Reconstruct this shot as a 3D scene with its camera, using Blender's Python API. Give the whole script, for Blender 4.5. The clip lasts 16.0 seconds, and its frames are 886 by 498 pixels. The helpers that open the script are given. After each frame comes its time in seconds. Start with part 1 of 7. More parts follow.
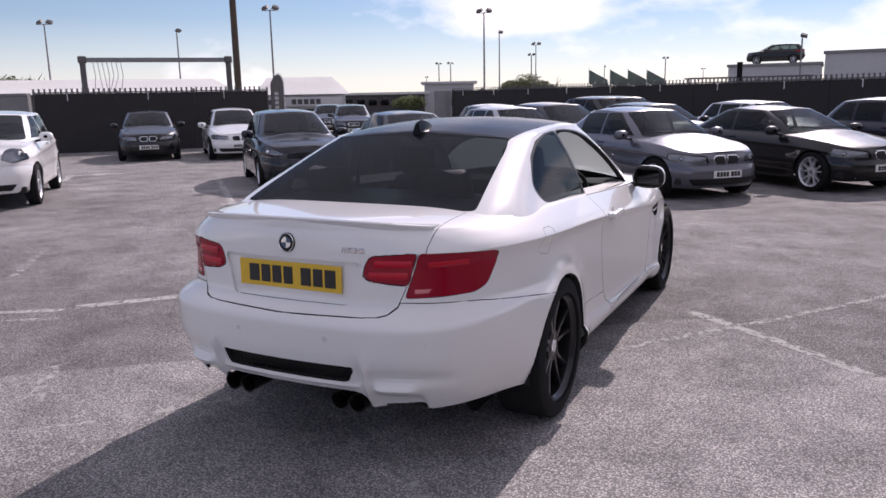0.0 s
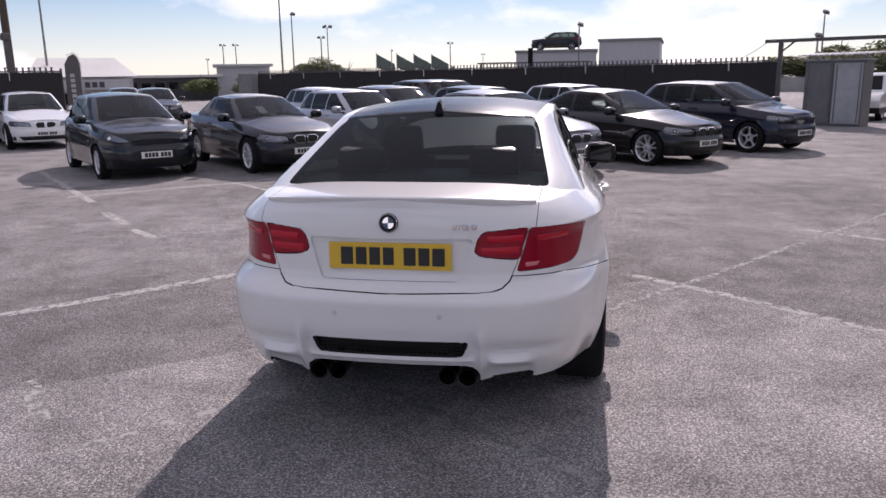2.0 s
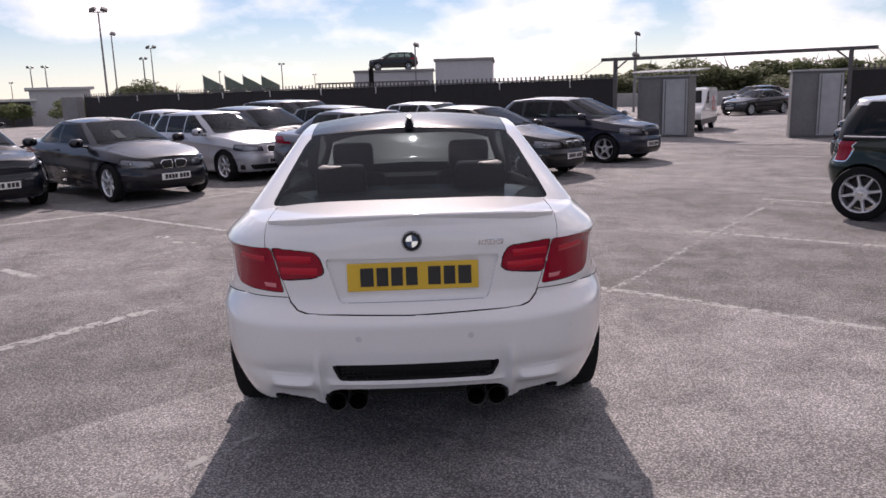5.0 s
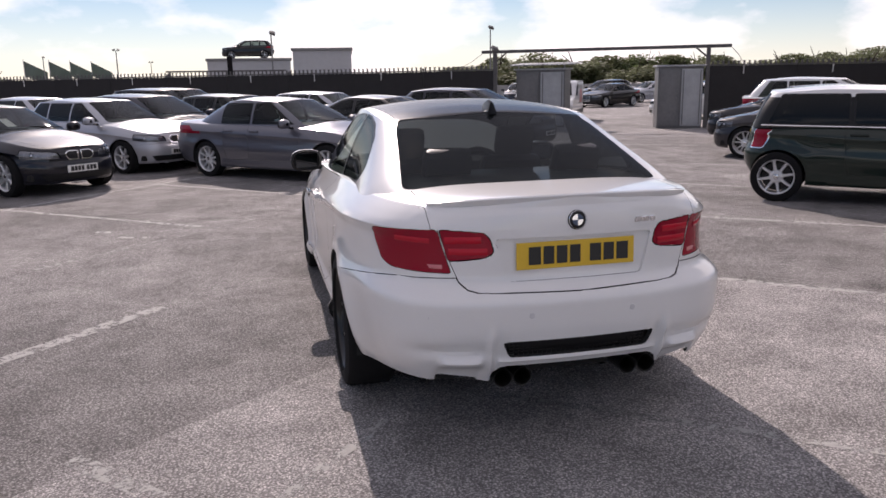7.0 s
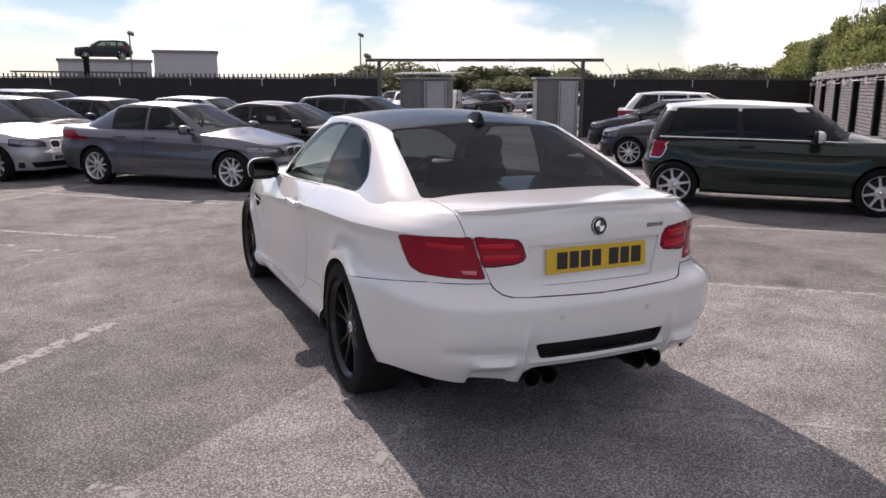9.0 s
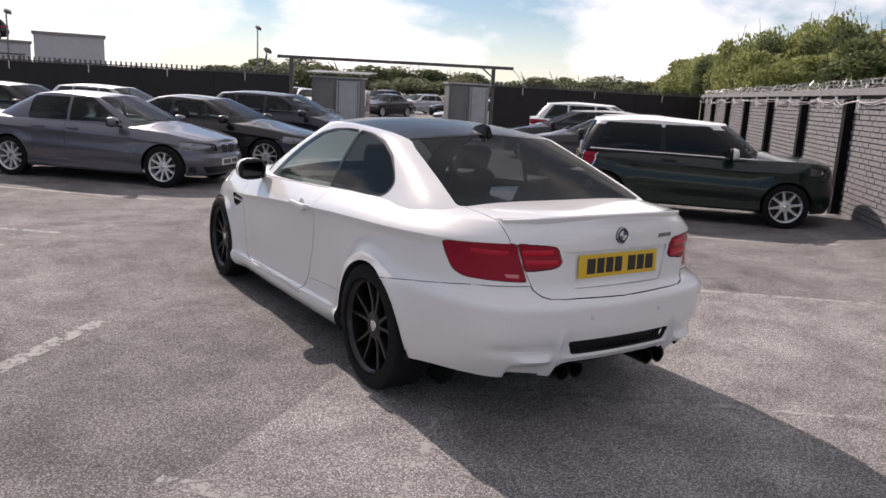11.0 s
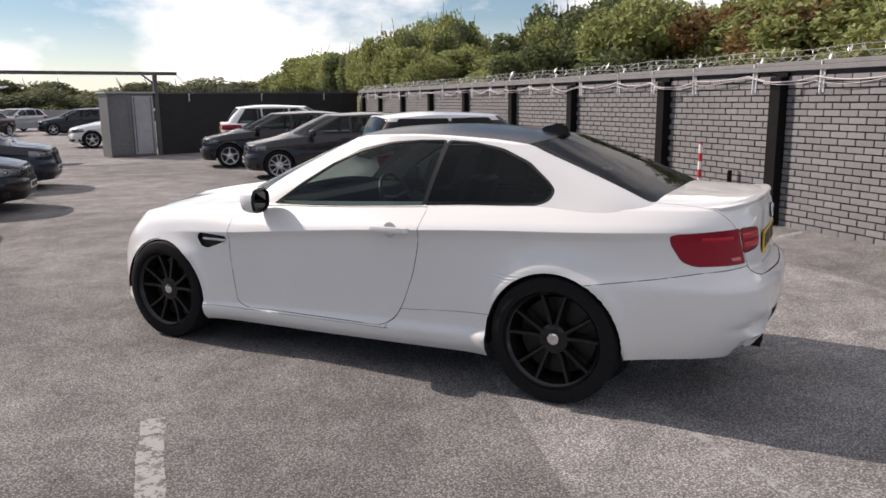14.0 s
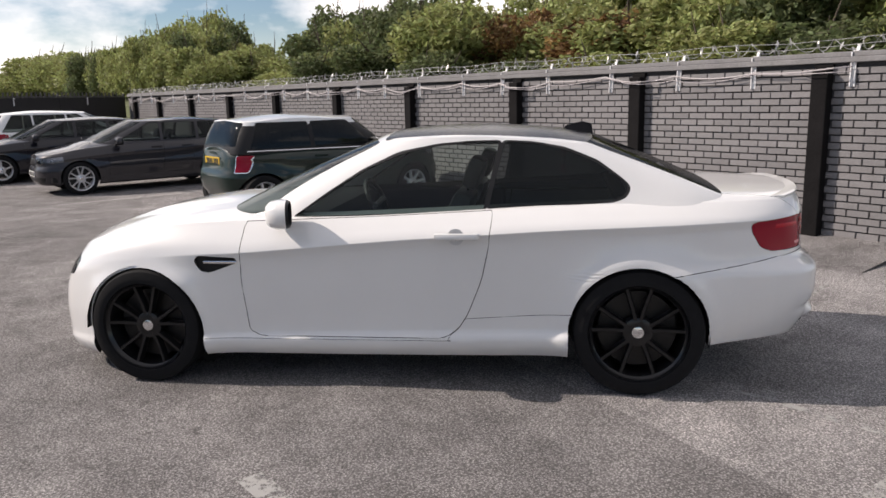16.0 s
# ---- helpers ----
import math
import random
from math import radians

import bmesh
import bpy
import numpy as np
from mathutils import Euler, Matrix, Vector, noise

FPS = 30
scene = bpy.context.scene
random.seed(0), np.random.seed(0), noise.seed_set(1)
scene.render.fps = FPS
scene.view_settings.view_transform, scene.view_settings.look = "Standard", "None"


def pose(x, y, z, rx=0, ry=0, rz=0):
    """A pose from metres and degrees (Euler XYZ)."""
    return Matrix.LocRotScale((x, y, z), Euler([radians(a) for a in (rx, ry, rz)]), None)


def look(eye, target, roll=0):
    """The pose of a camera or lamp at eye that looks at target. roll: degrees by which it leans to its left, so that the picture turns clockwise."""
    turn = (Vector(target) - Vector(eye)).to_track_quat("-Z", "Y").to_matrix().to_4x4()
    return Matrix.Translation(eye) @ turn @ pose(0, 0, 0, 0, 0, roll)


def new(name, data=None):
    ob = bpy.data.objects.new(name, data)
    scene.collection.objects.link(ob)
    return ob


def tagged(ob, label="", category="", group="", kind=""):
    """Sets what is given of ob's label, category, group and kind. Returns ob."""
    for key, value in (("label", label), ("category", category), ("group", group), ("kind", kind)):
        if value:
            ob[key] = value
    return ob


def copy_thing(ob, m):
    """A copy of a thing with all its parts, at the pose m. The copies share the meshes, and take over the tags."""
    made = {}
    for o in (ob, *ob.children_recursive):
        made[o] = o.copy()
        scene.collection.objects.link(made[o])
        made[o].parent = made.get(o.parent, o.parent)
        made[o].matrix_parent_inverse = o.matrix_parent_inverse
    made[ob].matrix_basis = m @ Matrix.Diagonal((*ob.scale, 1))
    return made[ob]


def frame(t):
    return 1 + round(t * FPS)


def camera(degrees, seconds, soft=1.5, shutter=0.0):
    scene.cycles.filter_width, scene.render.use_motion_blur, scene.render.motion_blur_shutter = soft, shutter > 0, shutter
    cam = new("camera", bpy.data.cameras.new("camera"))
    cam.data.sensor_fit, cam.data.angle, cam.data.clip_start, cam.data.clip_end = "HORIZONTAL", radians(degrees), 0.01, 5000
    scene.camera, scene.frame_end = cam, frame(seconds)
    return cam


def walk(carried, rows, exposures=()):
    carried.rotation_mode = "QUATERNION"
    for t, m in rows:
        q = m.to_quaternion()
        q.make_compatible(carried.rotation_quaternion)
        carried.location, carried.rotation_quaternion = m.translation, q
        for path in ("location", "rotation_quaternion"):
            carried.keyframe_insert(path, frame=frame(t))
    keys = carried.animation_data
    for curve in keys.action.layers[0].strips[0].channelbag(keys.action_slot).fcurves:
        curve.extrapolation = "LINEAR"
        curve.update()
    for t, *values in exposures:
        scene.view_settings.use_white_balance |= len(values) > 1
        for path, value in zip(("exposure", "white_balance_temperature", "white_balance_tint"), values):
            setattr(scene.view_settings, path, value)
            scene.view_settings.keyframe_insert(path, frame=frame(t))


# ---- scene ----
cam = camera(60.5, 16.0, 1.6)
PATH = [
    (0, (1.95, -4.83, 1.548), (1.081, -3.071, 1.157), -1.1),
    (0.5, (1.802, -4.93, 1.516), (1.029, -3.132, 1.105), 0.7),
    (1, (1.499, -5.111, 1.55), (0.9, -3.258, 1.098), 0.4),
    (1.5, (1.16, -5.177, 1.557), (0.674, -3.296, 1.084), -2.3),
    (2, (0.77, -5.303, 1.548), (0.417, -3.384, 1.108), -0.9),
    (2.5, (0.483, -5.333, 1.552), (0.269, -3.392, 1.123), 0.7),
    (3, (0.256, -5.232, 1.541), (0.168, -3.278, 1.127), -0.5),
    (3.5, (0.163, -5.183, 1.542), (0.142, -3.225, 1.136), -1.5),
    (3.7, (0.147, -5.184, 1.531), (0.14, -3.224, 1.136), -1.9),
    (5.8, (-0.314, -5.321, 1.547), (-0.172, -3.369, 1.137), -1.3),
    (6, (-0.464, -5.323, 1.554), (-0.29, -3.374, 1.14), -1.4),
    (6.5, (-0.833, -5.221, 1.525), (-0.515, -3.292, 1.106), -1.2),
    (7, (-1.25, -5.191, 1.533), (-0.795, -3.292, 1.103), -1.0),
    (7.5, (-1.568, -5.198, 1.563), (-0.969, -3.338, 1.137), -0.8),
    (8, (-1.781, -5.084, 1.543), (-1.071, -3.263, 1.118), -1.2),
    (8.5, (-1.888, -5.041, 1.554), (-1.126, -3.241, 1.132), -0.5),
    (9, (-1.938, -5.048, 1.556), (-1.148, -3.258, 1.142), 0.2),
    (9.2, (-1.945, -5.052, 1.559), (-1.148, -3.265, 1.146), 0.3),
    (11.3, (-2.852, -4.882, 1.615), (-1.735, -3.274, 1.212), 2.1),
    (11.5, (-2.975, -4.715, 1.591), (-1.805, -3.143, 1.191), 1.1),
    (12, (-3.381, -4.356, 1.599), (-2.078, -2.893, 1.199), 1.2),
    (12.5, (-3.716, -4.02, 1.587), (-2.28, -2.685, 1.191), 1.0),
    (13, (-4.013, -3.584, 1.598), (-2.473, -2.369, 1.208), -0.3),
    (13.5, (-4.315, -3.179, 1.61), (-2.668, -2.112, 1.227), -0.5),
    (14, (-4.488, -2.692, 1.58), (-2.756, -1.77, 1.195), -0.6),
    (14.5, (-4.635, -2.223, 1.578), (-2.839, -1.433, 1.187), -0.4),
    (15, (-4.76, -1.774, 1.579), (-2.885, -1.199, 1.185), -0.6),
    (15.5, (-4.774, -1.374, 1.597), (-2.863, -0.939, 1.197), -0.7),
    (16, (-4.843, -0.996, 1.589), (-2.905, -0.689, 1.2), -1.2),
]
walk(cam, [(t, look(eye, target, roll)) for t, eye, target, roll in PATH], [(0, 0.62, 6600, 28), (4, 0.58, 6800, 27), (9, 0.68, 7100, 23), (16, 0.70, 7150, 17)])

# ---- daylight ----
SUN_ELEV, SUN_AZ = 35.5, 0.0
world = bpy.data.worlds.new("sky")
scene.world = world
world.use_nodes = True
wn = world.node_tree.nodes
wl = world.node_tree.links
sky = wn.new("ShaderNodeTexSky")
sky.sky_type, sky.sun_disc = "NISHITA", False
sky.sun_elevation, sky.sun_rotation = radians(SUN_ELEV), radians(SUN_AZ)
sky.air_density, sky.dust_density, sky.ozone_density = 1.0, 0.05, 3.0
coord = wn.new("ShaderNodeTexCoord")
stretch = wn.new("ShaderNodeMapping")
stretch.inputs["Scale"].default_value = (1.0, 1.0, 2.3)
stretch.inputs["Location"].default_value = (0.35, 0.1, 0.2)
cloud = wn.new("ShaderNodeTexNoise")
cloud.inputs["Scale"].default_value, cloud.inputs["Detail"].default_value, cloud.inputs["Roughness"].default_value = 3.2, 7, 0.55
edge = wn.new("ShaderNodeMapRange")
edge.inputs["From Min"].default_value, edge.inputs["From Max"].default_value = 0.47, 0.64
# the cloud cover thins out overhead
sep = wn.new("ShaderNodeSeparateXYZ")
belt = wn.new("ShaderNodeMapRange")
belt.inputs["From Min"].default_value, belt.inputs["From Max"].default_value = 0.10, 0.35
belt.inputs["To Max"].default_value = -0.06
low = wn.new("ShaderNodeMapRange")
low.inputs["From Min"].default_value, low.inputs["From Max"].default_value = 0.10, -0.02
low.inputs["To Max"].default_value = 0.40
# even white haze above the view, added to lift and whiten the fill light
fill_haze = wn.new("ShaderNodeMapRange")
fill_haze.inputs["From Min"].default_value, fill_haze.inputs["From Max"].default_value = 0.25, 0.65
fill_haze.inputs["To Max"].default_value = 0.39
mul = wn.new("ShaderNodeMath")
mul.operation = "ADD"
# the bank is thicker towards the brick wall's side
bank = wn.new("ShaderNodeMath")
bank.operation = "MULTIPLY_ADD"
bank.inputs[1].default_value = 0.07
most = wn.new("ShaderNodeMath")
most.operation = "MAXIMUM"
over = wn.new("ShaderNodeMath")
over.operation = "MAXIMUM"
white = wn.new("ShaderNodeMixRGB")
white.inputs["Color2"].default_value = (15.5, 15.7, 16.0, 1)
wl.new(coord.outputs["Generated"], stretch.inputs["Vector"])
wl.new(stretch.outputs["Vector"], cloud.inputs["Vector"])
wl.new(cloud.outputs["Fac"], mul.inputs[0])
wl.new(mul.outputs["Value"], edge.inputs["Value"])
wl.new(coord.outputs["Generated"], sep.inputs["Vector"])
wl.new(sep.outputs["Z"], belt.inputs["Value"])
wl.new(sep.outputs["Z"], low.inputs["Value"])
wl.new(sep.outputs["X"], bank.inputs[0])
wl.new(belt.outputs["Result"], bank.inputs[2])
wl.new(bank.outputs["Value"], mul.inputs[1])
wl.new(edge.outputs["Result"], most.inputs[0])
wl.new(low.outputs["Result"], most.inputs[1])
wl.new(sep.outputs["Z"], fill_haze.inputs["Value"])
wl.new(most.outputs["Value"], over.inputs[0])
wl.new(fill_haze.outputs["Result"], over.inputs[1])
wl.new(over.outputs["Value"], white.inputs["Fac"])
deep = wn.new("ShaderNodeMixRGB")
deep.blend_type = "MULTIPLY"
deep.inputs["Fac"].default_value = 1.0
deep.inputs["Color2"].default_value = (0.93, 1.0, 1.05, 1)
wl.new(sky.outputs["Color"], deep.inputs["Color1"])
wl.new(deep.outputs["Color"], white.inputs["Color1"])
wl.new(white.outputs["Color"], wn["Background"].inputs["Color"])
wn["Background"].inputs["Strength"].default_value = 0.056

sun = new("sun", bpy.data.lights.new("sun", "SUN"))
sun.data.energy, sun.data.angle, sun.data.color = 3.3, radians(0.53), (1.0, 0.96, 0.9)
sun.matrix_world = look((0, 0, 30), Vector((0, 0, 30)) - Vector((math.sin(radians(SUN_AZ)) * math.cos(radians(SUN_ELEV)), math.cos(radians(SUN_AZ)) * math.cos(radians(SUN_ELEV)), math.sin(radians(SUN_ELEV)))))


# ---- materials ----
def material(name, colour, rough=0.6, metal=0.0, vary=0.12, scale=6.0, fine=60.0, bump=0.0, coat=0.0, spec=0.5, random_tone=0.0):
    """A principled surface whose tone drifts at two scales, with a fine relief."""
    m = bpy.data.materials.new(name)
    m.use_nodes = True
    nodes, links = m.node_tree.nodes, m.node_tree.links
    b = nodes["Principled BSDF"]
    b.inputs["Roughness"].default_value, b.inputs["Metallic"].default_value = rough, metal
    b.inputs["Coat Weight"].default_value, b.inputs["Coat Roughness"].default_value = coat, 0.03
    b.inputs["Specular IOR Level"].default_value = spec
    b.inputs["Base Color"].default_value = (*colour, 1)
    if not vary and not bump:
        return m
    tc = nodes.new("ShaderNodeTexCoord")
    big, small = nodes.new("ShaderNodeTexNoise"), nodes.new("ShaderNodeTexNoise")
    big.inputs["Scale"].default_value, big.inputs["Detail"].default_value = scale, 4
    small.inputs["Scale"].default_value, small.inputs["Detail"].default_value = fine, 3
    links.new(tc.outputs["Object"], big.inputs["Vector"])
    links.new(tc.outputs["Object"], small.inputs["Vector"])
    add = nodes.new("ShaderNodeMath")
    add.operation = "ADD"
    links.new(big.outputs["Fac"], add.inputs[0])
    links.new(small.outputs["Fac"], add.inputs[1])
    last = add
    if random_tone:
        info, times, plus = nodes.new("ShaderNodeObjectInfo"), nodes.new("ShaderNodeMath"), nodes.new("ShaderNodeMath")
        times.operation, plus.operation = "MULTIPLY_ADD", "ADD"
        times.inputs[1].default_value, times.inputs[2].default_value = random_tone, -random_tone / 2
        links.new(info.outputs["Random"], times.inputs[0])
        links.new(times.outputs[0], plus.inputs[0])
        links.new(add.outputs[0], plus.inputs[1])
        last = plus
    ramp = nodes.new("ShaderNodeMapRange")
    ramp.inputs["From Min"].default_value, ramp.inputs["From Max"].default_value = 0.6, 1.4
    ramp.inputs["To Min"].default_value, ramp.inputs["To Max"].default_value = 1 - vary, 1 + vary
    links.new(last.outputs[0], ramp.inputs["Value"])
    tint = nodes.new("ShaderNodeVectorMath")
    tint.operation = "SCALE"
    tint.inputs[0].default_value = colour
    links.new(ramp.outputs["Result"], tint.inputs["Scale"])
    links.new(tint.outputs["Vector"], b.inputs["Base Color"])
    if bump:
        bm_ = nodes.new("ShaderNodeBump")
        bm_.inputs["Strength"].default_value, bm_.inputs["Distance"].default_value = bump, 0.01
        links.new(small.outputs["Fac"], bm_.inputs["Height"])
        links.new(bm_.outputs["Normal"], b.inputs["Normal"])
    return m


def paint(name, colour, metal=0.0, rough=0.32, coat=1.0):
    """Car paint: a lacquered coat over a faintly uneven base."""
    return material(name, colour, rough=rough, metal=metal, vary=0.03, scale=3, fine=240, coat=coat, spec=0.5 if coat == 1.0 else 0.15)


def glass(name, tint, clear, ior=1.5, sheen=1.0):
    """Tinted car glass: part of the light goes straight through, the rest meets a dark glossy pane."""
    m = bpy.data.materials.new(name)
    m.use_nodes = True
    nodes, links = m.node_tree.nodes, m.node_tree.links
    b, out = nodes["Principled BSDF"], nodes["Material Output"]
    b.inputs["Base Color"].default_value = (0.006, 0.008, 0.009, 1)
    b.inputs["Roughness"].default_value = 0.03
    b.inputs["Specular IOR Level"].default_value = 0.0
    t, mix, gloss, fres, top = (nodes.new("ShaderNode" + k) for k in ("BsdfTransparent", "MixShader", "BsdfGlossy", "Fresnel", "MixShader"))
    t.inputs["Color"].default_value = (*tint, 1)
    mix.inputs["Fac"].default_value = clear
    gloss.inputs["Roughness"].default_value = 0.02
    fres.inputs["IOR"].default_value = ior
    links.new(b.outputs[0], mix.inputs[1])
    links.new(t.outputs[0], mix.inputs[2])
    gain = nodes.new("ShaderNodeMath")
    gain.operation = "MULTIPLY"
    gain.inputs[1].default_value = sheen
    links.new(fres.outputs[0], gain.inputs[0])
    links.new(gain.outputs[0], top.inputs["Fac"])
    links.new(mix.outputs[0], top.inputs[1])
    links.new(gloss.outputs[0], top.inputs[2])
    links.new(top.outputs[0], out.inputs["Surface"])
    return m


def lens(name, colour, clear=0.25):
    """A clear or coloured plastic lamp cover over what lies behind it."""
    m = bpy.data.materials.new(name)
    m.use_nodes = True
    nodes, links = m.node_tree.nodes, m.node_tree.links
    b, out = nodes["Principled BSDF"], nodes["Material Output"]
    b.inputs["Base Color"].default_value = (*colour, 1)
    b.inputs["Roughness"].default_value = 0.12
    b.inputs["Coat Weight"].default_value = 0.22
    b.inputs["Specular IOR Level"].default_value = 0.2
    wave, bump_ = nodes.new("ShaderNodeTexWave"), nodes.new("ShaderNodeBump")
    wave.inputs["Scale"].default_value = 42
    wave.bands_direction = "Z"
    tc = nodes.new("ShaderNodeTexCoord")
    links.new(tc.outputs["Object"], wave.inputs["Vector"])
    bump_.inputs["Strength"].default_value, bump_.inputs["Distance"].default_value = 0.12, 0.003
    links.new(wave.outputs["Fac"], bump_.inputs["Height"])
    links.new(bump_.outputs["Normal"], b.inputs["Normal"])
    t, mix = nodes.new("ShaderNodeBsdfTransparent"), nodes.new("ShaderNodeMixShader")
    t.inputs["Color"].default_value = (*[min(1, c * 3) for c in colour], 1)
    mix.inputs["Fac"].default_value = clear
    links.new(b.outputs[0], mix.inputs[1])
    links.new(t.outputs[0], mix.inputs[2])
    links.new(mix.outputs[0], out.inputs["Surface"])
    return m


def tarmac(name, tone, warm=(1.05, 1.0, 0.99)):
    """Worn tarmac: chippings, dark oil stains, pale wear, hairline cracks."""
    m = bpy.data.materials.new(name)
    m.use_nodes = True
    nodes, links = m.node_tree.nodes, m.node_tree.links
    b = nodes["Principled BSDF"]
    b.inputs["Roughness"].default_value = 0.85
    b.inputs["Specular IOR Level"].default_value = 0.2
    tc = nodes.new("ShaderNodeTexCoord")

    def noise_(scale, detail, rough=0.55):
        n = nodes.new("ShaderNodeTexNoise")
        n.inputs["Scale"].default_value, n.inputs["Detail"].default_value, n.inputs["Roughness"].default_value = scale, detail, rough
        links.new(tc.outputs["Object"], n.inputs["Vector"])
        return n.outputs["Fac"]

    def ranged(v, a, b_, c, d):
        n = nodes.new("ShaderNodeMapRange")
        for k, x in zip(("From Min", "From Max", "To Min", "To Max"), (a, b_, c, d)):
            n.inputs[k].default_value = x
        links.new(v, n.inputs["Value"])
        return n.outputs["Result"]

    def times(a, b_):
        n = nodes.new("ShaderNodeMath")
        n.operation = "MULTIPLY"
        links.new(a, n.inputs[0])
        links.new(b_, n.inputs[1])
        return n.outputs[0]

    grain = ranged(noise_(85, 4, 0.8), 0.34, 0.66, 0.46, 1.60)
    drift = ranged(noise_(0.30, 7), 0.34, 0.66, 0.76, 1.22)
    wear = ranged(noise_(1.9, 8, 0.7), 0.36, 0.64, 0.74, 1.24)
    oil = ranged(noise_(0.9, 5, 0.6), 0.60, 0.70, 1.0, 0.68)
    spots = ranged(noise_(5.5, 2), 0.70, 0.78, 1.0, 0.62)
    vor = nodes.new("ShaderNodeTexVoronoi")
    vor.inputs["Scale"].default_value = 95
    links.new(tc.outputs["Object"], vor.inputs["Vector"])
    stone = ranged(vor.outputs["Distance"], 0.0, 0.6, 1.62, 0.50)
    tone_ = times(times(times(grain, drift), times(wear, oil)), times(spots, stone))
    v = nodes.new("ShaderNodeVectorMath")
    v.operation = "SCALE"
    v.inputs[0].default_value = [tone * w for w in warm]
    links.new(tone_, v.inputs["Scale"])
    links.new(v.outputs["Vector"], b.inputs["Base Color"])
    bp = nodes.new("ShaderNodeBump")
    bp.inputs["Strength"].default_value, bp.inputs["Distance"].default_value = 0.9, 0.009
    links.new(grain, bp.inputs["Height"])
    links.new(bp.outputs["Normal"], b.inputs["Normal"])
    return m


def road_paint(name, cover):
    """White line paint, flaking off so that the tarmac shows through."""
    m = tarmac(name, 0.15)
    nodes, links = m.node_tree.nodes, m.node_tree.links
    b = nodes["Principled BSDF"]
    old = b.inputs["Base Color"].links[0].from_socket
    tc, n, r, mix = (nodes.new("ShaderNode" + k) for k in ("TexCoord", "TexNoise", "MapRange", "MixRGB"))
    n.inputs["Scale"].default_value, n.inputs["Detail"].default_value, n.inputs["Roughness"].default_value = 14, 8, 0.75
    links.new(tc.outputs["Object"], n.inputs["Vector"])
    r.inputs["From Min"].default_value, r.inputs["From Max"].default_value = 0.62 - 0.3 * cover, 0.72 - 0.3 * cover
    links.new(n.outputs["Fac"], r.inputs["Value"])
    r.inputs["To Max"].default_value = 0.35 + 0.6 * cover
    links.new(old, mix.inputs["Color1"])
    mix.inputs["Fac"].default_value = 0.93
    mix.inputs["Color2"].default_value = (0.72, 0.71, 0.69, 1)
    links.new(mix.outputs["Color"], b.inputs["Base Color"])
    bare, cover_ = nodes.new("ShaderNodeBsdfTransparent"), nodes.new("ShaderNodeMixShader")
    links.new(r.outputs["Result"], cover_.inputs["Fac"])
    links.new(bare.outputs[0], cover_.inputs[1])
    links.new(b.outputs[0], cover_.inputs[2])
    links.new(cover_.outputs[0], nodes["Material Output"].inputs["Surface"])
    return m


M_TARMAC = tarmac("tarmac", 0.335)
M_PALE = tarmac("pale_tarmac", 0.46)
M_LINE, M_FAINT = road_paint("line_paint", 0.71), road_paint("worn_line_paint", 0.58)
M_WHITE = paint("white_paint", (0.70, 0.70, 0.695))
M_BLACKROOF = material("carbon_roof", (0.010, 0.010, 0.012), rough=0.22, vary=0.2, scale=40, fine=400, coat=0.0, spec=0.13)
M_TRIM = material("black_trim", (0.010, 0.010, 0.011), rough=0.42, vary=0.15, scale=20, spec=0.3)
M_RUBBER = material("tyre_rubber", (0.010, 0.010, 0.011), rough=0.9, vary=0.25, scale=30, fine=160, bump=0.15, spec=0.2)
M_BLACKALLOY = material("black_alloy", (0.008, 0.008, 0.009), rough=0.28, metal=0.0, vary=0.1, coat=0.3, spec=0.3)
M_ALLOY = material("silver_alloy", (0.66, 0.67, 0.69), rough=0.32, metal=0.55, vary=0.06)
M_MIRROR = material("mirror_glass", (0.035, 0.037, 0.04), rough=0.04, metal=1.0, vary=0.0, spec=0.2)
M_CHROME = material("chrome", (0.75, 0.76, 0.78), rough=0.12, metal=1.0, vary=0.0)
M_DISC = material("brake_disc", (0.035, 0.034, 0.034), rough=0.4, metal=0.9, vary=0.1)
M_RED = lens("red_lens", (0.26, 0.002, 0.017), 0.0)
M_PALERED = lens("pale_red_lens", (0.60, 0.20, 0.22), 0.0)
M_REDBAR = lens("bright_red_lens", (0.45, 0.008, 0.024), 0.0)
M_CLEAR = glass("clear_lens", (0.90, 0.91, 0.93), 0.92)
M_LAMPCUP = material("lamp_cup", (0.34, 0.35, 0.37), rough=0.25, metal=0.7, vary=0.35, scale=25)
M_DARKGLASS = glass("dark_glass", (0.25, 0.28, 0.30), 0.10, 1.45, 0.7)
M_TINTED = glass("tinted_glass", (0.62, 0.70, 0.68), 0.55, 1.45, 0.7)
M_CLEARGLASS = glass("windscreen_glass", (0.66, 0.73, 0.72), 0.62, 1.45, 0.75)
M_CABIN = material("dark_cloth", (0.02, 0.02, 0.022), rough=0.8, vary=0.2, scale=20)
M_LEATHER = material("black_leather", (0.025, 0.024, 0.024), rough=0.45, vary=0.15, scale=20, fine=120, bump=0.1)
M_YPLATE = material("yellow_plate", (0.66, 0.42, 0.03), rough=0.35, vary=0.04, scale=9)
M_WPLATE = material("white_plate", (0.72, 0.72, 0.70), rough=0.35, vary=0.04, scale=9)
M_INK = material("plate_ink", (0.015, 0.015, 0.015), rough=0.5, vary=0.0)
M_UNDER = material("underbody", (0.012, 0.012, 0.012), rough=0.9, vary=0.1)
M_FENCE = material("dark_fence_sheet", (0.016, 0.014, 0.015), rough=0.75, vary=0.35, scale=2.5, fine=40, bump=0.3)
M_FENCESTEEL = material("dull_steel", (0.10, 0.095, 0.095), rough=0.6, metal=0.3, vary=0.25, scale=5)
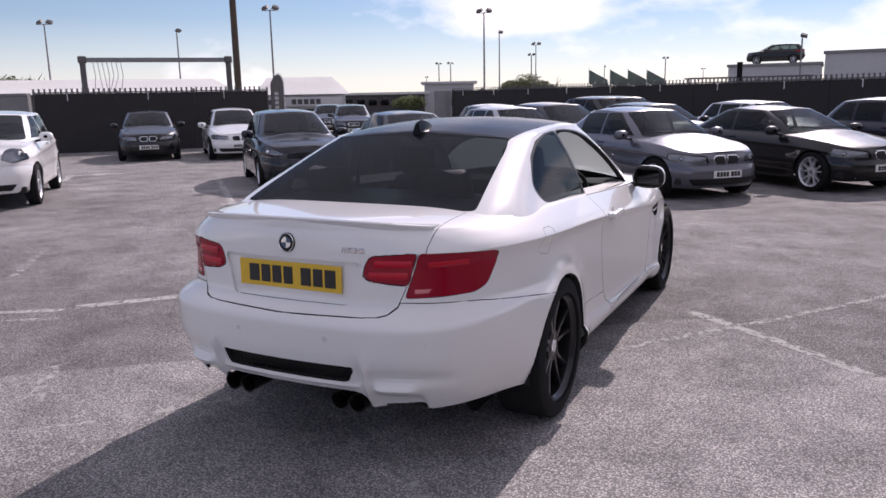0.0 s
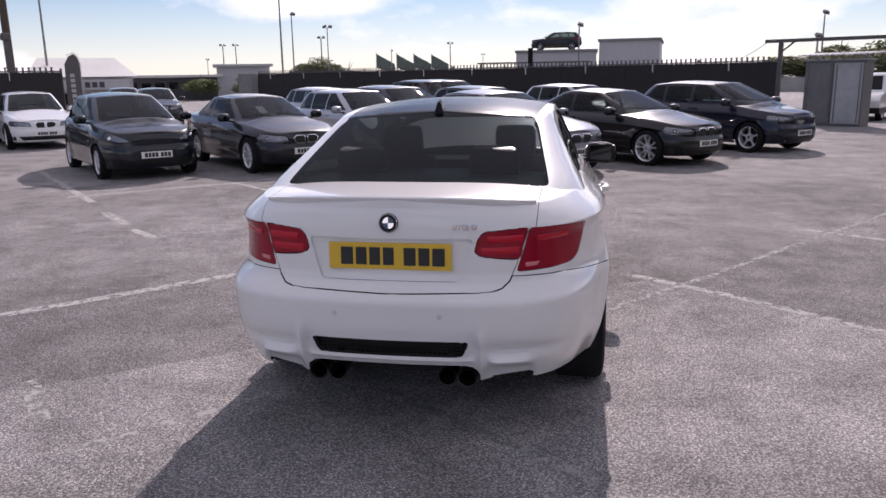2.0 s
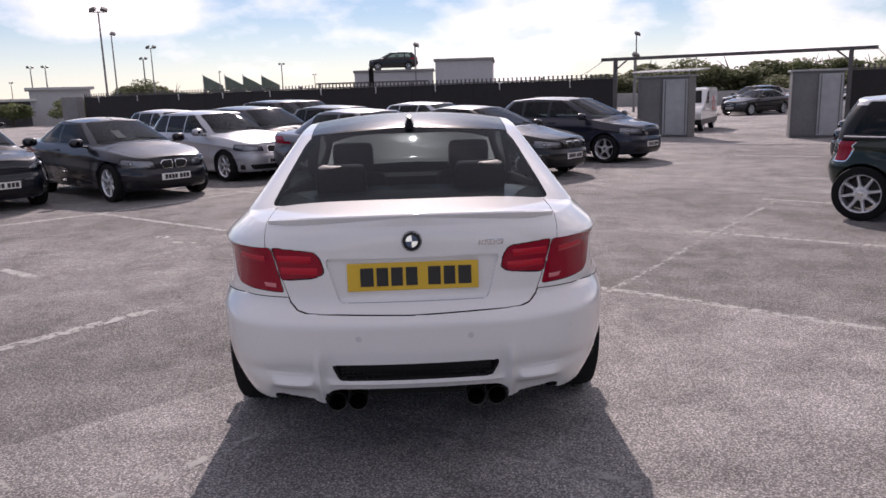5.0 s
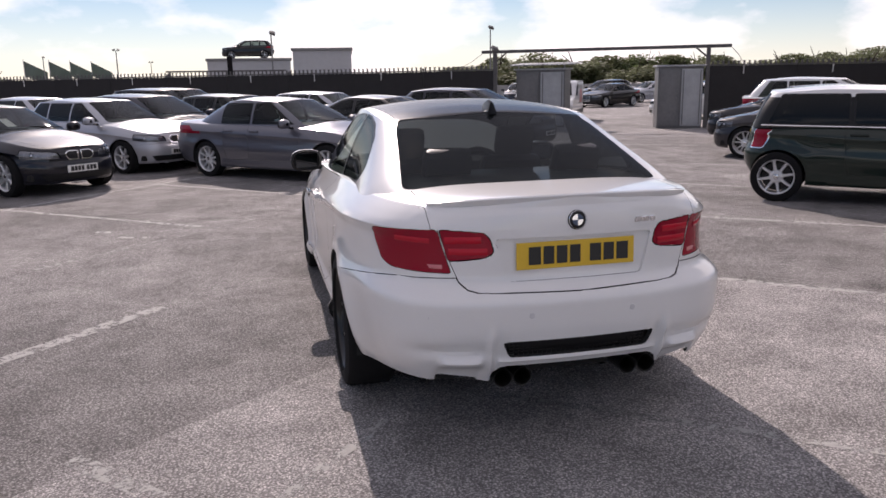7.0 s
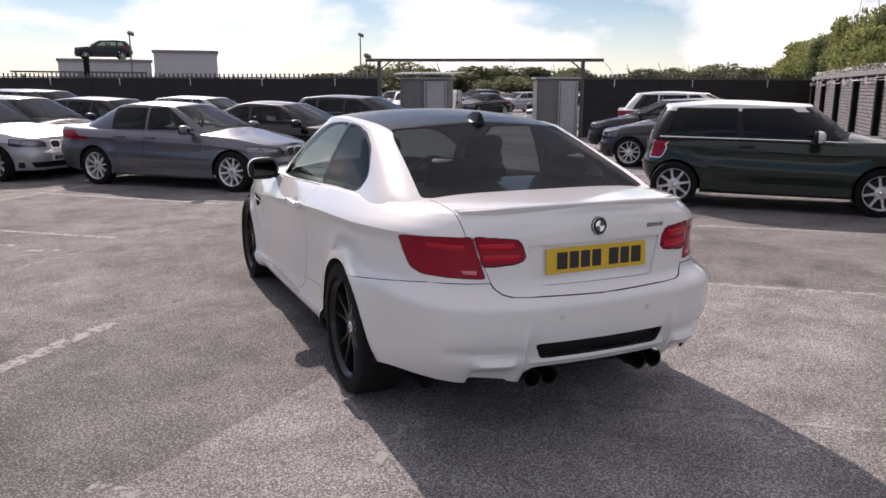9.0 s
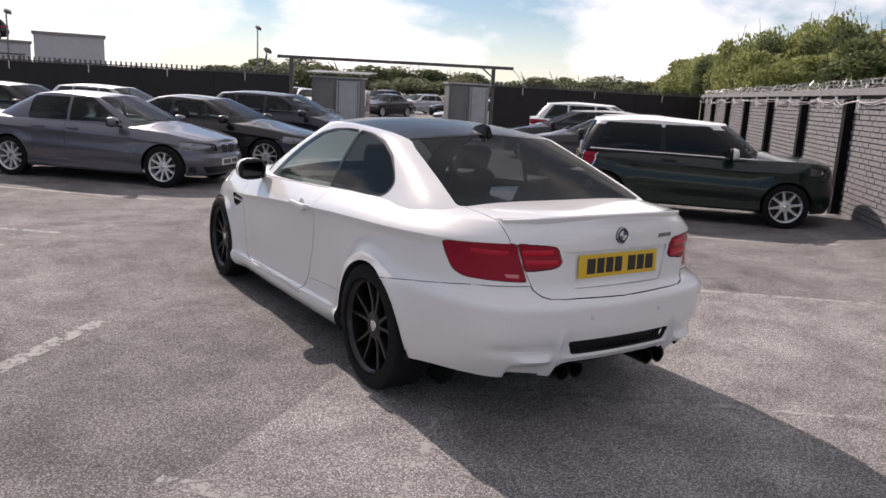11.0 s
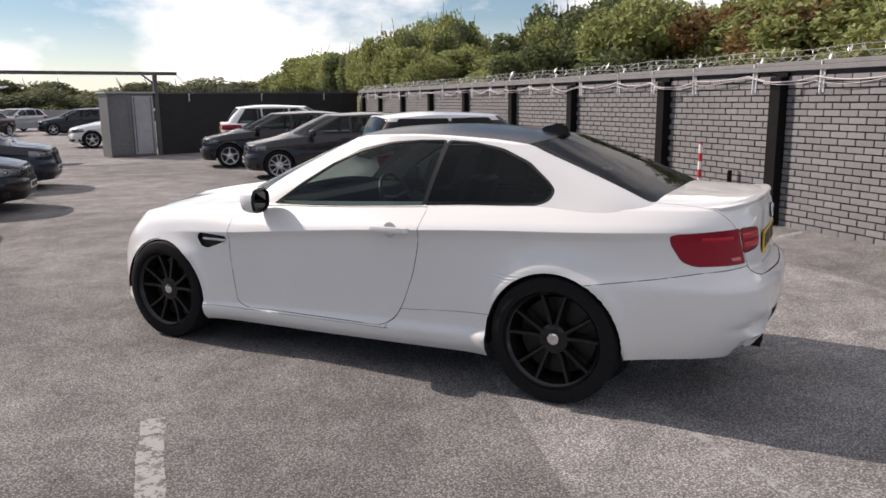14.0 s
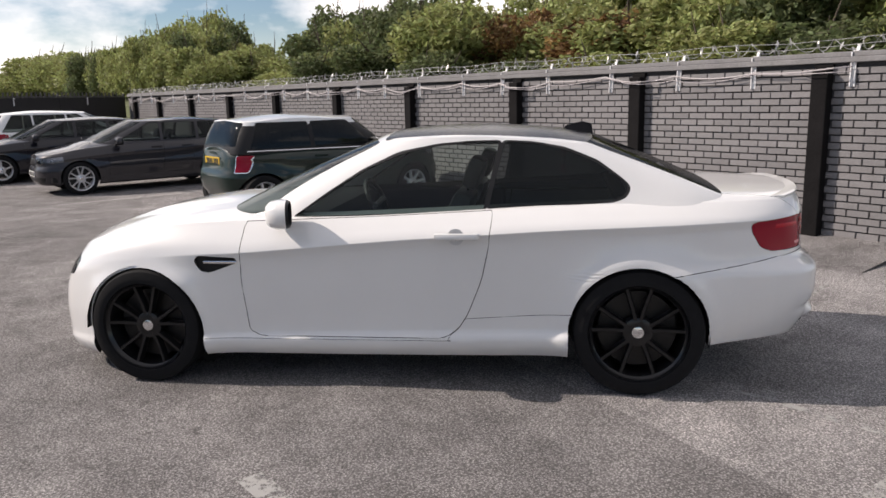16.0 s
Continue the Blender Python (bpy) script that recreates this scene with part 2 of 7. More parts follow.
M_GALV = material("galvanised_steel", (0.36, 0.37, 0.38), rough=0.5, metal=0.35, vary=0.18, scale=4, fine=30)
M_POLE = material("lamp_pole_steel", (0.20, 0.20, 0.20), rough=0.55, metal=0.4, vary=0.15)
M_SHED = material("grey_sheet_metal", (0.15, 0.15, 0.152), rough=0.5, metal=0.25, vary=0.2, scale=1.6, fine=14)
M_BRICK = material("painted_brick", (0.200, 0.194, 0.198), rough=0.85, vary=0.20, scale=4, fine=70, bump=0.35, random_tone=0.5)
M_MORTAR = material("dark_mortar", (0.045, 0.044, 0.047), rough=0.95, vary=0.25, scale=9, fine=60, bump=0.4)
M_COPING = material("concrete_coping", (0.19, 0.187, 0.19), rough=0.9, vary=0.22, scale=3, fine=50, bump=0.3)
M_PIER = material("black_painted_pier", (0.009, 0.0085, 0.009), rough=0.85, vary=0.35, scale=6, fine=60, bump=0.3, spec=0.12)
M_BRACKET = material("white_bracket", (0.66, 0.66, 0.67), rough=0.45, vary=0.1, scale=30)
M_CABLE = material("pale_cable", (0.40, 0.37, 0.38), rough=0.5, vary=0.1)
M_WIRE = material("barbed_wire", (0.50, 0.50, 0.49), rough=0.45, metal=0.6, vary=0.15)
M_REDPAINT = material("red_band", (0.50, 0.035, 0.045), rough=0.5, vary=0.1, scale=20)
M_WHITEBAND = material("white_band", (0.75, 0.74, 0.72), rough=0.5, vary=0.08, scale=20)
M_CLADDING = material("grey_cladding", (0.40, 0.40, 0.41), rough=0.6, vary=0.08, scale=0.4, fine=3)
M_ROOFSHEET = material("pale_roof_sheet", (0.52, 0.52, 0.50), rough=0.6, vary=0.12, scale=0.3, fine=5)
M_DARKWALL = material("dark_cladding", (0.055, 0.052, 0.055), rough=0.7, vary=0.25, scale=0.5, fine=4)
M_BARK = material("bark", (0.07, 0.055, 0.04), rough=0.95, vary=0.3, scale=8, fine=60, bump=0.4)
M_CONCRETE = material("concrete", (0.32, 0.31, 0.30), rough=0.9, vary=0.2, scale=1.2, fine=30, bump=0.2)


def foliage(name, colour):
    m = bpy.data.materials.new(name)
    m.use_nodes = True
    nodes, links = m.node_tree.nodes, m.node_tree.links
    b = nodes["Principled BSDF"]
    b.inputs["Roughness"].default_value = 0.6
    b.inputs["Specular IOR Level"].default_value = 0.25
    geo, hsv = nodes.new("ShaderNodeNewGeometry"), nodes.new("ShaderNodeHueSaturation")
    hsv.inputs["Color"].default_value = (*colour, 1)
    for sock, lo, hi in (("Value", 0.55, 1.55), ("Hue", 0.475, 0.52)):
        r = nodes.new("ShaderNodeMapRange")
        r.inputs["To Min"].default_value, r.inputs["To Max"].default_value = lo, hi
        links.new(geo.outputs["Random Per Island"], r.inputs["Value"])
        links.new(r.outputs["Result"], hsv.inputs[sock])
    links.new(hsv.outputs["Color"], b.inputs["Base Color"])
    tr, mix = nodes.new("ShaderNodeBsdfTranslucent"), nodes.new("ShaderNodeMixShader")
    links.new(hsv.outputs["Color"], tr.inputs["Color"])
    mix.inputs["Fac"].default_value = 0.38
    links.new(b.outputs[0], mix.inputs[1])
    links.new(tr.outputs[0], mix.inputs[2])
    links.new(mix.outputs[0], nodes["Material Output"].inputs["Surface"])
    return m


M_LEAF = foliage("green_leaves", (0.25, 0.275, 0.105))
M_LEAFDARK = foliage("dark_leaves", (0.115, 0.140, 0.062))
M_LEAFRUST = foliage("rusty_leaves", (0.21, 0.125, 0.055))
M_FARLEAF = foliage("far_leaves", (0.14, 0.155, 0.085))
M_GRASS = material("rough_grass", (0.08, 0.095, 0.035), rough=0.9, vary=0.3, scale=0.6, fine=9)


# ---- builders ----
def part(name, bm, mat, parent, label="", smooth=None):
    """Links a bmesh as one mesh under a thing (or alone, where parent is None)."""
    me = bpy.data.meshes.new(name)
    if smooth:
        for f in bm.faces:
            f.smooth = True
    bm.to_mesh(me)
    bm.free()
    if smooth:
        me.set_sharp_from_angle(angle=radians(smooth))
    mats = list(mat) if isinstance(mat, (list, tuple)) else [mat]
    if len(mats) == 1 and any(p.material_index == 1 for p in me.polygons):
        mats.append(M_UNDER)
    for x in mats:
        me.materials.append(x)
    ob = new(name, me)
    if parent is not None:
        ob.parent = parent
    if label:
        ob["label"] = label
    return ob


def thing(name, label, category, m=None, group="", kind=""):
    ob = new(name)
    ob.empty_display_size = 0.2
    if m is not None:
        ob.matrix_world = m
    return tagged(ob, label, category, group, kind)


def box(bm, size, at=(0, 0, 0), turn=None, bevel=0.0, taper=None):
    """A box round at, bevelled; taper scales its top in x and y."""
    made = bmesh.ops.create_cube(bm, size=1.0)["verts"]
    for v in made:
        x, y, z = v.co.x * size[0], v.co.y * size[1], v.co.z * size[2]
        if taper and z > 0:
            x, y = x * taper[0], y * taper[1]
        v.co = (x, y, z)
    if bevel:
        edges = list({e for v in made for e in v.link_edges})
        made = list({v for f in bmesh.ops.bevel(bm, geom=edges, offset=bevel, segments=2, affect="EDGES", profile=0.6)["faces"] for v in f.verts} | {v for v in made if v.is_valid})
    m = Matrix.Translation(at) @ (turn.to_4x4() if turn is not None else Matrix())
    bmesh.ops.transform(bm, matrix=m, verts=made)
    return made


def rod(bm, a, b, r, r2=None, sides=8, caps=True):
    """A round bar from a to b."""
    a, b = Vector(a), Vector(b)
    d = b - a
    q = d.to_track_quat("Z", "Y").to_matrix()
    rings = []
    for p, rad in ((a, r), (b, r if r2 is None else r2)):
        rings.append([bm.verts.new(p + q @ Vector((rad * math.cos(k * math.tau / sides), rad * math.sin(k * math.tau / sides), 0))) for k in range(sides)])
    for k in range(sides):
        bm.faces.new((rings[0][k], rings[0][(k + 1) % sides], rings[1][(k + 1) % sides], rings[1][k]))
    if caps:
        bm.faces.new(rings[0][::-1])
        bm.faces.new(rings[1])


def lathe(bm, profile, sides, axis="x", centre=(0, 0, 0)):
    """Turns (along, radius) pairs round an axis."""
    rings = []
    for along, r in profile:
        ring = []
        for k in range(sides):
            c, s = r * math.cos(k * math.tau / sides), r * math.sin(k * math.tau / sides)
            p = (along, c, s) if axis == "x" else (c, along, s) if axis == "y" else (c, s, along)
            ring.append(bm.verts.new(Vector(p) + Vector(centre)))
        rings.append(ring)
    for a, b in zip(rings, rings[1:]):
        for k in range(sides):
            bm.faces.new((a[k], a[(k + 1) % sides], b[(k + 1) % sides], b[k]))
    return rings


def tube(bm, points, r, sides=6):
    """A round bar along a line of points."""
    for a, b in zip(points, points[1:]):
        rod(bm, a, b, r, sides=sides)


def curve(keys, x):
    """Smooth interpolation through (x, y) keys (monotone cubic)."""
    ks = np.array(keys, float)
    xs, ys = ks[:, 0], ks[:, 1]
    d = np.diff(ys) / np.diff(xs)
    m = np.concatenate([[d[0]], np.where(d[:-1] * d[1:] > 0, 2 * d[:-1] * d[1:] / np.where(d[:-1] + d[1:] == 0, 1, d[:-1] + d[1:]), 0), [d[-1]]])
    x = np.clip(np.asarray(x, float), xs[0], xs[-1])
    i = np.clip(np.searchsorted(xs, x) - 1, 0, len(xs) - 2)
    h = xs[i + 1] - xs[i]
    t = (x - xs[i]) / h
    return (2 * t**3 - 3 * t**2 + 1) * ys[i] + (t**3 - 2 * t**2 + t) * h * m[i] + (-2 * t**3 + 3 * t**2) * ys[i + 1] + (t**3 - t**2) * h * m[i + 1]


def ring_angles(w, half, nf, nr, count):
    """Angles that walk a rounded outline of half width w and half length half in even steps."""
    a = np.linspace(0, math.tau, 6001)
    n = np.where(np.sin(a) > 0, nf, nr)
    x, y = w * np.sign(np.cos(a)) * np.abs(np.cos(a)) ** (2 / n), half * np.sign(np.sin(a)) * np.abs(np.sin(a)) ** (2 / n)
    s = np.concatenate([[0], np.cumsum(np.hypot(np.diff(x), np.diff(y)))])
    return np.interp(np.arange(count) / count * s[-1], s, a)


def outline(a, w, yf, yr, nf, nr):
    n = np.where(np.sin(a) > 0, nf, nr)
    mid, half = (yf + yr) / 2, (yf - yr) / 2
    return w * np.sign(np.cos(a)) * np.abs(np.cos(a)) ** (2 / n), mid + half * np.sign(np.sin(a)) * np.abs(np.sin(a)) ** (2 / n)


def skin(rings, close_last=True):
    """A mesh through rings of equal count."""
    bm = bmesh.new()
    vs = [[bm.verts.new(p) for p in r] for r in rings]
    n = len(vs[0])
    for a, b in zip(vs, vs[1:]):
        for k in range(n):
            bm.faces.new((a[k], a[(k + 1) % n], b[(k + 1) % n], b[k]))
    return bm


def rounded(points, r=0.03, steps=4):
    """A polygon with its corners rounded off."""
    out, n = [], len(points)
    for i in range(n):
        p, q, s = (Vector(points[k % n]) for k in (i - 1, i, i + 1))
        a, b = p - q, s - q
        c = min(r, a.length * 0.45, b.length * 0.45)
        u, v = q + a.normalized() * c, q + b.normalized() * c
        for k in range(steps + 1):
            t = k / steps
            out.append(tuple((1 - t) ** 2 * u + 2 * t * (1 - t) * q + t**2 * v))
    return out


def carve(bm, poly, axes, keep):
    """Cuts the convex polygon poly, seen along the third axis, into the faces that keep() names; returns the faces inside it."""
    i, j = axes
    area = sum(a[0] * b[1] - b[0] * a[1] for a, b in zip(poly, poly[1:] + poly[:1]))
    if area < 0:
        poly = poly[::-1]
    lo = [min(p[k] for p in poly) for k in (0, 1)]
    hi = [max(p[k] for p in poly) for k in (0, 1)]
    faces = []
    for f in bm.faces:
        us, vs = [v.co[i] for v in f.verts], [v.co[j] for v in f.verts]
        if max(us) >= lo[0] and min(us) <= hi[0] and max(vs) >= lo[1] and min(vs) <= hi[1] and keep(f):
            faces.append(f)
    for a, b in zip(poly, poly[1:] + poly[:1]):
        d = (b[0] - a[0], b[1] - a[1])
        if abs(d[0]) + abs(d[1]) < 1e-6:
            continue
        no, co = Vector((0, 0, 0)), Vector((0, 0, 0))
        no[i], no[j] = d[1], -d[0]
        co[i], co[j] = a
        geom = list({x for f in faces for x in (*f.verts, *f.edges)}) + faces
        got = bmesh.ops.bisect_plane(bm, geom=geom, plane_co=co, plane_no=no, dist=1e-6)["geom"]
        # only faces on the inner side need further cuts
        no.normalize()
        faces = [f for f in got if isinstance(f, bmesh.types.BMFace) and (f.calc_center_median() - co).dot(no) < 0]
    return faces


def lift(bm, faces):
    """Takes faces out of bm into a mesh of their own."""
    out, made = bmesh.new(), {}
    for f in faces:
        vs = []
        for v in f.verts:
            if v not in made:
                made[v] = out.verts.new(v.co)
            vs.append(made[v])
        out.faces.new(vs)
    bmesh.ops.delete(bm, geom=faces, context="FACES")
    out.normal_update()
    return out


def rim_edges(bm, gap=0.002, depth=0.012, flare=0.0):
    """Draws a panel's open edges in by gap and turns them inwards by depth, so that it reads as a sheet with thickness."""
    bm.normal_update()
    moves = {}
    edges = [e for e in bm.edges if len(e.link_faces) == 1]
    for e in edges:
        f = e.link_faces[0]
        inward = f.normal.cross(e.verts[1].co - e.verts[0].co)
        if inward.dot(f.calc_center_median() - e.verts[0].co) < 0:
            inward = -inward
        inward.normalize()
        for v in e.verts:
            moves.setdefault(v, Vector())
            moves[v] += inward
    normals = {v: v.normal.copy() for v in moves}
    for v, d in moves.items():
        if d.length > 1e-6:
            v.co += d.normalized() * gap
    made = bmesh.ops.extrude_edge_only(bm, edges=edges)["geom"]
    for g in made:
        if isinstance(g, bmesh.types.BMFace):
            g.material_index = 1
    near = {tuple(round(c, 6) for c in v.co): n for v, n in normals.items()}
    for v in made:
        if isinstance(v, bmesh.types.BMVert):
            v.co -= near.get(tuple(round(c, 6) for c in v.co), v.normal) * depth
    return bm


def slab(poly, axes, at, thick, bevel=0.0):
    """A plate: the polygon in two axes, thick along the third."""
    i, j = axes
    k = 3 - i - j
    bm = bmesh.new()
    vs = []
    for p in poly:
        c = [0, 0, 0]
        c[i], c[j], c[k] = p[0], p[1], at
        vs.append(bm.verts.new(c))
    f = bm.faces.new(vs)
    up = Vector((0, 0, 0))
    up[k] = thick
    got = bmesh.ops.extrude_face_region(bm, geom=[f])["geom"]
    bmesh.ops.translate(bm, vec=up, verts=[g for g in got if isinstance(g, bmesh.types.BMVert)])
    bmesh.ops.recalc_face_normals(bm, faces=bm.faces)
    if bevel:
        bmesh.ops.bevel(bm, geom=bm.edges[:], offset=bevel, segments=2, affect="EDGES")
    return bm


# ---- cars ----
DIP = 0.025  # how far the yard sinks under the coupe's front wheels


def wheel(car, name, at, side, r, width, rim, spokes, style="twin", lod=1.0):
    """A tyre with an alloy rim, a disc and a hub cap; side is the way it faces."""
    root = new(name)
    root.parent = car
    root.location = at
    n = int(48 * lod)
    rr = r * (0.755 if style == "twin" else 0.715)
    h = width / 2
    bm = bmesh.new()
    lathe(bm, [(side * x, q) for x, q in ((h * 0.72, rr * 0.985), (h * 0.98, rr + 0.006), (h, rr + (r - rr) * 0.45), (h * 0.90, r * 0.972), (h * 0.74, r), (0, r * 1.003), (-h * 0.74, r), (-h, rr + (r - rr) * 0.4), (-h * 0.9, rr))], n)
    bmesh.ops.recalc_face_normals(bm, faces=bm.faces)
    part("tyre", bm, M_RUBBER, root, smooth=40)
    bm = bmesh.new()
    lathe(bm, [(side * x, q) for x, q in ((-h * 0.8, rr * 0.90), (h * 0.2, rr * 0.90), (h * 0.70, rr * 0.93), (h * 0.80, rr * 0.985), (h * 0.88, rr * 1.0), (h * 0.80, rr * 1.02))], n)
    face = h * 0.62
    for k in range(spokes):
        pair = (-0.5, 0.5) if style == "twin" else (0,)
        for o in pair:
            a = math.tau * (k + 0.25) / spokes + o * math.tau / spokes * 0.42
            a0 = math.tau * (k + 0.25) / spokes + o * math.tau / spokes * 0.30
            wi, wo = (0.034, 0.028) if style == "twin" else (0.05, 0.036)
            ring = []
            for rad, ang, wd, x in ((0.05, a0, wi, face - 0.002), (rr * 0.5, (a + a0) / 2, (wi + wo) / 2 * 0.9, face - 0.004), (rr * 0.93, a, wo, face + 0.008)):
                c, s = math.cos(ang), math.sin(ang)
                ring.append([bm.verts.new((side * (x - d), rad * c - e * wd / 2 * s, rad * s + e * wd / 2 * c)) for d, e in ((0.0, -0.55), (0.0, 0.55), (0.014, 1), (0.05, 0.8), (0.05, -0.8), (0.014, -1))])
            for p, q in zip(ring, ring[1:]):
                for i in range(6):
                    bm.faces.new((p[i], p[(i + 1) % 6], q[(i + 1) % 6], q[i]))
    lathe(bm, [(side * x, q) for x, q in ((face - 0.05, 0.085), (face - 0.006, 0.078), (face, 0.06), (face, 0.035), (face - 0.004, 0.0334))], 24)
    for k in range(5):
        a = math.tau * (k + 0.5) / 5
        rod(bm, (side * (face - 0.02), 0.056 * math.cos(a), 0.056 * math.sin(a)), (side * (face + 0.002), 0.056 * math.cos(a), 0.056 * math.sin(a)), 0.009, sides=6)
    bmesh.ops.recalc_face_normals(bm, faces=bm.faces)
    part("rim", bm, rim, root, smooth=35)
    bm = bmesh.new()
    lathe(bm, [(side * (face + d), q) for d, q in ((-0.004, 0.034), (0.003, 0.031), (0.006, 0.018), (0.0065, 0.0))], 20)
    bmesh.ops.remove_doubles(bm, verts=bm.verts, dist=1e-5)
    bmesh.ops.recalc_face_normals(bm, faces=bm.faces)
    part("hub_cap", bm, M_CHROME, root, "round bright hub cap", smooth=40)
    bm = bmesh.new()
    lathe(bm, [(side * x, q) for x, q in ((0.0, 0.07), (0.0, rr * 0.80), (-0.03, rr * 0.80), (-0.03, 0.07))], 32)
    bmesh.ops.recalc_face_normals(bm, faces=bm.faces)
    part("brake_disc", bm, M_DISC, root)
    return root


def plate_part(parent, centre, facing, mat, w=0.52, h=0.111, tilt=0.0, name="number_plate"):
    """A number plate whose characters are plain dark bars."""
    holder = new(name)
    holder.parent = parent
    holder.matrix_local = Matrix.Translation(centre) @ pose(0, 0, 0, tilt, 0, 0 if facing < 0 else 180)
    bm = bmesh.new()
    box(bm, (w, 0.006, h), bevel=0.0015)
    part("plate", bm, mat, holder)
    x = -w * 0.40
    for k, wide in enumerate((0.052, 0.046, 0.046, 0.046, 0.0, 0.05, 0.046, 0.052)):
        wide *= w / 0.52
        if wide:
            bm = bmesh.new()
            box(bm, (wide, 0.003, h * 0.66), (x + wide / 2, -0.0036, 0))
            part("bar", bm, M_INK, holder)
            x += wide + 0.012 * w / 0.52
        else:
            x += 0.03 * w / 0.52
    return holder


def seat(parent, x, y, z=0.30, lean=22, wide=0.50, head=True):
    bm = bmesh.new()
    box(bm, (wide, 0.50, 0.16), (x, y, z + 0.08), bevel=0.05)
    t = Matrix.Rotation(radians(lean), 3, "X")
    box(bm, (wide * 0.94, 0.15, 0.62), Vector((x, y - 0.25, z + 0.12)) + t @ Vector((0, 0, 0.30)), turn=t, bevel=0.055, taper=(0.82, 0.8))
    if head:
        box(bm, (0.25, 0.10, 0.19), Vector((x, y - 0.25, z + 0.12)) + t @ Vector((0, 0, 0.72)), turn=t, bevel=0.04)
        for s in (-0.05, 0.05):
            rod(bm, Vector((x + s, y - 0.25, z + 0.12)) + t @ Vector((0, 0, 0.58)), Vector((x + s, y - 0.25, z + 0.12)) + t @ Vector((0, 0, 0.66)), 0.008)
    return part("seat", bm, M_LEATHER, parent, smooth=45)


def mirror(parent, s, at, body, back=M_TRIM, deep=0.0, slant=0.0):
    """A door mirror on the side s: a shell, a foot and the glass behind."""
    x, y, z = at
    root = new("door_mirror")
    root.parent = parent
    bm = bmesh.new()
    rings = []
    for k, (d, wx, wz) in enumerate(((0.075, 0.03, 0.025), (0.066, 0.08, 0.055), (0.040, 0.106, 0.072), (0.0, 0.115, 0.079), (-0.015 - deep, 0.114, 0.078))):
        ring = []
        for i in range(20):
            a = math.tau * i / 20
            c, q = math.cos(a), math.sin(a)
            u = 0.02 + wx * math.copysign(abs(c) ** 0.7, c)
            ring.append((x + s * u, y + d - slant * u, z + wz * math.copysign(abs(q) ** 0.75, q)))
        rings.append(ring)
    bm2 = skin(rings)
    bmesh.ops.recalc_face_normals(bm2, faces=bm2.faces)
    part("shell", bm2, body, root, smooth=40)
    rings = []
    for d, q in ((-0.013 - deep, 0.114), (-0.050, 0.108), (-0.054 - deep * 0.3, 0.100), (-0.044, 0.096), (-0.044, 0.0)):
        rings.append([(x + s * (0.02 + q * math.copysign(abs(math.cos(a)) ** 0.7, math.cos(a))), y + d - slant * (0.02 + q * math.copysign(abs(math.cos(a)) ** 0.7, math.cos(a))), z + q * 0.68 * math.copysign(abs(math.sin(a)) ** 0.75, math.sin(a))) for a in (math.tau * i / 20 for i in range(20))])
    bm2 = skin(rings)
    bmesh.ops.remove_doubles(bm2, verts=bm2.verts, dist=1e-5)
    bmesh.ops.recalc_face_normals(bm2, faces=bm2.faces)
    part("bezel", bm2, M_TRIM, root, "black mirror surround", smooth=40)
    bm = bmesh.new()
    box(bm, (0.165, 0.006, 0.105), (x + s * 0.02, y - 0.047 - slant * 0.02, z), turn=Matrix.Rotation(-s * math.atan(slant if slant else 0.105), 3, "Z"), bevel=0.003)
    part("mirror_glass", bm, M_MIRROR, root)
    bm = bmesh.new()
    rod(bm, (x - s * 0.16, y + 0.02, z - 0.075), (x - s * 0.03, y + 0.02, z - 0.05), 0.022, 0.018, sides=10)
    part("foot", bm, back, root)
    return root


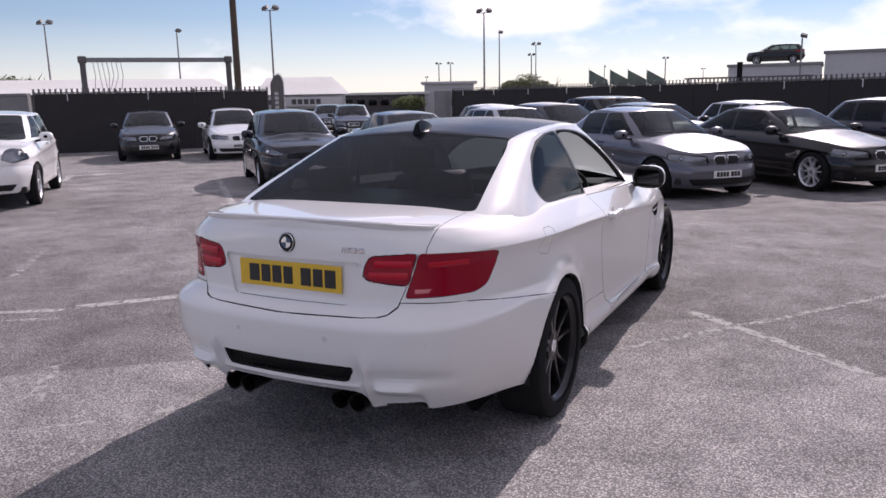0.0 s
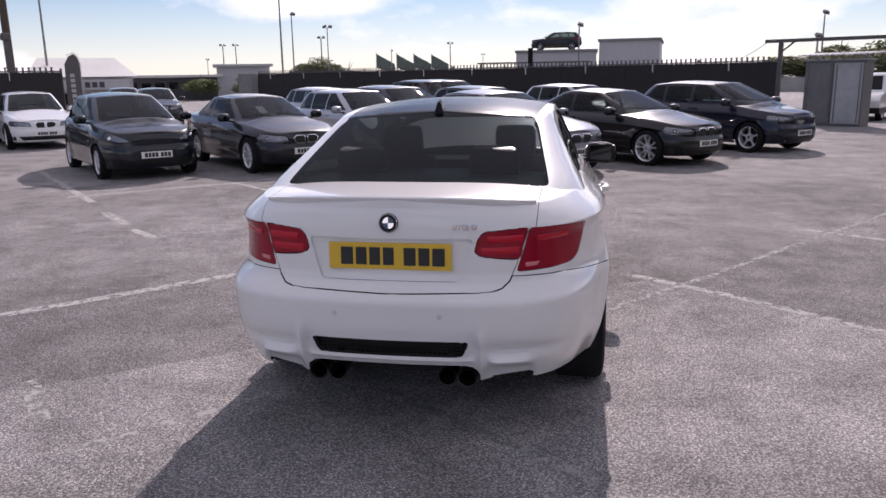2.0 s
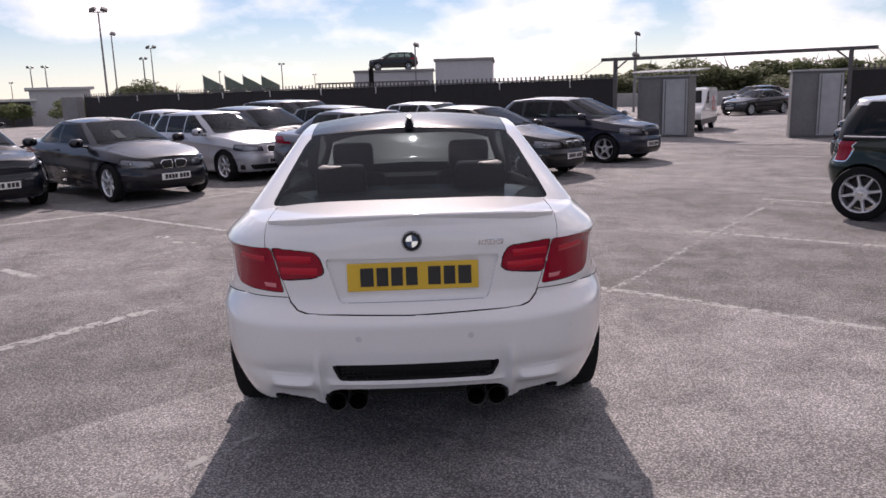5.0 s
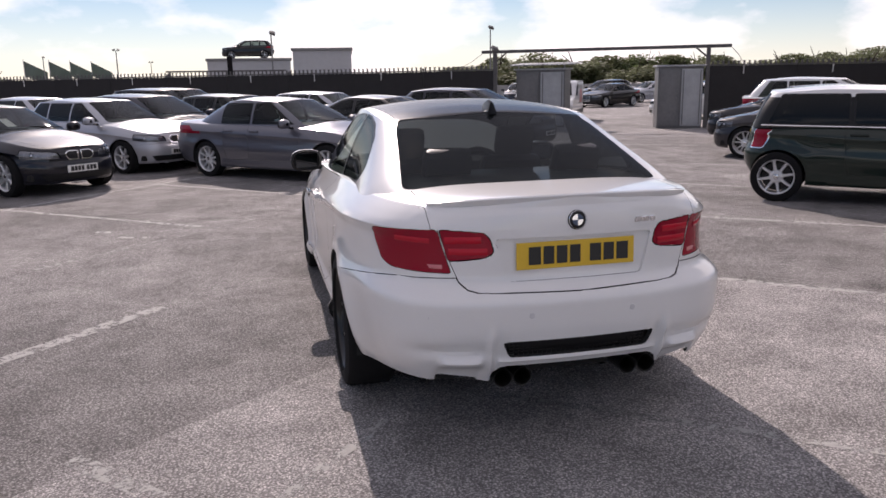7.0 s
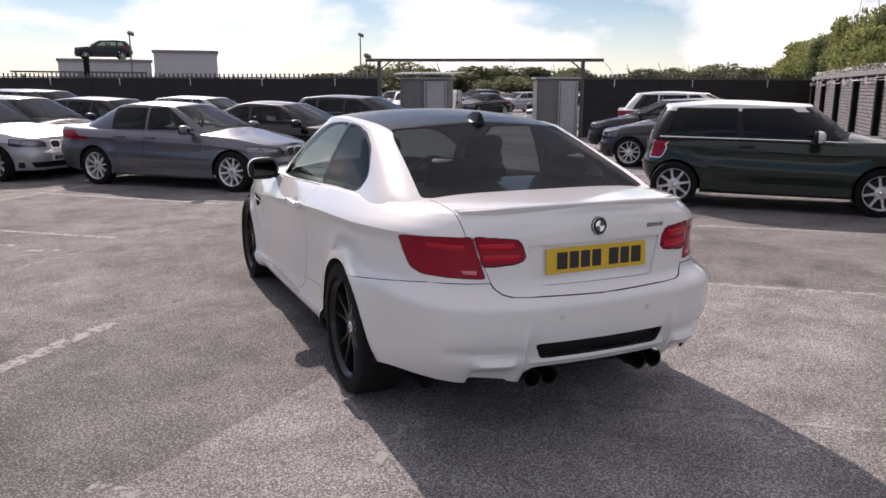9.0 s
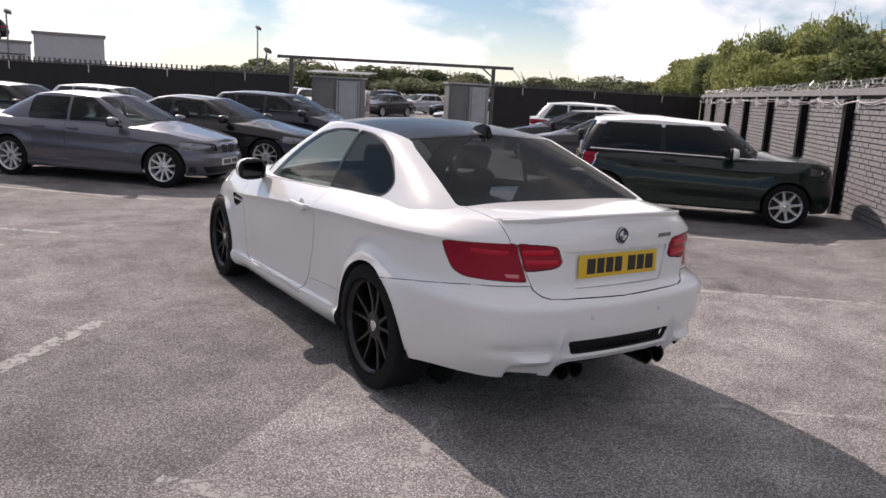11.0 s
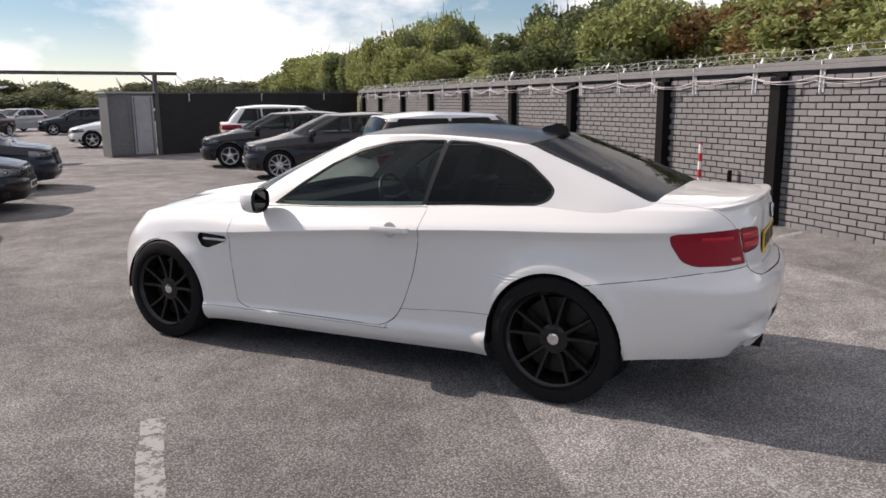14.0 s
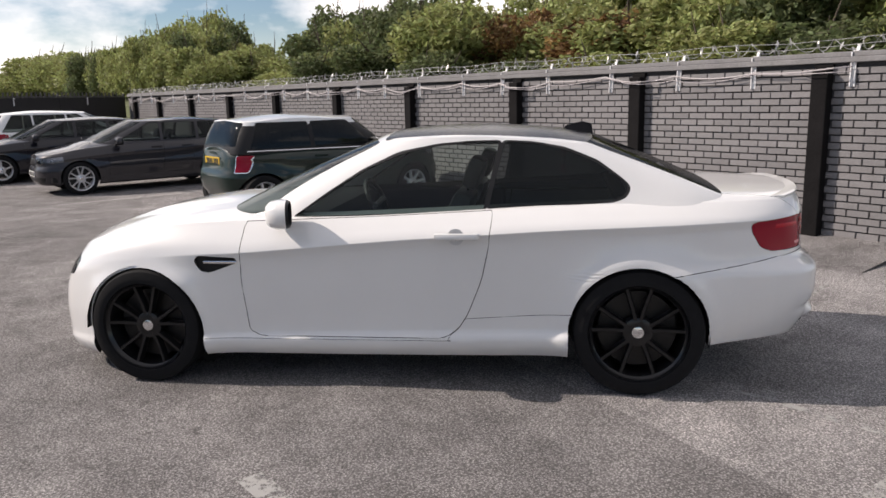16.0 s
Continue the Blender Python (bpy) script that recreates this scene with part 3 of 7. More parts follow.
def car_shell(sp, count):
    """The lower body of a car: rings round its plan from sill to shoulder, then a deck closing over it."""
    yf, yr, w = sp["yf"], sp["yr"], sp["w"]
    count = count // 4 * 4
    a = ring_angles(w, (yf - yr) / 2, sp["nf"], sp["nr"], count)
    rows = sp.get("rows", 26)
    rings = []
    for s in np.linspace(0, 1, rows):
        x, y = outline(a, w, yf - curve(sp["front"], s), yr + curve(sp["rear"], s), sp["nf"], sp["nr"])
        z = curve(sp["zlo"], y) + s * (curve(sp["zsh"], y) - curve(sp["zlo"], y))
        # the waist crease climbs towards the tail
        s_side = s - np.clip(curve(sp["climb"], y), -0.2, 0.2) * np.clip(s * 3, 0, 1) * np.clip((1 - s) * 5, 0, 1)
        x = x * (1 - curve(sp["side"], np.clip(s_side, 0, 1)) / w)
        for yw in (sp["wb"] / 2, -sp["wb"] / 2):
            r = np.hypot(y - yw, z - sp["wheel_r"])
            near = np.clip((np.abs(x) - 0.55 * w) / (0.3 * w), 0, 1)
            fade = np.clip((sp["shoulder"] + 0.02 - z) / 0.22, 0, 1)
            x = x + np.sign(x) * near * sp["flare"] * np.exp(-((np.maximum(r - sp["arch"], 0) / 0.11) ** 2)) * fade * fade * (3 - 2 * fade)
        rings.append(np.stack([x, y, z], 1))
    top = rings[-1]
    for k in range(1, 14):
        f = math.cos(0.5 * math.pi * k / 14) ** 0.8
        x, y = top[:, 0] * f, top[:, 1]
        z = top[:, 2] + (curve(sp["ztop"], y) - curve(sp["zsh"], y)) * (1 - np.abs(f) ** 2.4)
        rings.append(np.stack([x, y, z], 1))
    bm = skin([[tuple(p) for p in r] for r in rings])
    bm.verts.ensure_lookup_table()
    last = bm.verts[(len(rings) - 1) * count:]
    for i in range(-count // 4, count // 4):
        quad = []
        for j in (i, i + 1, count // 2 - i - 1, count // 2 - i):
            if last[j % count] not in quad:
                quad.append(last[j % count])
        if len(quad) > 2:
            bm.faces.new(quad)
    bmesh.ops.remove_doubles(bm, verts=bm.verts, dist=1e-4)
    bmesh.ops.recalc_face_normals(bm, faces=bm.faces)
    if sum(f.normal.z * f.calc_area() for f in bm.faces) < 0:
        bmesh.ops.reverse_faces(bm, faces=bm.faces)
    return bm


def car_cabin(sp, count):
    """The glasshouse: rings from belt to roof rail, closed by a crowned roof."""
    c = sp["cabin"]
    a = ring_angles(c["w0"], (c["f0"] - c["r0"]) / 2, c["n"], c["nr"], count)
    rings, rows = [], c.get("rows", 16)

    def roof_z(x, y):
        return curve(c["roof"], y) - c["drop"] * np.abs(x / c["w1"]) ** 2.2

    for s in np.linspace(0, 1, rows):
        w = c["w0"] + (c["w1"] - c["w0"]) * s + c["bulge"] * 4 * s * (1 - s) + c.get("fillet", 0) * (1 - s) ** 6
        yf_ = c["f0"] + (c["f1"] - c["f0"]) * s + c.get("fb", 0.03) * 4 * s * (1 - s)
        yr_ = c["r0"] + (c["r1"] - c["r0"]) * s - c.get("rb", 0.03) * 4 * s * (1 - s)
        x, y = outline(a, w, yf_, yr_, c["n"], c["nr"])
        x1, y1 = outline(a, c["w1"], c["f1"], c["r1"], c["n"], c["nr"])
        z = c["zb"] + (roof_z(x1, y1) - c["zb"]) * (s ** c.get("zp", 1.0))
        rings.append(np.stack([x, y, z], 1))
    x1, y1 = rings[-1][:, 0], rings[-1][:, 1]
    ym = (c["f1"] + c["r1"]) / 2
    for k in range(1, 13):
        f = 1 - (k / 12) ** 1.15
        f = max(f, 0.0)
        x, y = x1 * f, ym + (y1 - ym) * (f if k < 12 else 0.0)
        rings.append(np.stack([x, y, roof_z(x, y)], 1))
    bm = skin([[tuple(p) for p in r] for r in rings])
    bmesh.ops.remove_doubles(bm, verts=bm.verts, dist=1e-4)
    bmesh.ops.recalc_face_normals(bm, faces=bm.faces)
    if sum(f.normal.z * f.calc_area() for f in bm.faces) < 0:
        bmesh.ops.reverse_faces(bm, faces=bm.faces)
    return bm


def mark(bm, faces, value, only=None):
    tag = bm.faces.layers.int["tag"]
    for f in faces:
        if only is None or f[tag] in only:
            f[tag] = value


def tagged_faces(bm, value):
    tag = bm.faces.layers.int["tag"]
    return [f for f in bm.faces if f[tag] == value]


def mirrored(poly):
    return [(-x, z) for x, z in poly]


def circle_poly(y, z, r, n=28):
    return [(y + r * math.cos(math.tau * k / n), z + r * math.sin(math.tau * k / n)) for k in range(n)]


def grow(poly, d):
    c = Vector((sum(p[0] for p in poly) / len(poly), sum(p[1] for p in poly) / len(poly)))
    return [tuple(Vector(p) + (Vector(p) - c).normalized() * d) for p in poly]


def build_car(name, sp, label, m, group=""):
    """A car from its numbers: body, glasshouse, windows, lamps, grille, wheels, mirrors, plates and what shows of the cabin."""
    car = thing(name, label, "car", m, group)
    lod = sp.get("lod", 0.6)
    body_m, roof_m = sp["paint"], sp.get("roof_paint", sp["paint"])
    wb, wr, w = sp["wb"], sp["wheel_r"], sp["w"]
    bm = car_shell(sp, int(sp.get("count", 200)))
    bm.faces.layers.int.new("tag")
    tag = bm.faces.layers.int["tag"]
    for s in (1, -1):
        for yw in (wb / 2, -wb / 2):
            got = carve(bm, circle_poly(yw, wr, sp["arch"]), (1, 2), lambda f: f.calc_center_median().x * s > w * 0.6 and f.calc_center_median().z < sp["shoulder"])
            bmesh.ops.delete(bm, geom=got, context="FACES")

    def front(f):
        return f.normal.y > 0.05 and f.calc_center_median().y > wb / 2

    def rear(f):
        return f.normal.y < -0.05 and f.calc_center_median().y < -wb / 2 - 0.1

    def lamp_front(f):
        return front(f) and f.calc_center_median().y > sp["yf"] - 0.44

    for key, value, where in (("lamp_f", 1, lamp_front), ("grille", 2, front), ("intake", 3, front), ("lamp_r", 4, rear), ("recess", 5, rear), ("rear_dark", 6, rear)):
        for poly in sp.get(key, ()):
            for p in (poly, mirrored(poly)) if abs(sum(q[0] for q in poly)) > 0.02 else (poly,):
                if (key == "grille" and sp.get("framed", True)) or (key == "lamp_r" and sp.get("ringed")):
                    mark(bm, carve(bm, rounded(grow(p, 0.016), 0.025, 3), (0, 2), where), 8 if key == "grille" else 9, (0,))
                mark(bm, carve(bm, rounded(p, 0.02, 3), (0, 2), where), value, (0, 8, 9))
    for poly in sp.get("doors", ()):
        for s in (1, -1):
            mark(bm, carve(bm, rounded(poly, 0.05, 3), (1, 2), lambda f: f.calc_center_median().x * s > w * 0.75 and f[tag] == 0 and abs(f.normal.z) < 0.85), 20 + (s > 0) + 2 * sp["doors"].index(poly), (0,))
    y_s = sp["cabin"]["f0"]
    mark(bm, carve(bm, [(-0.76 * w, y_s - 0.28), (0.76 * w, y_s - 0.28), (0.72 * w, wb / 2), (0.52 * w, sp["yf"] - 0.09), (-0.52 * w, sp["yf"] - 0.09), (-0.72 * w, wb / 2)], (0, 1), lambda f: f.normal.z > 0.3 and f.calc_center_median().y > y_s - 0.4 and f[tag] == 0), 15, (0,))
    z_b = sp["bumper_z"]
    mark(bm, carve(bm, [(wb / 2 + 0.1, z_b - 0.05), (sp["yf"] + 0.3, z_b), (sp["yf"] + 0.3, 0), (wb / 2 + 0.1, 0)], (1, 2), lambda f: f[tag] == 0 and f.calc_center_median().y > wb / 2 + 0.05), 16, (0,))
    for value, nm, mat, gap, lab in ((15, "bonnet", body_m, 0.004, ""), (16, "front_bumper", body_m, 0.003, ""), (1, "headlamp", M_CLEAR, 0.002, "clear headlamp glass"), (2, "grille", M_TRIM, 0.003, "black grille"), (3, "air_intake", M_TRIM, 0.003, "black air intake"), (4, "tail_lamp", M_RED, 0.002, "red tail lamp"), (8, "grille_frame", M_CHROME, 0.0, "chrome grille frame"), (9, "lamp_ring", M_CHROME, 0.0, "chrome lamp ring"), (5, "plate_recess", body_m, 0, ""), (6, "rear_insert", M_TRIM, 0.002, "black rear insert")):
        got = tagged_faces(bm, value)
        for s in (1, -1):
            mine = [f for f in got if f.is_valid and f.calc_center_median().x * s >= 0] if value in (1, 2, 4, 8, 9) else (got if s == 1 else [])
            if mine:
                b2 = rim_edges(lift(bm, mine), gap, 0.01)
                if value == 1:
                    b3 = b2.copy()
                    bmesh.ops.translate(b3, vec=(0, -0.03, 0), verts=b3.verts)
                    c = sum((v.co for v in b2.verts), Vector()) / len(b2.verts)
                    lamp_ = part(nm, b2, mat, car, lab, smooth=50)
                    part("reflector", b3, M_LAMPCUP, lamp_, smooth=50)
                    for dx in (-0.075, 0.075):
                        b3 = bmesh.new()
                        bmesh.ops.create_uvsphere(b3, u_segments=12, v_segments=8, radius=0.042)
                        bmesh.ops.translate(b3, vec=c + Vector((dx * s, -0.035 - dx * 0.4, 0.0)), verts=b3.verts)
                        part("projector", b3, M_CHROME, lamp_, smooth=60)
                else:
                    part(nm, b2, mat, car, lab, smooth=50)
    for i in range(len(sp.get("doors", ()))):
        for s in (0, 1):
            got = tagged_faces(bm, 20 + s + 2 * i)
            if got:
                d = part("door", rim_edges(lift(bm, got), 0.0025, 0.015), body_m, car, smooth=40)
                hy = min(p[0] for p in sp["doors"][i]) + 0.16
                hx = (1 if s else -1) * (w - 0.022)
                b2 = bmesh.new()
                box(b2, (0.03, 0.20, 0.028), (hx, hy, sp["handle_z"]), bevel=0.01)
                part("handle", b2, body_m, d)
    part("body", rim_edges(bm, 0.0, 0.03), body_m, car, smooth=38)
    # glasshouse
    bm = car_cabin(sp, int(sp.get("count", 200) * 0.8))
    bm.faces.layers.int.new("tag")
    tag2 = bm.faces.layers.int["tag"]
    cb = sp["cabin"]
    for k, poly in enumerate(sp["side_windows"]):
        for s in (1, -1):
            where = lambda f: f.calc_center_median().x * s > 0.3 and f.normal.x * s > 0.35 and f[tag2] in (0, 10)
            mark(bm, carve(bm, rounded(grow(poly, 0.016), 0.03, 3), (1, 2), where), 10, (0,))
            mark(bm, carve(bm, rounded(poly, 0.03, 3), (1, 2), where), 30 + 2 * k + (s > 0), (10,))
    for value, key, sign in ((12, "windscreen", 1), (13, "rear_window", -1)):
        poly = sp[key]
        mark(bm, carve(bm, rounded(poly, 0.04, 3), (0, 2), lambda f: f.normal.y * sign > 0.12 and f[tag2] == 0 and (f.calc_center_median().y - (cb["f1"] + cb["r1"]) / 2) * sign > 0), value, (0,))
    if sp.get("roof_panel"):
        mark(bm, carve(bm, rounded(sp["roof_panel"], 0.06, 3), (0, 1), lambda f: f.normal.z > 0.5 and f[tag2] == 0 and f.calc_center_median().z > cb["zb"] + 0.2), 14, (0,))
    for k in range(len(sp["side_windows"])):
        for s in (0, 1):
            got = tagged_faces(bm, 30 + 2 * k + s)
            if got:
                part("side_window", rim_edges(lift(bm, got), 0.0, 0.004), sp.get("side_glass", M_TINTED), car, "tinted side window", smooth=60)
    if sp.get("roof_from"):
        z_ = sp["roof_from"]
        mark(bm, carve(bm, [(-4, z_), (4, z_), (4, 3), (-4, 3)], (1, 2), lambda f: f[tag2] == 0 and f.calc_center_median().z > z_ - 0.1), 14, (0,))
    for value, nm, mat, lab, s in ((12, "windscreen", sp.get("screen_glass", M_CLEARGLASS), "glass windscreen", 0), (13, "rear_window", sp.get("rear_glass", M_DARKGLASS), "dark tinted rear window", 0), (10, "window_surround", M_TRIM, "black window surround", 1), (10, "window_surround", M_TRIM, "black window surround", -1), (14, "roof_panel", roof_m, "", 0)):
        got = [f for f in tagged_faces(bm, value) if s == 0 or f.calc_center_median().x * s > 0]
        if got:
            part(nm, rim_edges(lift(bm, got), 0.001, 0.006), mat, car, lab, smooth=50)
    part("cabin_frame", rim_edges(bm, 0.0, 0.02), sp.get("frame_paint", body_m), car, smooth=40)
    # floor and wheel wells
    bm = bmesh.new()
    box(bm, (w * 1.66, (sp["yf"] - sp["yr"]) * 0.90, 0.10), (0, (sp["yf"] + sp["yr"]) / 2, 0.30), bevel=0.02)
    box(bm, (w * 1.15, (sp["yf"] - sp["yr"]) * 0.86, 0.30), (0, (sp["yf"] + sp["yr"]) / 2, 0.45), bevel=0.02)
    part("underbody", bm, M_UNDER, car)
    for yw, axle in ((wb / 2, "front"), (-wb / 2, "rear")):
        for s in (1, -1):
            wheel(car, "wheel", (s * (sp["track"] - sp["tyre_w"] / 2), yw, wr), s, wr, sp["tyre_w"], sp["rim"], sp["spokes"], sp.get("style", "single"), lod)
    for s in (1, -1):
        mirror(car, s, sp["mirror"] if s > 0 else (-sp["mirror"][0], *sp["mirror"][1:]), sp.get("mirror_paint", body_m))
    for key, facing, mat in (("plate_f", 1, M_WPLATE), ("plate_r", -1, sp.get("plate_mat", M_YPLATE))):
        if key in sp:
            plate_part(car, sp[key], facing, mat)
    for x in (0.36, -0.36):
        seat(car, x, sp["seat_y"], sp.get("seat_z", 0.30))
    return car

HERO = dict(
    yf=2.165, yr=-2.43, w=0.902, nf=5.0, nrs=[(0, 7.0), (0.5, 7.0), (0.60, 5.4), (1, 5.2)], bow=0.125, wb=2.81, wheel_r=0.345,
    arches=((1.41, 0.288, 0.374), (-1.402, 0.343, 0.364)),
    zlo=[(-2.46, 0.300), (-2.2, 0.300), (-1.75, 0.275), (-1.1, 0.205), (0, 0.172), (1.1, 0.150), (1.8, 0.105), (2.165, 0.095)],
    zsh=[(-2.46, 1.030), (-1.9, 1.034), (-1.3, 1.024), (-0.9, 1.008), (-0.5, 0.985), (0, 0.958), (0.6, 0.934), (1.0, 0.917), (1.5, 0.868), (1.72, 0.822), (1.92, 0.755), (2.165, 0.675)],
    ztop=[(-2.46, 1.064), (-2.3, 1.069), (-1.9, 1.074), (-1.4, 1.080), (0.6, 1.03), (1.0, 0.992), (1.4, 0.942), (1.8, 0.860), (2.05, 0.782), (2.165, 0.725)],
    crease=[(-2.46, 0.946), (-1.93, 0.938), (-1.444, 0.920), (-1.016, 0.901), (-0.57, 0.872), (-0.11, 0.840), (0.336, 0.801), (0.8, 0.760), (1.2, 0.735), (1.6, 0.690), (1.9, 0.630), (2.165, 0.560)],
    side=[(0, 0.062), (0.03, 0.040), (0.07, 0.020), (0.115, 0.014), (0.135, 0.020), (0.165, 0.038), (0.22, 0.040), (0.45, 0.033), (0.62, 0.027), (0.70, 0.019), (0.745, 0.006), (0.76, 0.0), (0.775, 0.004), (0.82, 0.020), (0.88, 0.050), (0.95, 0.088), (1, 0.118)],
    front=[(0, 0.03), (0.15, 0.006), (0.4, 0), (0.6, 0.016), (0.8, 0.062), (1, 0.15)],
    rear=[(0, 0.085), (0.06, 0.062), (0.15, 0.032), (0.24, 0.010), (0.35, 0.0), (0.485, 0.0), (0.500, 0.004), (0.525, 0.024), (0.555, 0.052), (0.58, 0.068), (0.62, 0.076), (0.70, 0.080), (0.85, 0.086), (0.95, 0.092), (1, 0.104)],
    dome=(0.30, 0.022, 0.9, 1.9),
    cabin=dict(f0=1.09, f1=0.06, r0=-2.16, r1=-1.15, w0=0.782, w1=0.598, n=4.5, nr=9.0, zb=0.93, drop=0.052, bulge=0.020, fillet=0.0, rows=30, roof=[(-1.2, 1.364), (-0.9, 1.404), (-0.45, 1.428), (-0.1, 1.414), (0.1, 1.382)]),
)
CREASE_S = 0.76
DOOR_GLASS = [(0.50, 0.95), (0.30, 1.085), (0.10, 1.205), (-0.10, 1.285), (-0.30, 1.33), (-0.48, 1.348), (-0.655, 1.352), (-0.575, 0.985)]
QUARTER_GLASS = [(-0.605, 0.998), (-0.685, 1.350), (-0.85, 1.338), (-1.02, 1.30), (-1.17, 1.24), (-1.30, 1.155), (-1.345, 1.115), (-1.325, 1.065), (-1.26, 1.040)]
DOOR = [(0.78, 0.93), (0.80, 0.60), (0.77, 0.30), (0.70, 0.275), (-0.36, 0.29), (-0.44, 0.335), (-0.50, 0.43), (-0.575, 0.62), (-0.615, 0.80), (-0.635, 1.0), (0.70, 1.0)]
WING_LAMP = [(0.519, 0.768), (0.571, 0.948), (0.68, 0.944), (0.97, 0.915), (0.97, 0.768)]
LID_LAMP = [(0.350, 0.852), (0.364, 0.908), (0.388, 0.936), (0.5655, 0.950), (0.5335, 0.818), (0.385, 0.832)]
BOOT_FACE = [(-0.60, 1.2), (-0.595, 1.03), (-0.545, 0.86), (-0.495, 0.735), (-0.465, 0.708), (-0.42, 0.697), (0, 0.688), (0.42, 0.697), (0.465, 0.708), (0.495, 0.735), (0.545, 0.86), (0.595, 1.03), (0.60, 1.2)]
BOOT_DECK = [(-0.60, -2.6), (0.60, -2.6), (0.60, -2.20), (0.630, -1.95), (0.645, -1.68), (-0.645, -1.68), (-0.630, -1.95), (-0.60, -2.20)]



def crease_part(y):
    """How far up the flank, from sill to shoulder, the waist crease runs at that place."""
    sp = HERO
    lo = curve(sp["zlo"], y)
    return (curve(sp["crease"], y) - lo) / (curve(sp["zsh"], y) - lo)


def rear_y(x, z):
    """How far back the tail of the coupe reaches at that place."""
    sp = HERO
    q = (z - 0.300) / (1.030 - 0.300)
    c = (0.946 - 0.300) / (1.030 - 0.300)
    s = q * CREASE_S / c if q < c else CREASE_S + (q - c) * (1 - CREASE_S) / (1 - c)
    w_, yf_, yr_, n = sp["w"] - curve(sp["side"], s), sp["yf"] - curve(sp["front"], q), sp["yr"] + curve(sp["rear"], q), float(curve(sp["nrs"], q))
    y = (yf_ + yr_) / 2 - (yf_ - yr_) / 2 * (1 - min(1, abs(x) / w_) ** n) ** (1 / n)
    return float(y + sp["bow"] * (abs(x) / w_) ** 2 * min(1, max(0, (-1.6 - y) / 0.6)))


def hero_shell(count):
    """The coupe's lower body: rings round its plan, one of which runs along the waist crease; closer together over the tail."""
    sp, w = HERO, HERO["w"]
    fine_a = np.linspace(0, math.tau, 8001)
    x, y = outline(fine_a, w, sp["yf"], sp["yr"], sp["nf"], 8.0)
    step = np.hypot(np.diff(x), np.diff(y))
    ym = (y[1:] + y[:-1]) / 2
    step = step * (1 + 2.2 * np.clip((-1.95 - ym) / 0.1, 0, 1) + 0.8 * np.exp(-(((np.abs(ym) - 1.405) / 0.5) ** 4)))
    run = np.concatenate([[0], np.cumsum(step)])
    half = run[4000]
    fore = 2 * round(count * half / run[-1] / 2)
    aft = 2 * round((count - fore) / 2)
    count = fore + aft
    a = np.interp(np.concatenate([half * np.arange(fore) / fore, half + (run[-1] - half) * np.arange(aft) / aft]), run, fine_a)
    levels = np.unique(np.round(np.concatenate([np.linspace(0, 0.70, 40), np.linspace(0.70, 0.80, 13), np.linspace(0.80, 1.0, 12), [0.755, 0.765]]), 5))
    rings = []
    for s in levels:
        y = outline(a, w, sp["yf"], sp["yr"], sp["nf"], 8.0)[1]
        for _ in range(3):
            c = crease_part(y)
            q = np.where(s < CREASE_S, s * c / CREASE_S, c + (s - CREASE_S) * (1 - c) / (1 - CREASE_S))
            x, y = outline(a, w, sp["yf"] - curve(sp["front"], q), sp["yr"] + curve(sp["rear"], q), sp["nf"], curve(sp["nrs"], q))
        y = y + sp["bow"] * (np.abs(x) / w) ** 2 * np.clip((-1.6 - y) / 0.6, 0, 1)
        z = curve(sp["zlo"], y) + q * (curve(sp["zsh"], y) - curve(sp["zlo"], y))
        # the crease dies out ahead of the door
        soft_s = float(curve(sp["side"], s))
        plain = float(curve([(0, 0.062), (0.03, 0.04), (0.115, 0.02), (0.165, 0.032), (0.45, 0.022), (0.70, 0.016), (0.82, 0.036), (1, 0.118)], s))
        tail = float(curve([(0, 0.085), (0.05, 0.066), (0.15, 0.040), (0.30, 0.022), (0.45, 0.016), (0.60, 0.022), (0.70, 0.021), (0.745, 0.006), (0.76, 0.0), (0.775, 0.004), (0.82, 0.020), (0.88, 0.050), (0.95, 0.088), (1, 0.118)], s))
        k, t = np.clip((y - 0.7) / 0.6, 0, 1), np.clip((-1.08 - y) / 0.5, 0, 1)
        x = x * (1 - (soft_s * (1 - k - t) + plain * k + tail * t) / w)
        for yw, zw, ra in sp["arches"]:
            r = np.maximum(np.hypot(y - yw, z - zw) - ra, 0)
            near = np.clip((np.abs(x) - 0.55 * w) / (0.3 * w), 0, 1)
            fade = np.clip((curve(sp["crease"], y) - 0.01 - z) / 0.16, 0, 1)
            fade = fade * fade * (3 - 2 * fade)
            lip = 0.011 / (1 + np.exp((r - 0.046) / 0.012))
            x = x + np.sign(x) * near * fade * (0.026 * np.exp(-((r / 0.125) ** 2)) + lip)
        rings.append(np.stack([x, y, z], 1))
    top = rings[-1]
    for k in range(1, 19):
        f = math.cos(0.5 * math.pi * k / 18.4)
        x, y = top[:, 0] * f, top[:, 1]
        power = 2.4 + 2.0 * np.clip((-1.1 - y) / 0.5, 0, 1)
        z = top[:, 2] + (curve(sp["ztop"], y) - curve(sp["zsh"], y)) * (1 - np.abs(f) ** power)
        dw, dh, y0, y1 = sp["dome"]
        on = np.clip((y - y0) / 0.25, 0, 1) * np.clip((y1 - y) / 0.3, 0, 1)
        z = z + dh * on / (1 + np.exp((np.abs(x) - dw) / 0.02))
        rings.append(np.stack([x, y, z], 1))
    bm = skin([[tuple(p) for p in r] for r in rings])
    bm.verts.ensure_lookup_table()
    last = bm.verts[(len(rings) - 1) * count:]
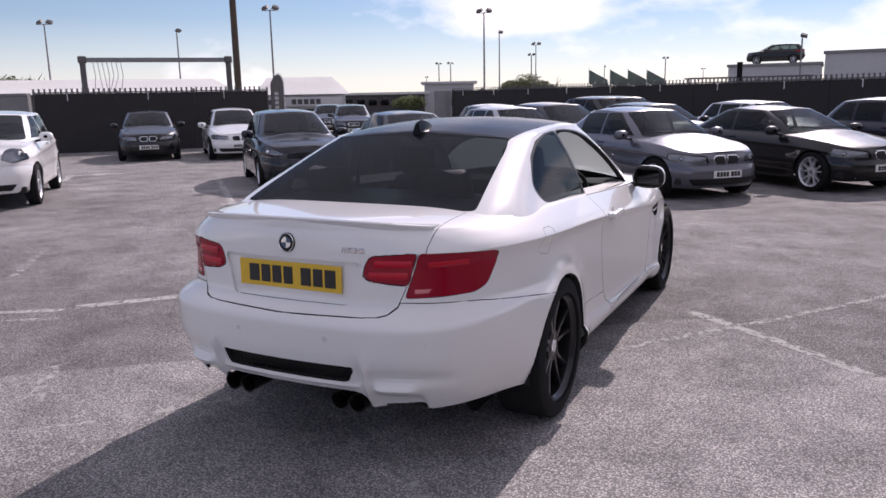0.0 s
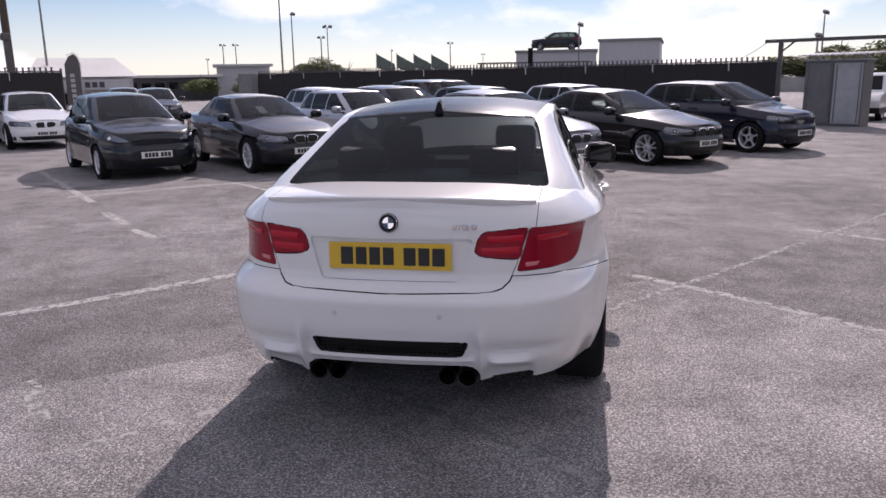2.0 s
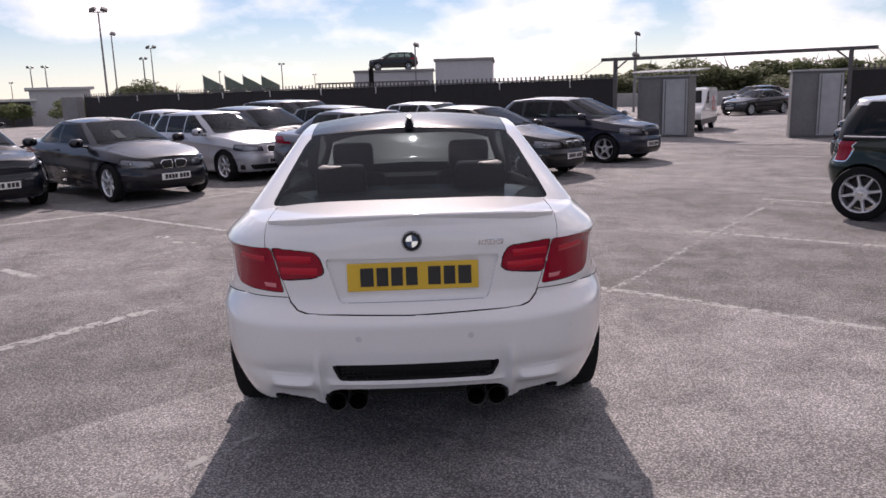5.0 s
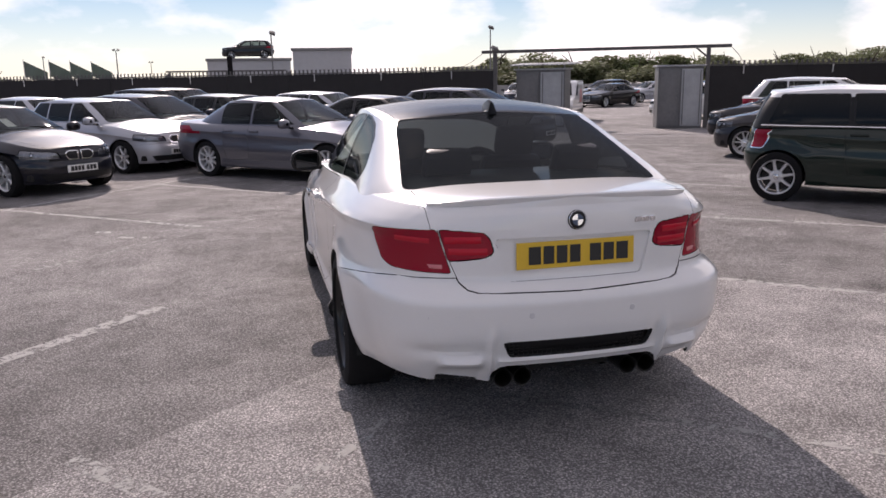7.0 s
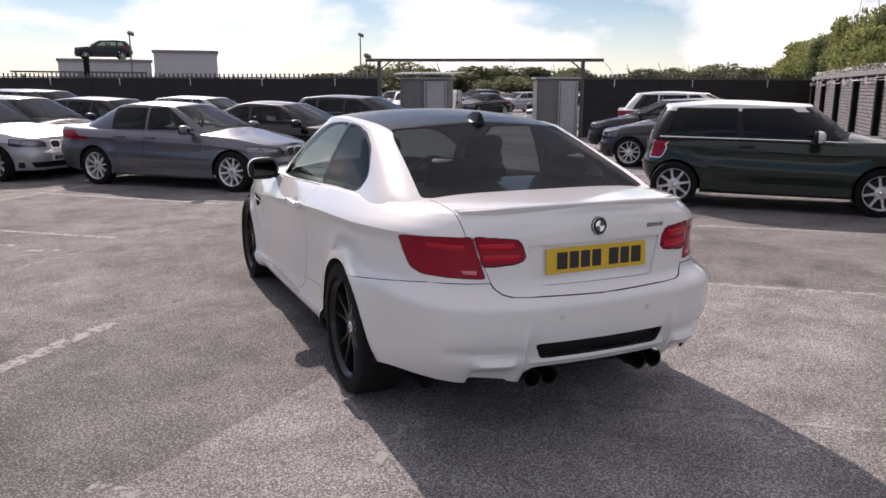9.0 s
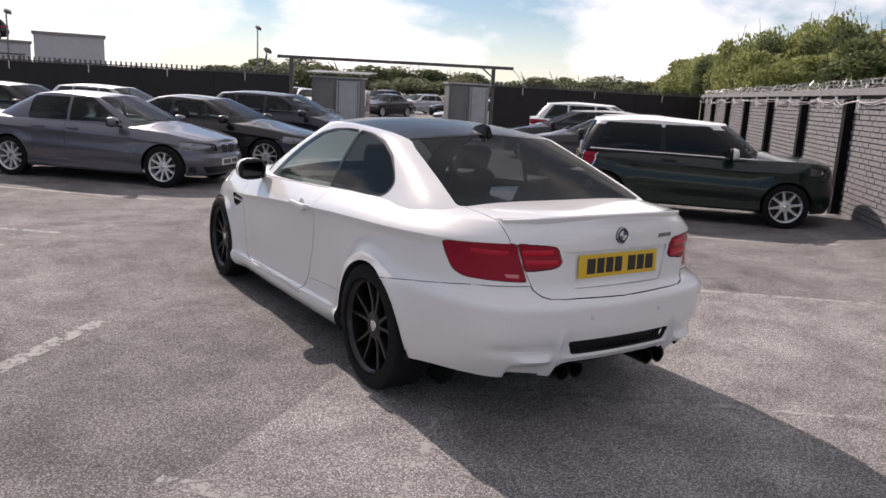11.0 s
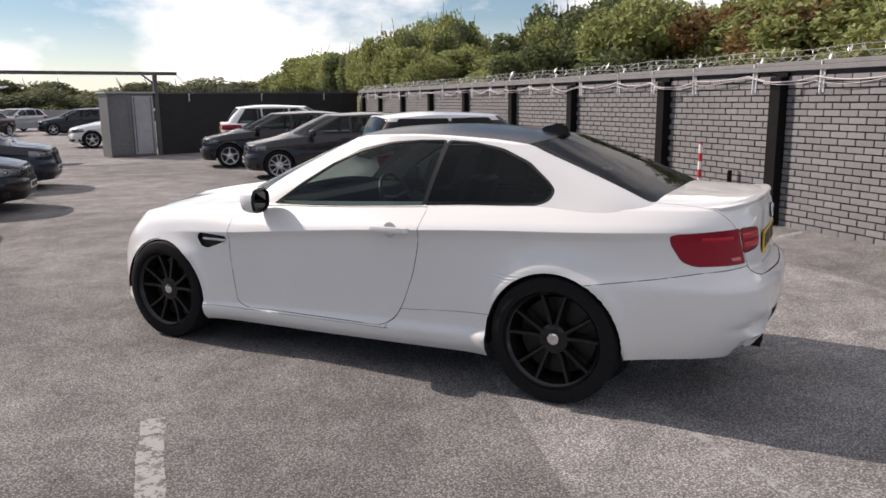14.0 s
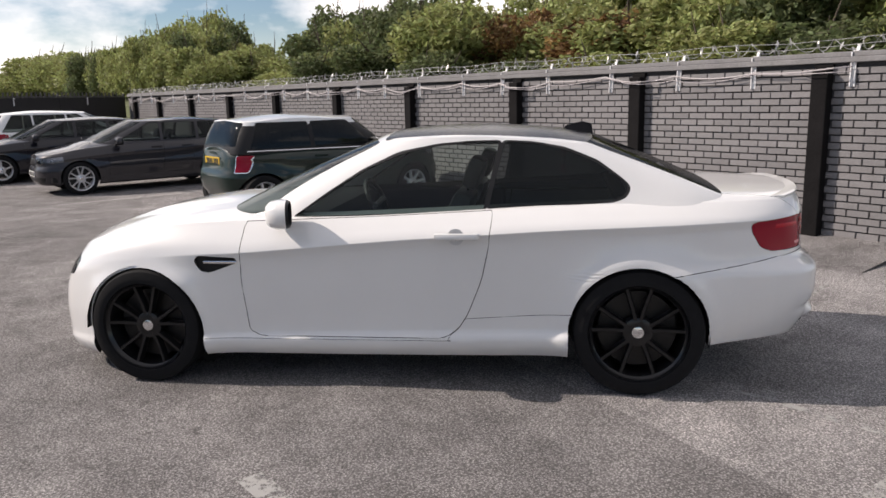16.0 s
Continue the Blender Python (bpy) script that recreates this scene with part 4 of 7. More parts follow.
    for i in range(-aft // 2, fore // 2):
        quad = []
        for j in (i, i + 1, fore - i - 1, fore - i):
            if last[j % count] not in quad:
                quad.append(last[j % count])
        if len(quad) > 2:
            bm.faces.new(quad)
    bmesh.ops.remove_doubles(bm, verts=bm.verts, dist=1e-4)
    bmesh.ops.recalc_face_normals(bm, faces=bm.faces)
    if sum(f.normal.z * f.calc_area() for f in bm.faces) < 0:
        bmesh.ops.reverse_faces(bm, faces=bm.faces)
    return bm


def bell(x, mid, wide, power=2):
    return math.exp(-(abs((x - mid) / wide) ** power))


def hero_car(m):
    sp, w, wr = HERO, HERO["w"], HERO["wheel_r"]
    car = thing("coupe", "white two-door coupe, black roof and wheels, driver window down", "car", m)
    bm = hero_shell(660)
    # the rear apron: fins, hollows and blades beside the slot
    for v in bm.verts:
        x, y, z = v.co
        ax = abs(x)
        if y < -1.9 and z < 0.60:
            cheek = 1 / (1 + math.exp((ax - 0.588) / 0.006)) * (1 / (1 + math.exp((0.405 - ax) / 0.01)))
            d = -0.030 * cheek * bell(z, 0.405, 0.020, 4) * bell(ax, 0.505, 0.092, 6)
            d += 0.020 * bell(ax, 0.55, 0.17, 4) * bell(z, 0.455, 0.024)
            d += 0.028 * cheek / (1 + math.exp((z - 0.368) / 0.007))
            d -= 0.020 * bell(ax, 0.386, 0.014) * bell(z, 0.42, 0.11, 4)
            d += 0.012 * bell(ax, 0.350, 0.03) * bell(z, 0.46, 0.06)
            d -= 0.010 * bell(z, 0.405, 0.012) * (1 if ax < 0.36 else 0)
            v.co.y += d
    bm.faces.layers.int.new("tag")
    tag = bm.faces.layers.int["tag"]

    def mid(f):
        return f.calc_center_median()

    for s in (1, -1):
        for yw, zw, ra in sp["arches"]:
            bmesh.ops.delete(bm, geom=carve(bm, circle_poly(yw, zw, ra, 52), (1, 2), lambda f: mid(f).x * s > 0.55 and mid(f).z < 0.9), context="FACES")
            foot = [(yw - ra * 0.995, zw), (yw + ra * 0.995, zw), (yw + ra * 1.0, 0.0), (yw - ra * 1.0, 0.0)]
            bmesh.ops.delete(bm, geom=carve(bm, foot, (1, 2), lambda f: mid(f).x * s > 0.55 and mid(f).z < zw + 0.02), context="FACES")
        # tail lamps: rear outline, then the sloping front edge on the flank
        poly = WING_LAMP if s > 0 else mirrored(WING_LAMP)
        mark(bm, carve(bm, rounded(poly, 0.016, 4), (0, 2), lambda f: mid(f).y < -1.80 and mid(f).x * s > 0.3), 1)
        mark(bm, carve(bm, rounded([(-1.962, 0.922), (-1.968, 0.880), (-2.02, 0.795), (-2.08, 0.770), (-2.6, 0.760), (-2.6, 1.0), (-2.3, 1.0), (-2.0, 0.934)], 0.022, 4), (1, 2), lambda f: f[tag] == 1 and mid(f).x * s > 0), 2, (1,))
        mark(bm, tagged_faces(bm, 1), 0)
        poly = LID_LAMP if s > 0 else mirrored(LID_LAMP)
        mark(bm, carve(bm, rounded(poly, 0.018, 4), (0, 2), lambda f: f[tag] == 0 and mid(f).y < -1.80 and mid(f).x * s > 0.3), 9, (0,))
        mark(bm, carve(bm, rounded(DOOR, 0.04, 4), (1, 2), lambda f: mid(f).x * s > 0.70 and f[tag] == 0 and f.normal.z < 0.8), 4 if s > 0 else 5, (0,))
        for low in ([(1.05, 0.05), (1.05, 0.258), (-1.06, 0.290), (-1.06, 0.05)], [(-0.455, 0.400), (-1.06, 0.447), (-1.06, 0.28), (-0.38, 0.28)]):
            mark(bm, carve(bm, low, (1, 2), lambda f: mid(f).x * s > 0.70 and f[tag] == 0 and abs(mid(f).y) < 1.08), 15 if s > 0 else 16, (0,))
        # side vent
        vent = [(1.075, 0.712), (1.045, 0.742), (0.82, 0.732), (0.81, 0.702), (0.985, 0.640), (1.04, 0.652)]
        mark(bm, carve(bm, rounded(vent, 0.02, 4), (1, 2), lambda f: mid(f).x * s > 0.7 and f[tag] == 0), 6, (0,))
        lampf = [(1.89, 0.668), (1.95, 0.58), (2.3, 0.545), (2.3, 0.66), (2.02, 0.698), (1.94, 0.700)]
        mark(bm, carve(bm, rounded(lampf, 0.02, 4), (1, 2), lambda f: mid(f).x * s > 0.38 and f[tag] == 0 and mid(f).y > 1.5 and f.normal.z < 0.9), 7 if s > 0 else 8, (0,))
    mark(bm, carve(bm, BOOT_FACE, (0, 2), lambda f: f.normal.y < -0.15 and mid(f).y < -2.1 and f[tag] == 0), 3, (0,))
    mark(bm, carve(bm, BOOT_DECK, (0, 1), lambda f: f.normal.z > 0.2 and mid(f).y < -1.5 and mid(f).z > 0.9 and f[tag] == 0), 3, (0,))
    recess = [(-0.345, 0.905), (0.345, 0.905), (0.295, 0.735), (-0.295, 0.735)]
    mark(bm, carve(bm, rounded(recess, 0.02, 3), (0, 2), lambda f: f[tag] == 3 and f.normal.y < -0.5), 10, (3,))
    # apron: slot, pipe cut-outs, bumper line
    slot = [(-0.335, 0.492), (0.335, 0.492), (0.305, 0.425), (-0.305, 0.425)]
    mark(bm, carve(bm, rounded(slot, 0.02, 3), (0, 2), lambda f: mid(f).y < -2.2), 11, (0,))
    bmesh.ops.delete(bm, geom=carve(bm, rounded([(-0.372, 0.1), (0.372, 0.1), (0.372, 0.350), (0.33, 0.378), (-0.33, 0.378), (-0.372, 0.350)], 0.02, 3), (0, 2), lambda f: mid(f).y < -2.0), context="FACES")
    for s in (1, -1):
        cut = [(s * 0.415, 0.1), (s * 0.588, 0.1), (s * 0.588, 0.330), (s * 0.425, 0.312)]
        bmesh.ops.delete(bm, geom=carve(bm, cut, (0, 2), lambda f: mid(f).y < -2.05 and mid(f).x * s > 0), context="FACES")
    bump = [(-1.40, 0.64), (-2.09, 0.738), (-2.7, 0.785), (-2.7, 0.1), (-1.40, 0.1)]
    mark(bm, carve(bm, bump, (1, 2), lambda f: f[tag] == 0 and mid(f).y < -1.40), 12, (0,))
    # fuel flap on the right rear wing
    mark(bm, carve(bm, rounded([(-1.485, 0.955), (-1.60, 0.962), (-1.655, 0.855), (-1.53, 0.832)], 0.035, 5), (1, 2), lambda f: mid(f).x > 0.7 and f[tag] == 0), 13, (0,))
    # the opening under the glasshouse
    bmesh.ops.delete(bm, geom=carve(bm, [(-0.70, -1.35), (0.70, -1.35), (0.70, 0.62), (-0.70, 0.62)], (0, 1), lambda f: f.normal.z > 0.5 and mid(f).z > 0.85), context="FACES")
    # bonnet
    mark(bm, carve(bm, [(-0.70, 0.72), (0.70, 0.72), (0.66, 1.3), (0.52, 1.95), (0.30, 2.07), (-0.30, 2.07), (-0.52, 1.95), (-0.66, 1.3)], (0, 1), lambda f: f.normal.z > 0.3 and mid(f).y > 0.6 and f[tag] == 0), 14, (0,))

    lid = rim_edges(lift(bm, tagged_faces(bm, 3)), 0.0030, 0.022)
    for f in lid.faces:
        if f.material_index == 1 and abs(mid(f).x) < 0.36 and 0.708 < mid(f).z < 0.93 and mid(f).y < -2.1:
            f.material_index = 0
    boot = part("boot_lid", lid, M_WHITE, car, smooth=35)
    b2 = lift(bm, tagged_faces(bm, 10))
    for v in b2.verts:
        v.co = (v.co.x * 1.02, v.co.y + 0.014, 0.82 + (v.co.z - 0.82) * 1.06)
    part("plate_recess", b2, M_WHITE, boot, smooth=40)
    for s in (1, -1):
        for value, nm, mat in ((2, "tail_lamp", M_RED), (9, "boot_lamp", M_RED)):
            got = [f for f in tagged_faces(bm, value) if mid(f).x * s > 0]
            if not got:
                continue
            lamp = part(nm, rim_edges(lift(bm, got), 0.003, 0.014), mat, car if value == 2 else boot, "dark red lamp cover", smooth=45)
    doors = {}
    for s, value in ((1, 4), (-1, 5)):
        doors[s] = part("door", rim_edges(lift(bm, tagged_faces(bm, value)), 0.0042, 0.02), M_WHITE, car, smooth=35)
    for value in (15, 16):
        part("side_skirt", rim_edges(lift(bm, tagged_faces(bm, value)), 0.0028, 0.02), M_WHITE, car, smooth=35)
    got = tagged_faces(bm, 6)
    for s in (1, -1):
        mine = [f for f in got if f.is_valid and mid(f).x * s > 0]
        b2 = lift(bm, mine)
        bmesh.ops.translate(b2, vec=(-s * 0.02, 0, 0), verts=b2.verts)
        vent = part("side_vent", b2, M_TRIM, car, "black side vent with chrome blade", smooth=40)
        b2 = bmesh.new()
        box(b2, (0.012, 0.20, 0.016), (s * (w - 0.016), 0.91, 0.706), bevel=0.004)
        part("blade", b2, M_CHROME, vent)
    for s, value in ((1, 7), (-1, 8)):
        got = tagged_faces(bm, value)
        if got:
            b2 = lift(bm, got)
            b3 = b2.copy()
            bmesh.ops.translate(b3, vec=(-s * 0.012, -0.018, 0), verts=b3.verts)
            lamp = part("headlamp", rim_edges(b2, 0.002, 0.012), M_CLEAR, car, "clear headlamp", smooth=45)
            part("reflector", b3, M_LAMPCUP, lamp, smooth=45)
    b2 = lift(bm, tagged_faces(bm, 11))
    bmesh.ops.translate(b2, vec=(0, 0.035, 0), verts=b2.verts)
    slot_ob = part("apron_slot", b2, M_TRIM, car, "black air slot in the rear apron")
    b2 = bmesh.new()
    for k in range(30):
        x = -0.30 + 0.60 * k / 29
        box(b2, (0.004, 0.006, 0.07), (x, -2.37, 0.458))
    for z in (0.436, 0.450, 0.464, 0.478):
        box(b2, (0.60, 0.006, 0.004), (0, -2.37, z))
    part("mesh_grid", b2, M_TRIM, slot_ob)
    bumper = part("rear_bumper", rim_edges(lift(bm, tagged_faces(bm, 12)), 0.0040, 0.02), M_WHITE, car, smooth=35)
    part("fuel_flap", rim_edges(lift(bm, tagged_faces(bm, 13)), 0.0018, 0.008), M_WHITE, car, smooth=35)
    part("bonnet", rim_edges(lift(bm, tagged_faces(bm, 14)), 0.002, 0.02), M_WHITE, car, smooth=35)
    part("body", rim_edges(bm, 0.0, 0.035), M_WHITE, car, smooth=35)
    # bright bars in the lamps
    for s in (1, -1):
        for z, x0, x1, hold in ((0.905, 0.402, 0.545, boot), (0.858, 0.378, 0.530, boot), (0.795, 0.555, 0.74, car), (0.900, 0.60, 0.72, car)):
            b2 = bmesh.new()
            n, h = 8, 0.011 if hold is car else 0.014
            rows_ = [[b2.verts.new((s * (x0 + (x1 - x0) * k / n), rear_y(x0 + (x1 - x0) * k / n, z + d) - o, z + d)) for k in range(n + 1)] for d, o in ((-h, 0.0), (-h * 0.7, 0.004), (h * 0.7, 0.004), (h, 0.0))]
            for a, b in zip(rows_, rows_[1:]):
                for k in range(n):
                    b2.faces.new((a[k], a[k + 1], b[k + 1], b[k]))
            bmesh.ops.recalc_face_normals(b2, faces=b2.faces)
            part("light_bar", b2, M_PALERED if z < 0.80 else M_REDBAR, hold, "pale reflector strip" if z < 0.80 else "bright red light bar", smooth=50)
    # boot lip
    b2 = bmesh.new()
    rings = []
    for k in range(41):
        x = -0.59 + 1.18 * k / 40
        edge_y = rear_y(x, 1.02) + 0.004
        zt = 1.027 + 0.036 * (1 - (abs(x) / 0.774) ** 2.4)
        e = 1 - abs(x / 0.593) ** 6
        rings.append([(x, edge_y + 0.12, zt - 0.004), (x, edge_y + 0.035, zt + 0.009 * e), (x, edge_y + 0.004, zt + 0.014 * e), (x, edge_y - 0.003 * e, zt + 0.009 * e), (x, edge_y + 0.002, zt - 0.006), (x, edge_y + 0.012, zt - 0.018)])
    vs = [[b2.verts.new(p) for p in r] for r in rings]
    for a, b in zip(vs, vs[1:]):
        for k in range(6):
            b2.faces.new((a[k], a[(k + 1) % 6], b[(k + 1) % 6], b[k]))
    b2.faces.new(vs[0])
    b2.faces.new(vs[-1][::-1])
    bmesh.ops.recalc_face_normals(b2, faces=b2.faces)
    part("boot_lip", b2, M_WHITE, boot, smooth=40)
    plate_part(boot, (0, rear_y(0, 0.832) + 0.012, 0.832), -1, M_YPLATE, 0.52, 0.112, -2)
    # round badge: dark ring, pale and dark quarters
    badge = new("badge")
    badge.parent = boot
    badge.location = (0, rear_y(0, 0.972) + 0.001, 0.972)
    badge.rotation_euler = (radians(-6), 0, 0)
    b2 = bmesh.new()
    lathe(b2, [(0.0, 0.041), (-0.006, 0.040), (-0.008, 0.037), (-0.007, 0.0)], 32, axis="y")
    bmesh.ops.recalc_face_normals(b2, faces=b2.faces)
    part("disc", b2, M_TRIM, badge, smooth=40)
    for k in range(4):
        b2 = bmesh.new()
        vs = [b2.verts.new((0, -0.0095, 0))] + [b2.verts.new((0.024 * math.cos(math.tau * (k + q / 6) / 4), -0.0095, 0.024 * math.sin(math.tau * (k + q / 6) / 4))) for q in range(7)]
        b2.faces.new(vs)
        part("quarter", b2, M_CHROME if k % 2 else M_BADGEBLUE, badge)
    b2 = bmesh.new()
    lathe(b2, [(-0.008, 0.0385), (-0.011, 0.0365), (-0.008, 0.0345)], 32, axis="y")
    part("ring", b2, M_CHROME, badge)
    b2 = bmesh.new()
    for k, x in enumerate((0.268, 0.280, 0.292)):
        box(b2, (0.008, 0.006, 0.022), (x, rear_y(x, 0.957) - 0.002, 0.957), turn=Matrix.Rotation(radians(18), 3, "Y"))
    box(b2, (0.032, 0.006, 0.022), (0.315, rear_y(0.315, 0.957) - 0.002, 0.957), bevel=0.003)
    box(b2, (0.026, 0.006, 0.022), (0.350, rear_y(0.35, 0.957) - 0.002, 0.957), bevel=0.003)
    part("boot_mark", b2, M_CHROME, boot, "small chrome mark")
    # parking sensors
    for x in (-0.62, -0.22, 0.22, 0.62):
        b2 = bmesh.new()
        yb = rear_y(x, 0.605) + 0.001
        lathe(b2, [(yb - 0.0015, 0.0125), (yb - 0.003, 0.011), (yb - 0.003, 0.0)], 16, axis="y", centre=(x, 0, 0.605))
        part("parking_sensor", b2, M_SENSOR_CUPSHADE, bumper)
    # pipes and the dark floor behind the apron
    for x in (-0.325, -0.240, 0.240, 0.325):
        b2 = bmesh.new()
        lathe(b2, [(-2.00, 0.036), (-2.355, 0.038), (-2.365, 0.041), (-2.362, 0.037), (-2.16, 0.034), (-2.16, 0.0)], 24, axis="y", centre=(x, 0, 0.325))
        bmesh.ops.recalc_face_normals(b2, faces=b2.faces)
        part("exhaust_pipe", b2, M_PIPE, car, "dark exhaust pipe", smooth=40)
    b2 = bmesh.new()
    box(b2, (1.10, 0.50, 0.12), (0, -1.92, 0.345), bevel=0.03)
    part("diffuser", b2, M_TRIM, car)
    b2 = bmesh.new()
    box(b2, (1.48, 1.9, 0.12), (0, 0, 0.26), bevel=0.03)
    box(b2, (1.1, 4.0, 0.20), (0, -0.1, 0.33), bevel=0.03)
    box(b2, (0.9, 0.5, 0.30), (0, 1.62, 0.40), bevel=0.03)
    box(b2, (1.0, 0.60, 0.36), (0, -1.72, 0.62), bevel=0.03)
    part("underbody", b2, M_UNDER, car)
    for s in (1, -1):
        for yw, zw, ra in sp["arches"]:
            b2 = bmesh.new()
            lathe(b2, [(s * 0.86, ra + 0.012), (s * 0.5, ra + 0.012), (s * 0.5, 0.0)], 32, centre=(0, yw, zw))
            low = [f for f in b2.faces if f.calc_center_median().z < 0.30 and abs(f.calc_center_median().x) > 0.52]
            bmesh.ops.delete(b2, geom=low, context="FACES")
            part("wheel_well", b2, M_UNDER, car)
    # glasshouse
    bm = car_cabin(sp, 380)
    for v in bm.verts:
        x, y, z = v.co
        k = min(1, max(0, (-0.9 - y) / 0.8)) * max(0, 1 - max(0, z - 1.0) / 0.28) ** 2.0
        if k > 0 and abs(x) > 0.45:
            v.co.x += math.copysign(0.050 * k * min(1, (abs(x) - 0.45) / 0.2), x)
        back = max(0, -1.5 - y) / 0.6
        v.co.x *= 1 - 0.16 * back * back * max(0, 1 - max(0, z - 1.02) / 0.15)
    bm.faces.layers.int.new("tag")
    tag2 = bm.faces.layers.int["tag"]
    for s in (1, -1):
        for k, poly in enumerate((DOOR_GLASS, QUARTER_GLASS)):
            where = lambda f: mid(f).x * s > 0.3 and f.normal.x * s > 0.35 and f[tag2] in (0, 10)
            mark(bm, carve(bm, rounded(grow(poly, 0.018), 0.03, 3), (1, 2), where), 10, (0,))
            mark(bm, carve(bm, rounded(poly, 0.03, 3), (1, 2), where), 30 + 2 * k + (s > 0), (10,))
    mark(bm, carve(bm, rounded([(-0.71, 0.95), (-0.52, 1.345), (0, 1.385), (0.52, 1.345), (0.71, 0.95)], 0.04, 3), (0, 2), lambda f: f.normal.y > 0.15 and mid(f).y > -0.3), 12)
    rw = [(-0.630, 1.060), (-0.612, 1.115), (-0.545, 1.295), (-0.51, 1.338), (0, 1.370), (0.51, 1.338), (0.545, 1.295), (0.612, 1.115), (0.630, 1.060)]
    mark(bm, carve(bm, rounded(rw, 0.02, 3), (0, 2), lambda f: f.normal.y < -0.12 and mid(f).y < -0.7 and f[tag2] == 0), 13, (0,))
    mark(bm, carve(bm, rounded([(-0.525, 0.02), (0.525, 0.02), (0.555, -0.5), (0.52, -1.25), (-0.52, -1.25), (-0.555, -0.5)], 0.05, 3), (0, 1), lambda f: f.normal.z > 0.5 and f[tag2] == 0 and mid(f).z > 1.2), 14, (0,))
    for k in (0, 1):
        for s in (0, 1):
            sd = 1 if s else -1
            nm = "door_window" if k == 0 else "quarter_window"
            pane = lift(bm, tagged_faces(bm, 30 + 2 * k + s))
            if k == 0 and sd > 0:
                pane.free()
                continue
            part(nm, rim_edges(pane, 0.0, 0.004), M_DOORGLASS if k == 0 else M_QUARTER, doors[sd] if k == 0 else car, "clear side glass" if k == 0 else "dark tinted glass", smooth=60)
    part("windscreen", rim_edges(lift(bm, tagged_faces(bm, 12)), 0.001, 0.006), M_CLEARGLASS, car, "clear windscreen", smooth=60)
    rear_window = part("rear_window", rim_edges(lift(bm, tagged_faces(bm, 13)), 0.001, 0.006), M_REARGLASS, car, "dark tinted rear window", smooth=60)
    for s in (1, -1):
        part("window_surround", rim_edges(lift(bm, [f for f in tagged_faces(bm, 10) if mid(f).x * s > 0]), 0.0, 0.008), M_TRIM, car, "gloss black window surround", smooth=60)
    part("roof_panel", rim_edges(lift(bm, tagged_faces(bm, 14)), 0.0025, 0.01), M_BLACKROOF, car, "black carbon roof", smooth=50)
    part("roof_frame", rim_edges(bm, 0.0, 0.03), M_WHITE, car, smooth=40)
    # aerial fin
    b2 = bmesh.new()
    lo = [b2.verts.new((sx * 0.036 * q, y, 1.350)) for sx in (1, -1) for y, q in ((-1.185, 0.8), (-1.10, 1.0), (-0.975, 0.35))]
    hi = [b2.verts.new((0.008 * sx, y, z)) for sx in (1, -1) for y, z in ((-1.175, 1.418), (-1.12, 1.434), (-1.02, 1.412))]
    for a in (0, 3):
        for i in (0, 1):
            b2.faces.new((lo[a + i], lo[a + i + 1], hi[a + i + 1], hi[a + i]))
    for a, b in ((0, 3), (2, 5)):
        b2.faces.new((lo[a], hi[a], hi[b], lo[b]))
    for i in (0, 1):
        b2.faces.new((hi[i], hi[i + 1], hi[i + 4], hi[i + 3]))
    bmesh.ops.recalc_face_normals(b2, faces=b2.faces)
    bmesh.ops.bevel(b2, geom=b2.edges[:], offset=0.006, segments=2, affect="EDGES")
    part("aerial_fin", b2, M_BLACKROOF, car, "black shark fin aerial", smooth=50)
    for s in (1, -1):
        wheel(car, "wheel", (s * (0.902 - 0.1225), 1.405, 0.338 - DIP), s, 0.338, 0.245, M_BLACKALLOY, 5, "twin", 1.4)
        wheel(car, "wheel", (s * (0.906 - 0.1325), -1.405, wr), s, wr, 0.265, M_BLACKALLOY, 5, "twin", 1.4)
        mirror(car, s, (s * 0.890, 0.54, 0.985), M_WHITE, deep=0.034, slant=0.26)
        b2 = bmesh.new()
        hx = s * (w + 0.002)
        box(b2, (0.034, 0.235, 0.036), (hx + s * 0.022, -0.445, 0.868), bevel=0.015)
        box(b2, (0.022, 0.045, 0.034), (hx + s * 0.004, -0.545, 0.868), bevel=0.009)
        box(b2, (0.022, 0.035, 0.030), (hx + s * 0.004, -0.350, 0.868), bevel=0.009)
        part("handle", b2, M_WHITE, doors[s], smooth=40)
        # shallow cup disc; the hollow's shade is put into its greyer colour
        b2 = bmesh.new()
        lathe(b2, [(s * (w - 0.008), 0.045), (s * (w - 0.014), 0.0)], 20, centre=(0, -0.44, 0.862))
        part("handle_cup", b2, M_SENSOR_CUPSHADE, doors[s])
    # cabin
    for x in (0.36, -0.36):
        seat(car, x, 0.03, 0.37, 22, 0.52)
        seat(car, x * 0.95, -0.92, 0.36, 28, 0.50)
        b2 = bmesh.new()
        box(b2, (0.05, 1.30, 0.55), (math.copysign(0.735, x), 0.06, 0.665), bevel=0.02)
        box(b2, (0.06, 0.60, 0.06), (math.copysign(0.70, x), 0.0, 0.72), bevel=0.02)
        part("door_lining", b2, M_CABIN, car, "black door lining")
    b2 = bmesh.new()
    box(b2, (0.94, 0.80, 0.02), (0, -0.46, 1.335), bevel=0.008)
    part("headliner", b2, M_CABIN, car, "dark roof lining")
    b2 = bmesh.new()
    box(b2, (1.42, 0.42, 0.26), (0, 0.58, 0.83), bevel=0.08)
    part("dashboard", b2, M_CABIN, car, smooth=45)
    b2 = bmesh.new()
    rings = []
    for k in range(25):
        a = math.tau * k / 24
